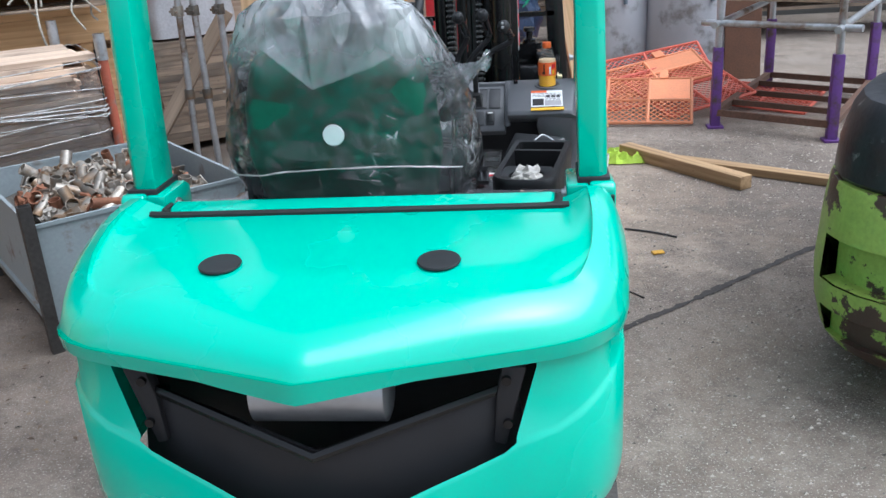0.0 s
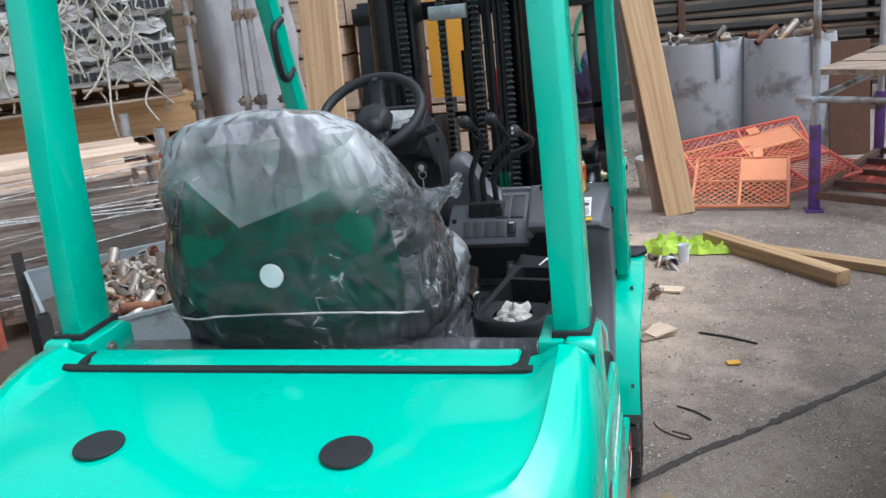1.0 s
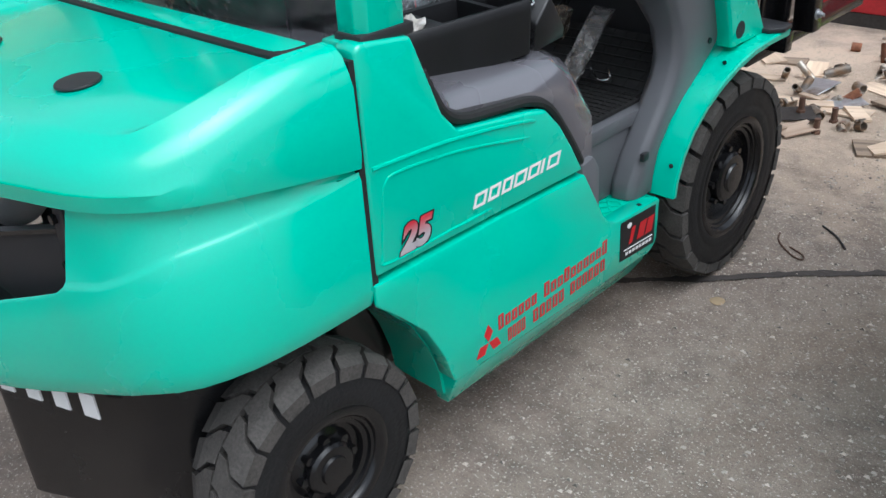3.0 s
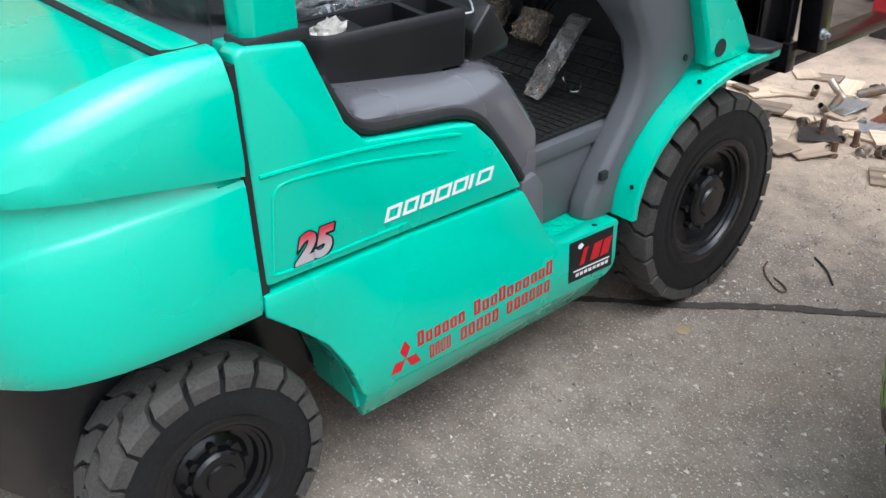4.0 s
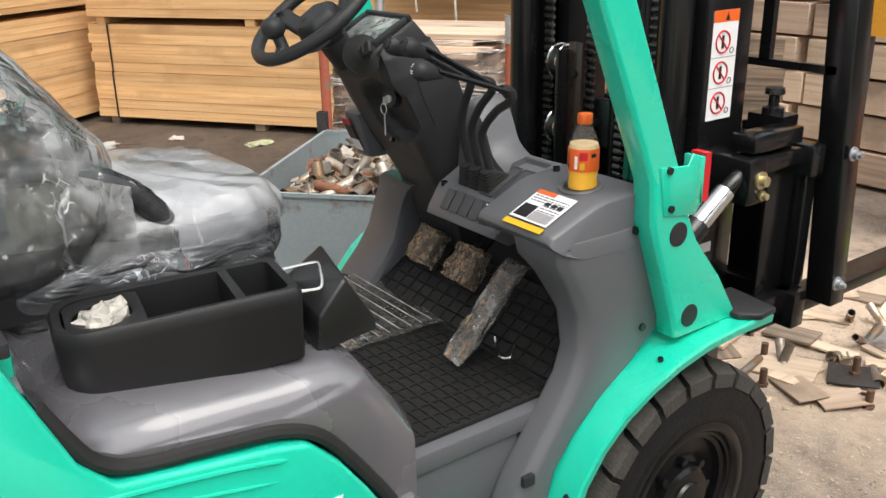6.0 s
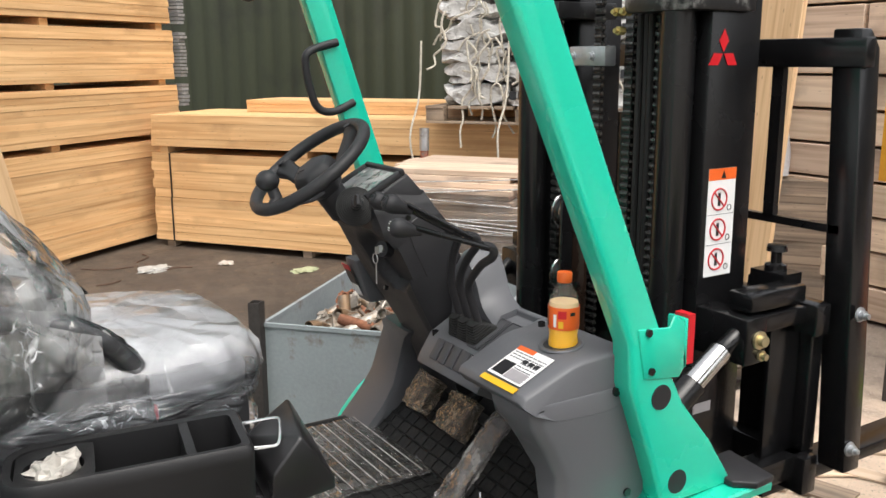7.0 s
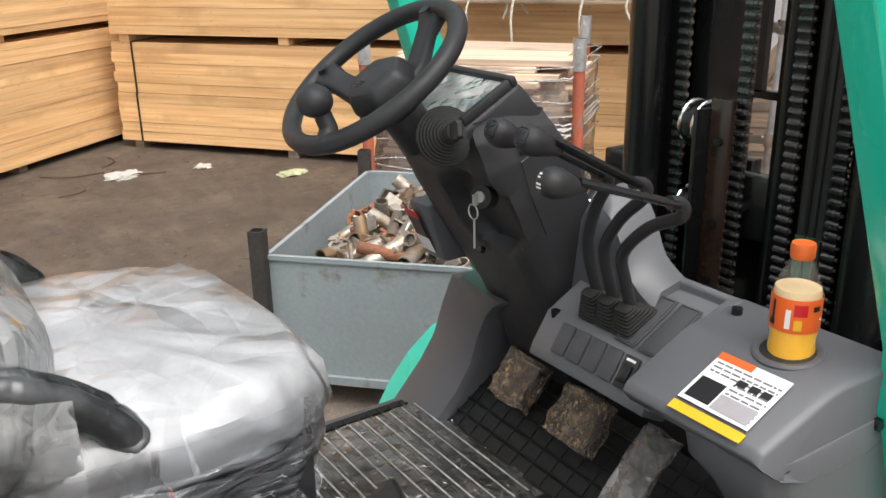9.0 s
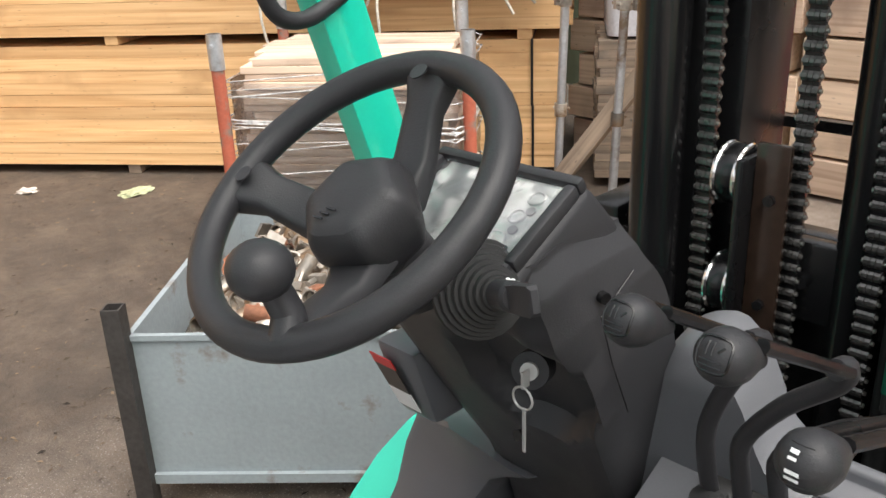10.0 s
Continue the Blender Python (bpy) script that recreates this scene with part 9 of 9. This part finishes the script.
for v in bm.verts:
    v.co.x *= 1.0 + 0.2 * noise.noise(v.co * 60)
ob = part("dry_leaf", bm, mat("dry leaf", (0.33, 0.25, 0.15), 0.8, bump=0.2))
ob.matrix_basis = pose(0.692, -0.208, 0.0)
tagged(ob, "dry tan leaf flat on the concrete", "leaf")
# scraps by the forks
heap(46, lambda q: Vector((q.gauss(0.38, 0.20), q.gauss(2.10, 0.28), q.uniform(0.012, 0.03))), "fittings dropped beyond the forks", 31, where="dropped on the concrete beyond the forks", grow=0.75)
heap(10, lambda q: Vector((q.uniform(-0.1, 0.5), q.uniform(1.2, 1.8), q.uniform(0.02, 0.03))), "fittings dropped beyond the forks", 32, where="dropped on the concrete beyond the forks", grow=0.7)
rng = random.Random(3)
for i in range(26):
    bm = bmesh.new()
    w, h = rng.uniform(0.04, 0.12), rng.uniform(0.03, 0.08)
    box(bm, -w, w, -h, h, 0, rng.uniform(0.004, 0.014))
    ob = part("wood_scrap", bm, BOARD if i % 3 else PINE_OLD, None)
    ob.matrix_basis = pose(rng.gauss(0.1, 0.3), rng.gauss(1.65, 0.45), 0.002 + 0.003 * (i % 5), rng.uniform(-4, 4), rng.uniform(-4, 4), rng.uniform(0, 180))
    tagged(ob, "broken flat wood scrap on the sawdust", "wood scrap", "wood scraps")
for (x, y, w, h, rz, mt, lab) in ((0.21, 1.46, 0.09, 0.07, 30, OLDSTEEL, "dark steel base plate on the sawdust"), (0.12, 1.86, 0.07, 0.10, -10, GALV, "galvanised bent plate on the sawdust"), (0.33, 1.72, 0.08, 0.05, 50, GALV, "small galvanised plate on the sawdust"),
                                  (0.02, 1.33, 0.11, 0.08, 20, BOARD, "broken pale plywood piece on the sawdust"), (0.14, 1.22, 0.10, 0.06, -25, BOARD, "broken pale plywood piece on the sawdust"), (0.28, 1.27, 0.09, 0.05, 60, PILE, "split tan wood piece on the sawdust")):
    bm = bmesh.new()
    box(bm, -w, w, -h, h, 0, 0.008)
    ob = part("flat_plate", bm, mt, None, bevel=0.002, segs=1)
    ob.matrix_basis = pose(x, y, 0.018, 5, -4, rz)
    tagged(ob, lab, "scrap plate", "scrap plates")
for x, y in ((0.026, 1.163), (0.35, 1.32), (0.358, 1.494), (0.21, 1.47), (0.55, 1.75), (-0.1, 1.35)):
    bm = bmesh.new()
    cyl(bm, (0, 0, 0), (0, 0, 0.07), 0.014, 10)
    cyl(bm, (0, 0, 0), (0, 0, 0.012), 0.022, 6)
    ob = part("rusty_bolt", bm, RUSTY)
    ob.matrix_basis = pose(x, y, 0.0 if x != 0.21 else 0.026)
    tagged(ob, "short rusty bolt standing on its head", "bolt", "rusty bolts on the ground")
bm = bmesh.new()
for i in range(7000):
    x, y = rng.gauss(0.2, 0.5), rng.gauss(1.8, 0.6)
    r = rng.uniform(0.003, 0.010)
    a = rng.uniform(0, 6.3)
    c, s_ = math.cos(a) * r, math.sin(a) * r
    z = 0.0015 + rng.uniform(0, 0.004)
    vs = [bm.verts.new((x + c, y + s_, z)), bm.verts.new((x - s_ * 0.5, y + c * 0.5, z + 0.002)), bm.verts.new((x - c, y - s_, z)), bm.verts.new((x + s_ * 0.5, y - c * 0.5, z + 0.001))]
    bm.faces.new(vs)
tagged(part("sawdust", bm, mat("pale sawdust chips", (0.5, 0.42, 0.32), 0.9, island=True, bump=0.0)), "pale sawdust and splinters over the concrete", "sawdust", kind="stuff")
# bark, chips and leaves trodden into the mud by the timber
bm = bmesh.new()
for i in range(2600):
    x, y = rng.uniform(-6.2, -1.2), rng.uniform(-1.8, 2.6)
    r, a = rng.uniform(0.004, 0.018), rng.uniform(0, 6.3)
    c, s_ = math.cos(a) * r, math.sin(a) * r
    z = 0.002 + rng.uniform(0, 0.004)
    q = rng.uniform(0.2, 0.5)
    bm.faces.new([bm.verts.new(p) for p in ((x + c, y + s_, z), (x - s_ * q, y + c * q, z + 0.004), (x - c, y - s_, z), (x + s_ * q, y - c * q, z + 0.001))])
tagged(part("bark_chips", bm, mat("bark and chips", (0.12, 0.085, 0.055), 0.9, island=True, obrand=0.9, bump=0.0)), "bark, chips and leaves trodden into the mud", "bark", kind="stuff")
# litter near the timber packs
for (x, y, r, c, lab) in ((-4.77, 1.37, 0.10, (0.40, 0.43, 0.27), "crumpled pale green wrapper on the ground"), (-5.49, 0.345, 0.14, (0.42, 0.42, 0.40), "crumpled white plastic scrap on the ground"), (-5.36, 0.91, 0.06, (0.55, 0.5, 0.45), "small pale paper scrap on the ground")):
    bm = bmesh.new()
    blob(bm, (0, 0, 0), (r, r * 0.7, 0.02), None, 3, 0.8, r * 50)
    for v in bm.verts:
        v.co.z = abs(v.co.z) + 0.012 * noise.noise(v.co * 30)
        v.co.z = max(0.0, v.co.z)
    ob = part("litter", bm, mat("litter " + lab[9:14], c, 0.6, vary=0.3, scale=20, bump=0.3), None, smooth=15)
    ob.matrix_basis = pose(x, y, 0.002, 0, 0, r * 900)
    tagged(ob, lab, "litter", "litter")
for k in range(5):
    bm = bmesh.new()
    x, y, a = -5.85 + rng.uniform(0, 0.7), -0.15 + rng.uniform(-0.1, 0.5), rng.uniform(0, 6.3)
    h = rng.uniform(0.10, 0.3)
    tube(bm, curve_pts([(x, y, 0.007), (x + h * math.cos(a), y + h * math.sin(a), 0.012), (x + 1.8 * h * math.cos(a + 0.4), y + 1.8 * h * math.sin(a + 0.4), 0.007)], 4), 0.005, 5)
    tagged(part("twig", bm, RUSTY), "thin dark twig on the ground", "twig", "twigs")

# ---- old lime forklift beside the way ----
old = thing("old_forklift", "old lime green forklift with chipped scratched paint and black top", "forklift")

def old_lift():
    """Its rear end stands by the way, seen from the side; built in its own coordinates with the rear to -y."""
    M = pose(1.668, -0.85, 0, 0, 0, -35)
    half = [(0.56, 1.3), (0.578, 0.95), (0.583, 0.62), (0.574, 0.47), (0.552, 0.34), (0.515, 0.23), (0.465, 0.14), (0.40, 0.08), (0.31, 0.035), (0.17, 0.008), (0.0, 0.0)]
    ring = half + [(-x, y) for x, y in half[-2::-1]]

    def shell(zs):
        return [[M @ Vector((x * k, 0.65 + (y - 0.65) * k, z)) for x, y in ring] for z, k in zs]
    # counterweight shell with two long pockets sunk into the rear
    bm = bmesh.new()
    zs = ((0.16, 0.80), (0.20, 0.88), (0.25, 0.94), (0.36, 0.985), (0.46, 1.0), (0.62, 0.985), (0.70, 0.975), (0.78, 0.955), (0.80, 0.945), (0.803, 0.92))
    rows = [[bm.verts.new(p) for p in r] for r in shell(zs)]
    for k in range(len(rows) - 1):
        for i in range(len(ring)):
            j = (i + 1) % len(ring)
            mid = (ring[i][0] + ring[j][0]) / 2
            if k in (2, 4) and abs(mid) < 0.45 and (ring[i][1] + ring[j][1]) / 2 < 0.3:
                continue
            bm.faces.new((rows[k][i], rows[k][j], rows[k + 1][j], rows[k + 1][i]))
    bm.faces.new(rows[-1])
    bm.faces.new(rows[0][::-1])
    bmesh.ops.recalc_face_normals(bm, faces=bm.faces)
    cwt = part("counterweight", bm, LIME, old, "chipped lime green counterweight with two pockets")
    for z0, z1, k0 in ((0.25, 0.36, 0.94), (0.46, 0.62, 0.985)):
        bm = bmesh.new()
        pts = [(x, y) for x, y in ring if abs(x) < 0.47 and y < 0.3]
        for zz in (z0, z1):
            out = [M @ Vector((x * k0, 0.65 + (y - 0.65) * k0, zz)) for x, y in pts]
            inn = [M @ Vector((x * 0.92, 0.65 + (y - 0.65) * 0.89, zz)) for x, y in pts]
            loft(bm, [out, inn], closed=False)
        loft(bm, [[M @ Vector((x * 0.92, 0.65 + (y - 0.65) * 0.89, zz)) for x, y in pts] for zz in (z0, z1)], closed=False)
        part("pocket", bm, LIME, cwt, "dusty pocket")
    bm = bmesh.new()
    loft(bm, shell(((0.805, 0.925), (0.82, 0.94), (0.92, 0.925), (1.03, 0.875), (1.07, 0.83), (1.08, 0.77))))
    part("top_cover", bm, mat("scuffed black cover", (0.016, 0.016, 0.02), 0.4, vary=0.3, bump=0.15, dirt=(0.2, 0.2, 0.2), dirt_amount=0.05, dirt_scale=16), old, "scuffed black top cover")
    bm = bmesh.new()
    loft(bm, shell(((1.081, 0.72), (1.12, 0.72), (1.15, 0.68))))
    part("hood", bm, LIME, old)
    bm = bmesh.new()
    box(bm, -0.5, 0.5, 1.2, 2.3, 0.3, 0.95)
    bmesh.ops.transform(bm, matrix=M, verts=bm.verts)
    part("body", bm, LIME, old, bevel=0.02)
    for sx in (-1, 1):
        for y, r in ((0.75, 0.24), (2.2, 0.33)):
            w = wheel("wheel", r, 0.16, r * 0.55, 0, 0, 0, sx, 18, old)
            w.matrix_basis = M @ Matrix.Translation((0.45 * sx, y, r - 0.002)) @ (Matrix() if sx > 0 else Matrix.Rotation(math.pi, 4, "Z"))
        for y0, y1 in ((0.85, 0.85), (1.9, 1.7)):
            bm = bmesh.new()
            tube(bm, [M @ Vector((0.45 * sx, y0, 0.95)), M @ Vector((0.48 * sx, y1, 2.05))], 0.03, 8)
            part("pillar", bm, BLACK, old)
    for sx in (-1, 1):
        bm = bmesh.new()
        box(bm, 0.3 * sx - 0.05, 0.3 * sx + 0.05, 2.55, 2.7, 0.1, 2.1)
        bmesh.ops.transform(bm, matrix=M, verts=bm.verts)
        part("mast_channel", bm, BLACK, old, bevel=0.005)
    bm = bmesh.new()
    box(bm, -0.5, 0.5, 0.8, 1.75, 2.03, 2.07)
    bmesh.ops.transform(bm, matrix=M, verts=bm.verts)
    part("roof", bm, BLACK, old, bevel=0.01)


old_lift()
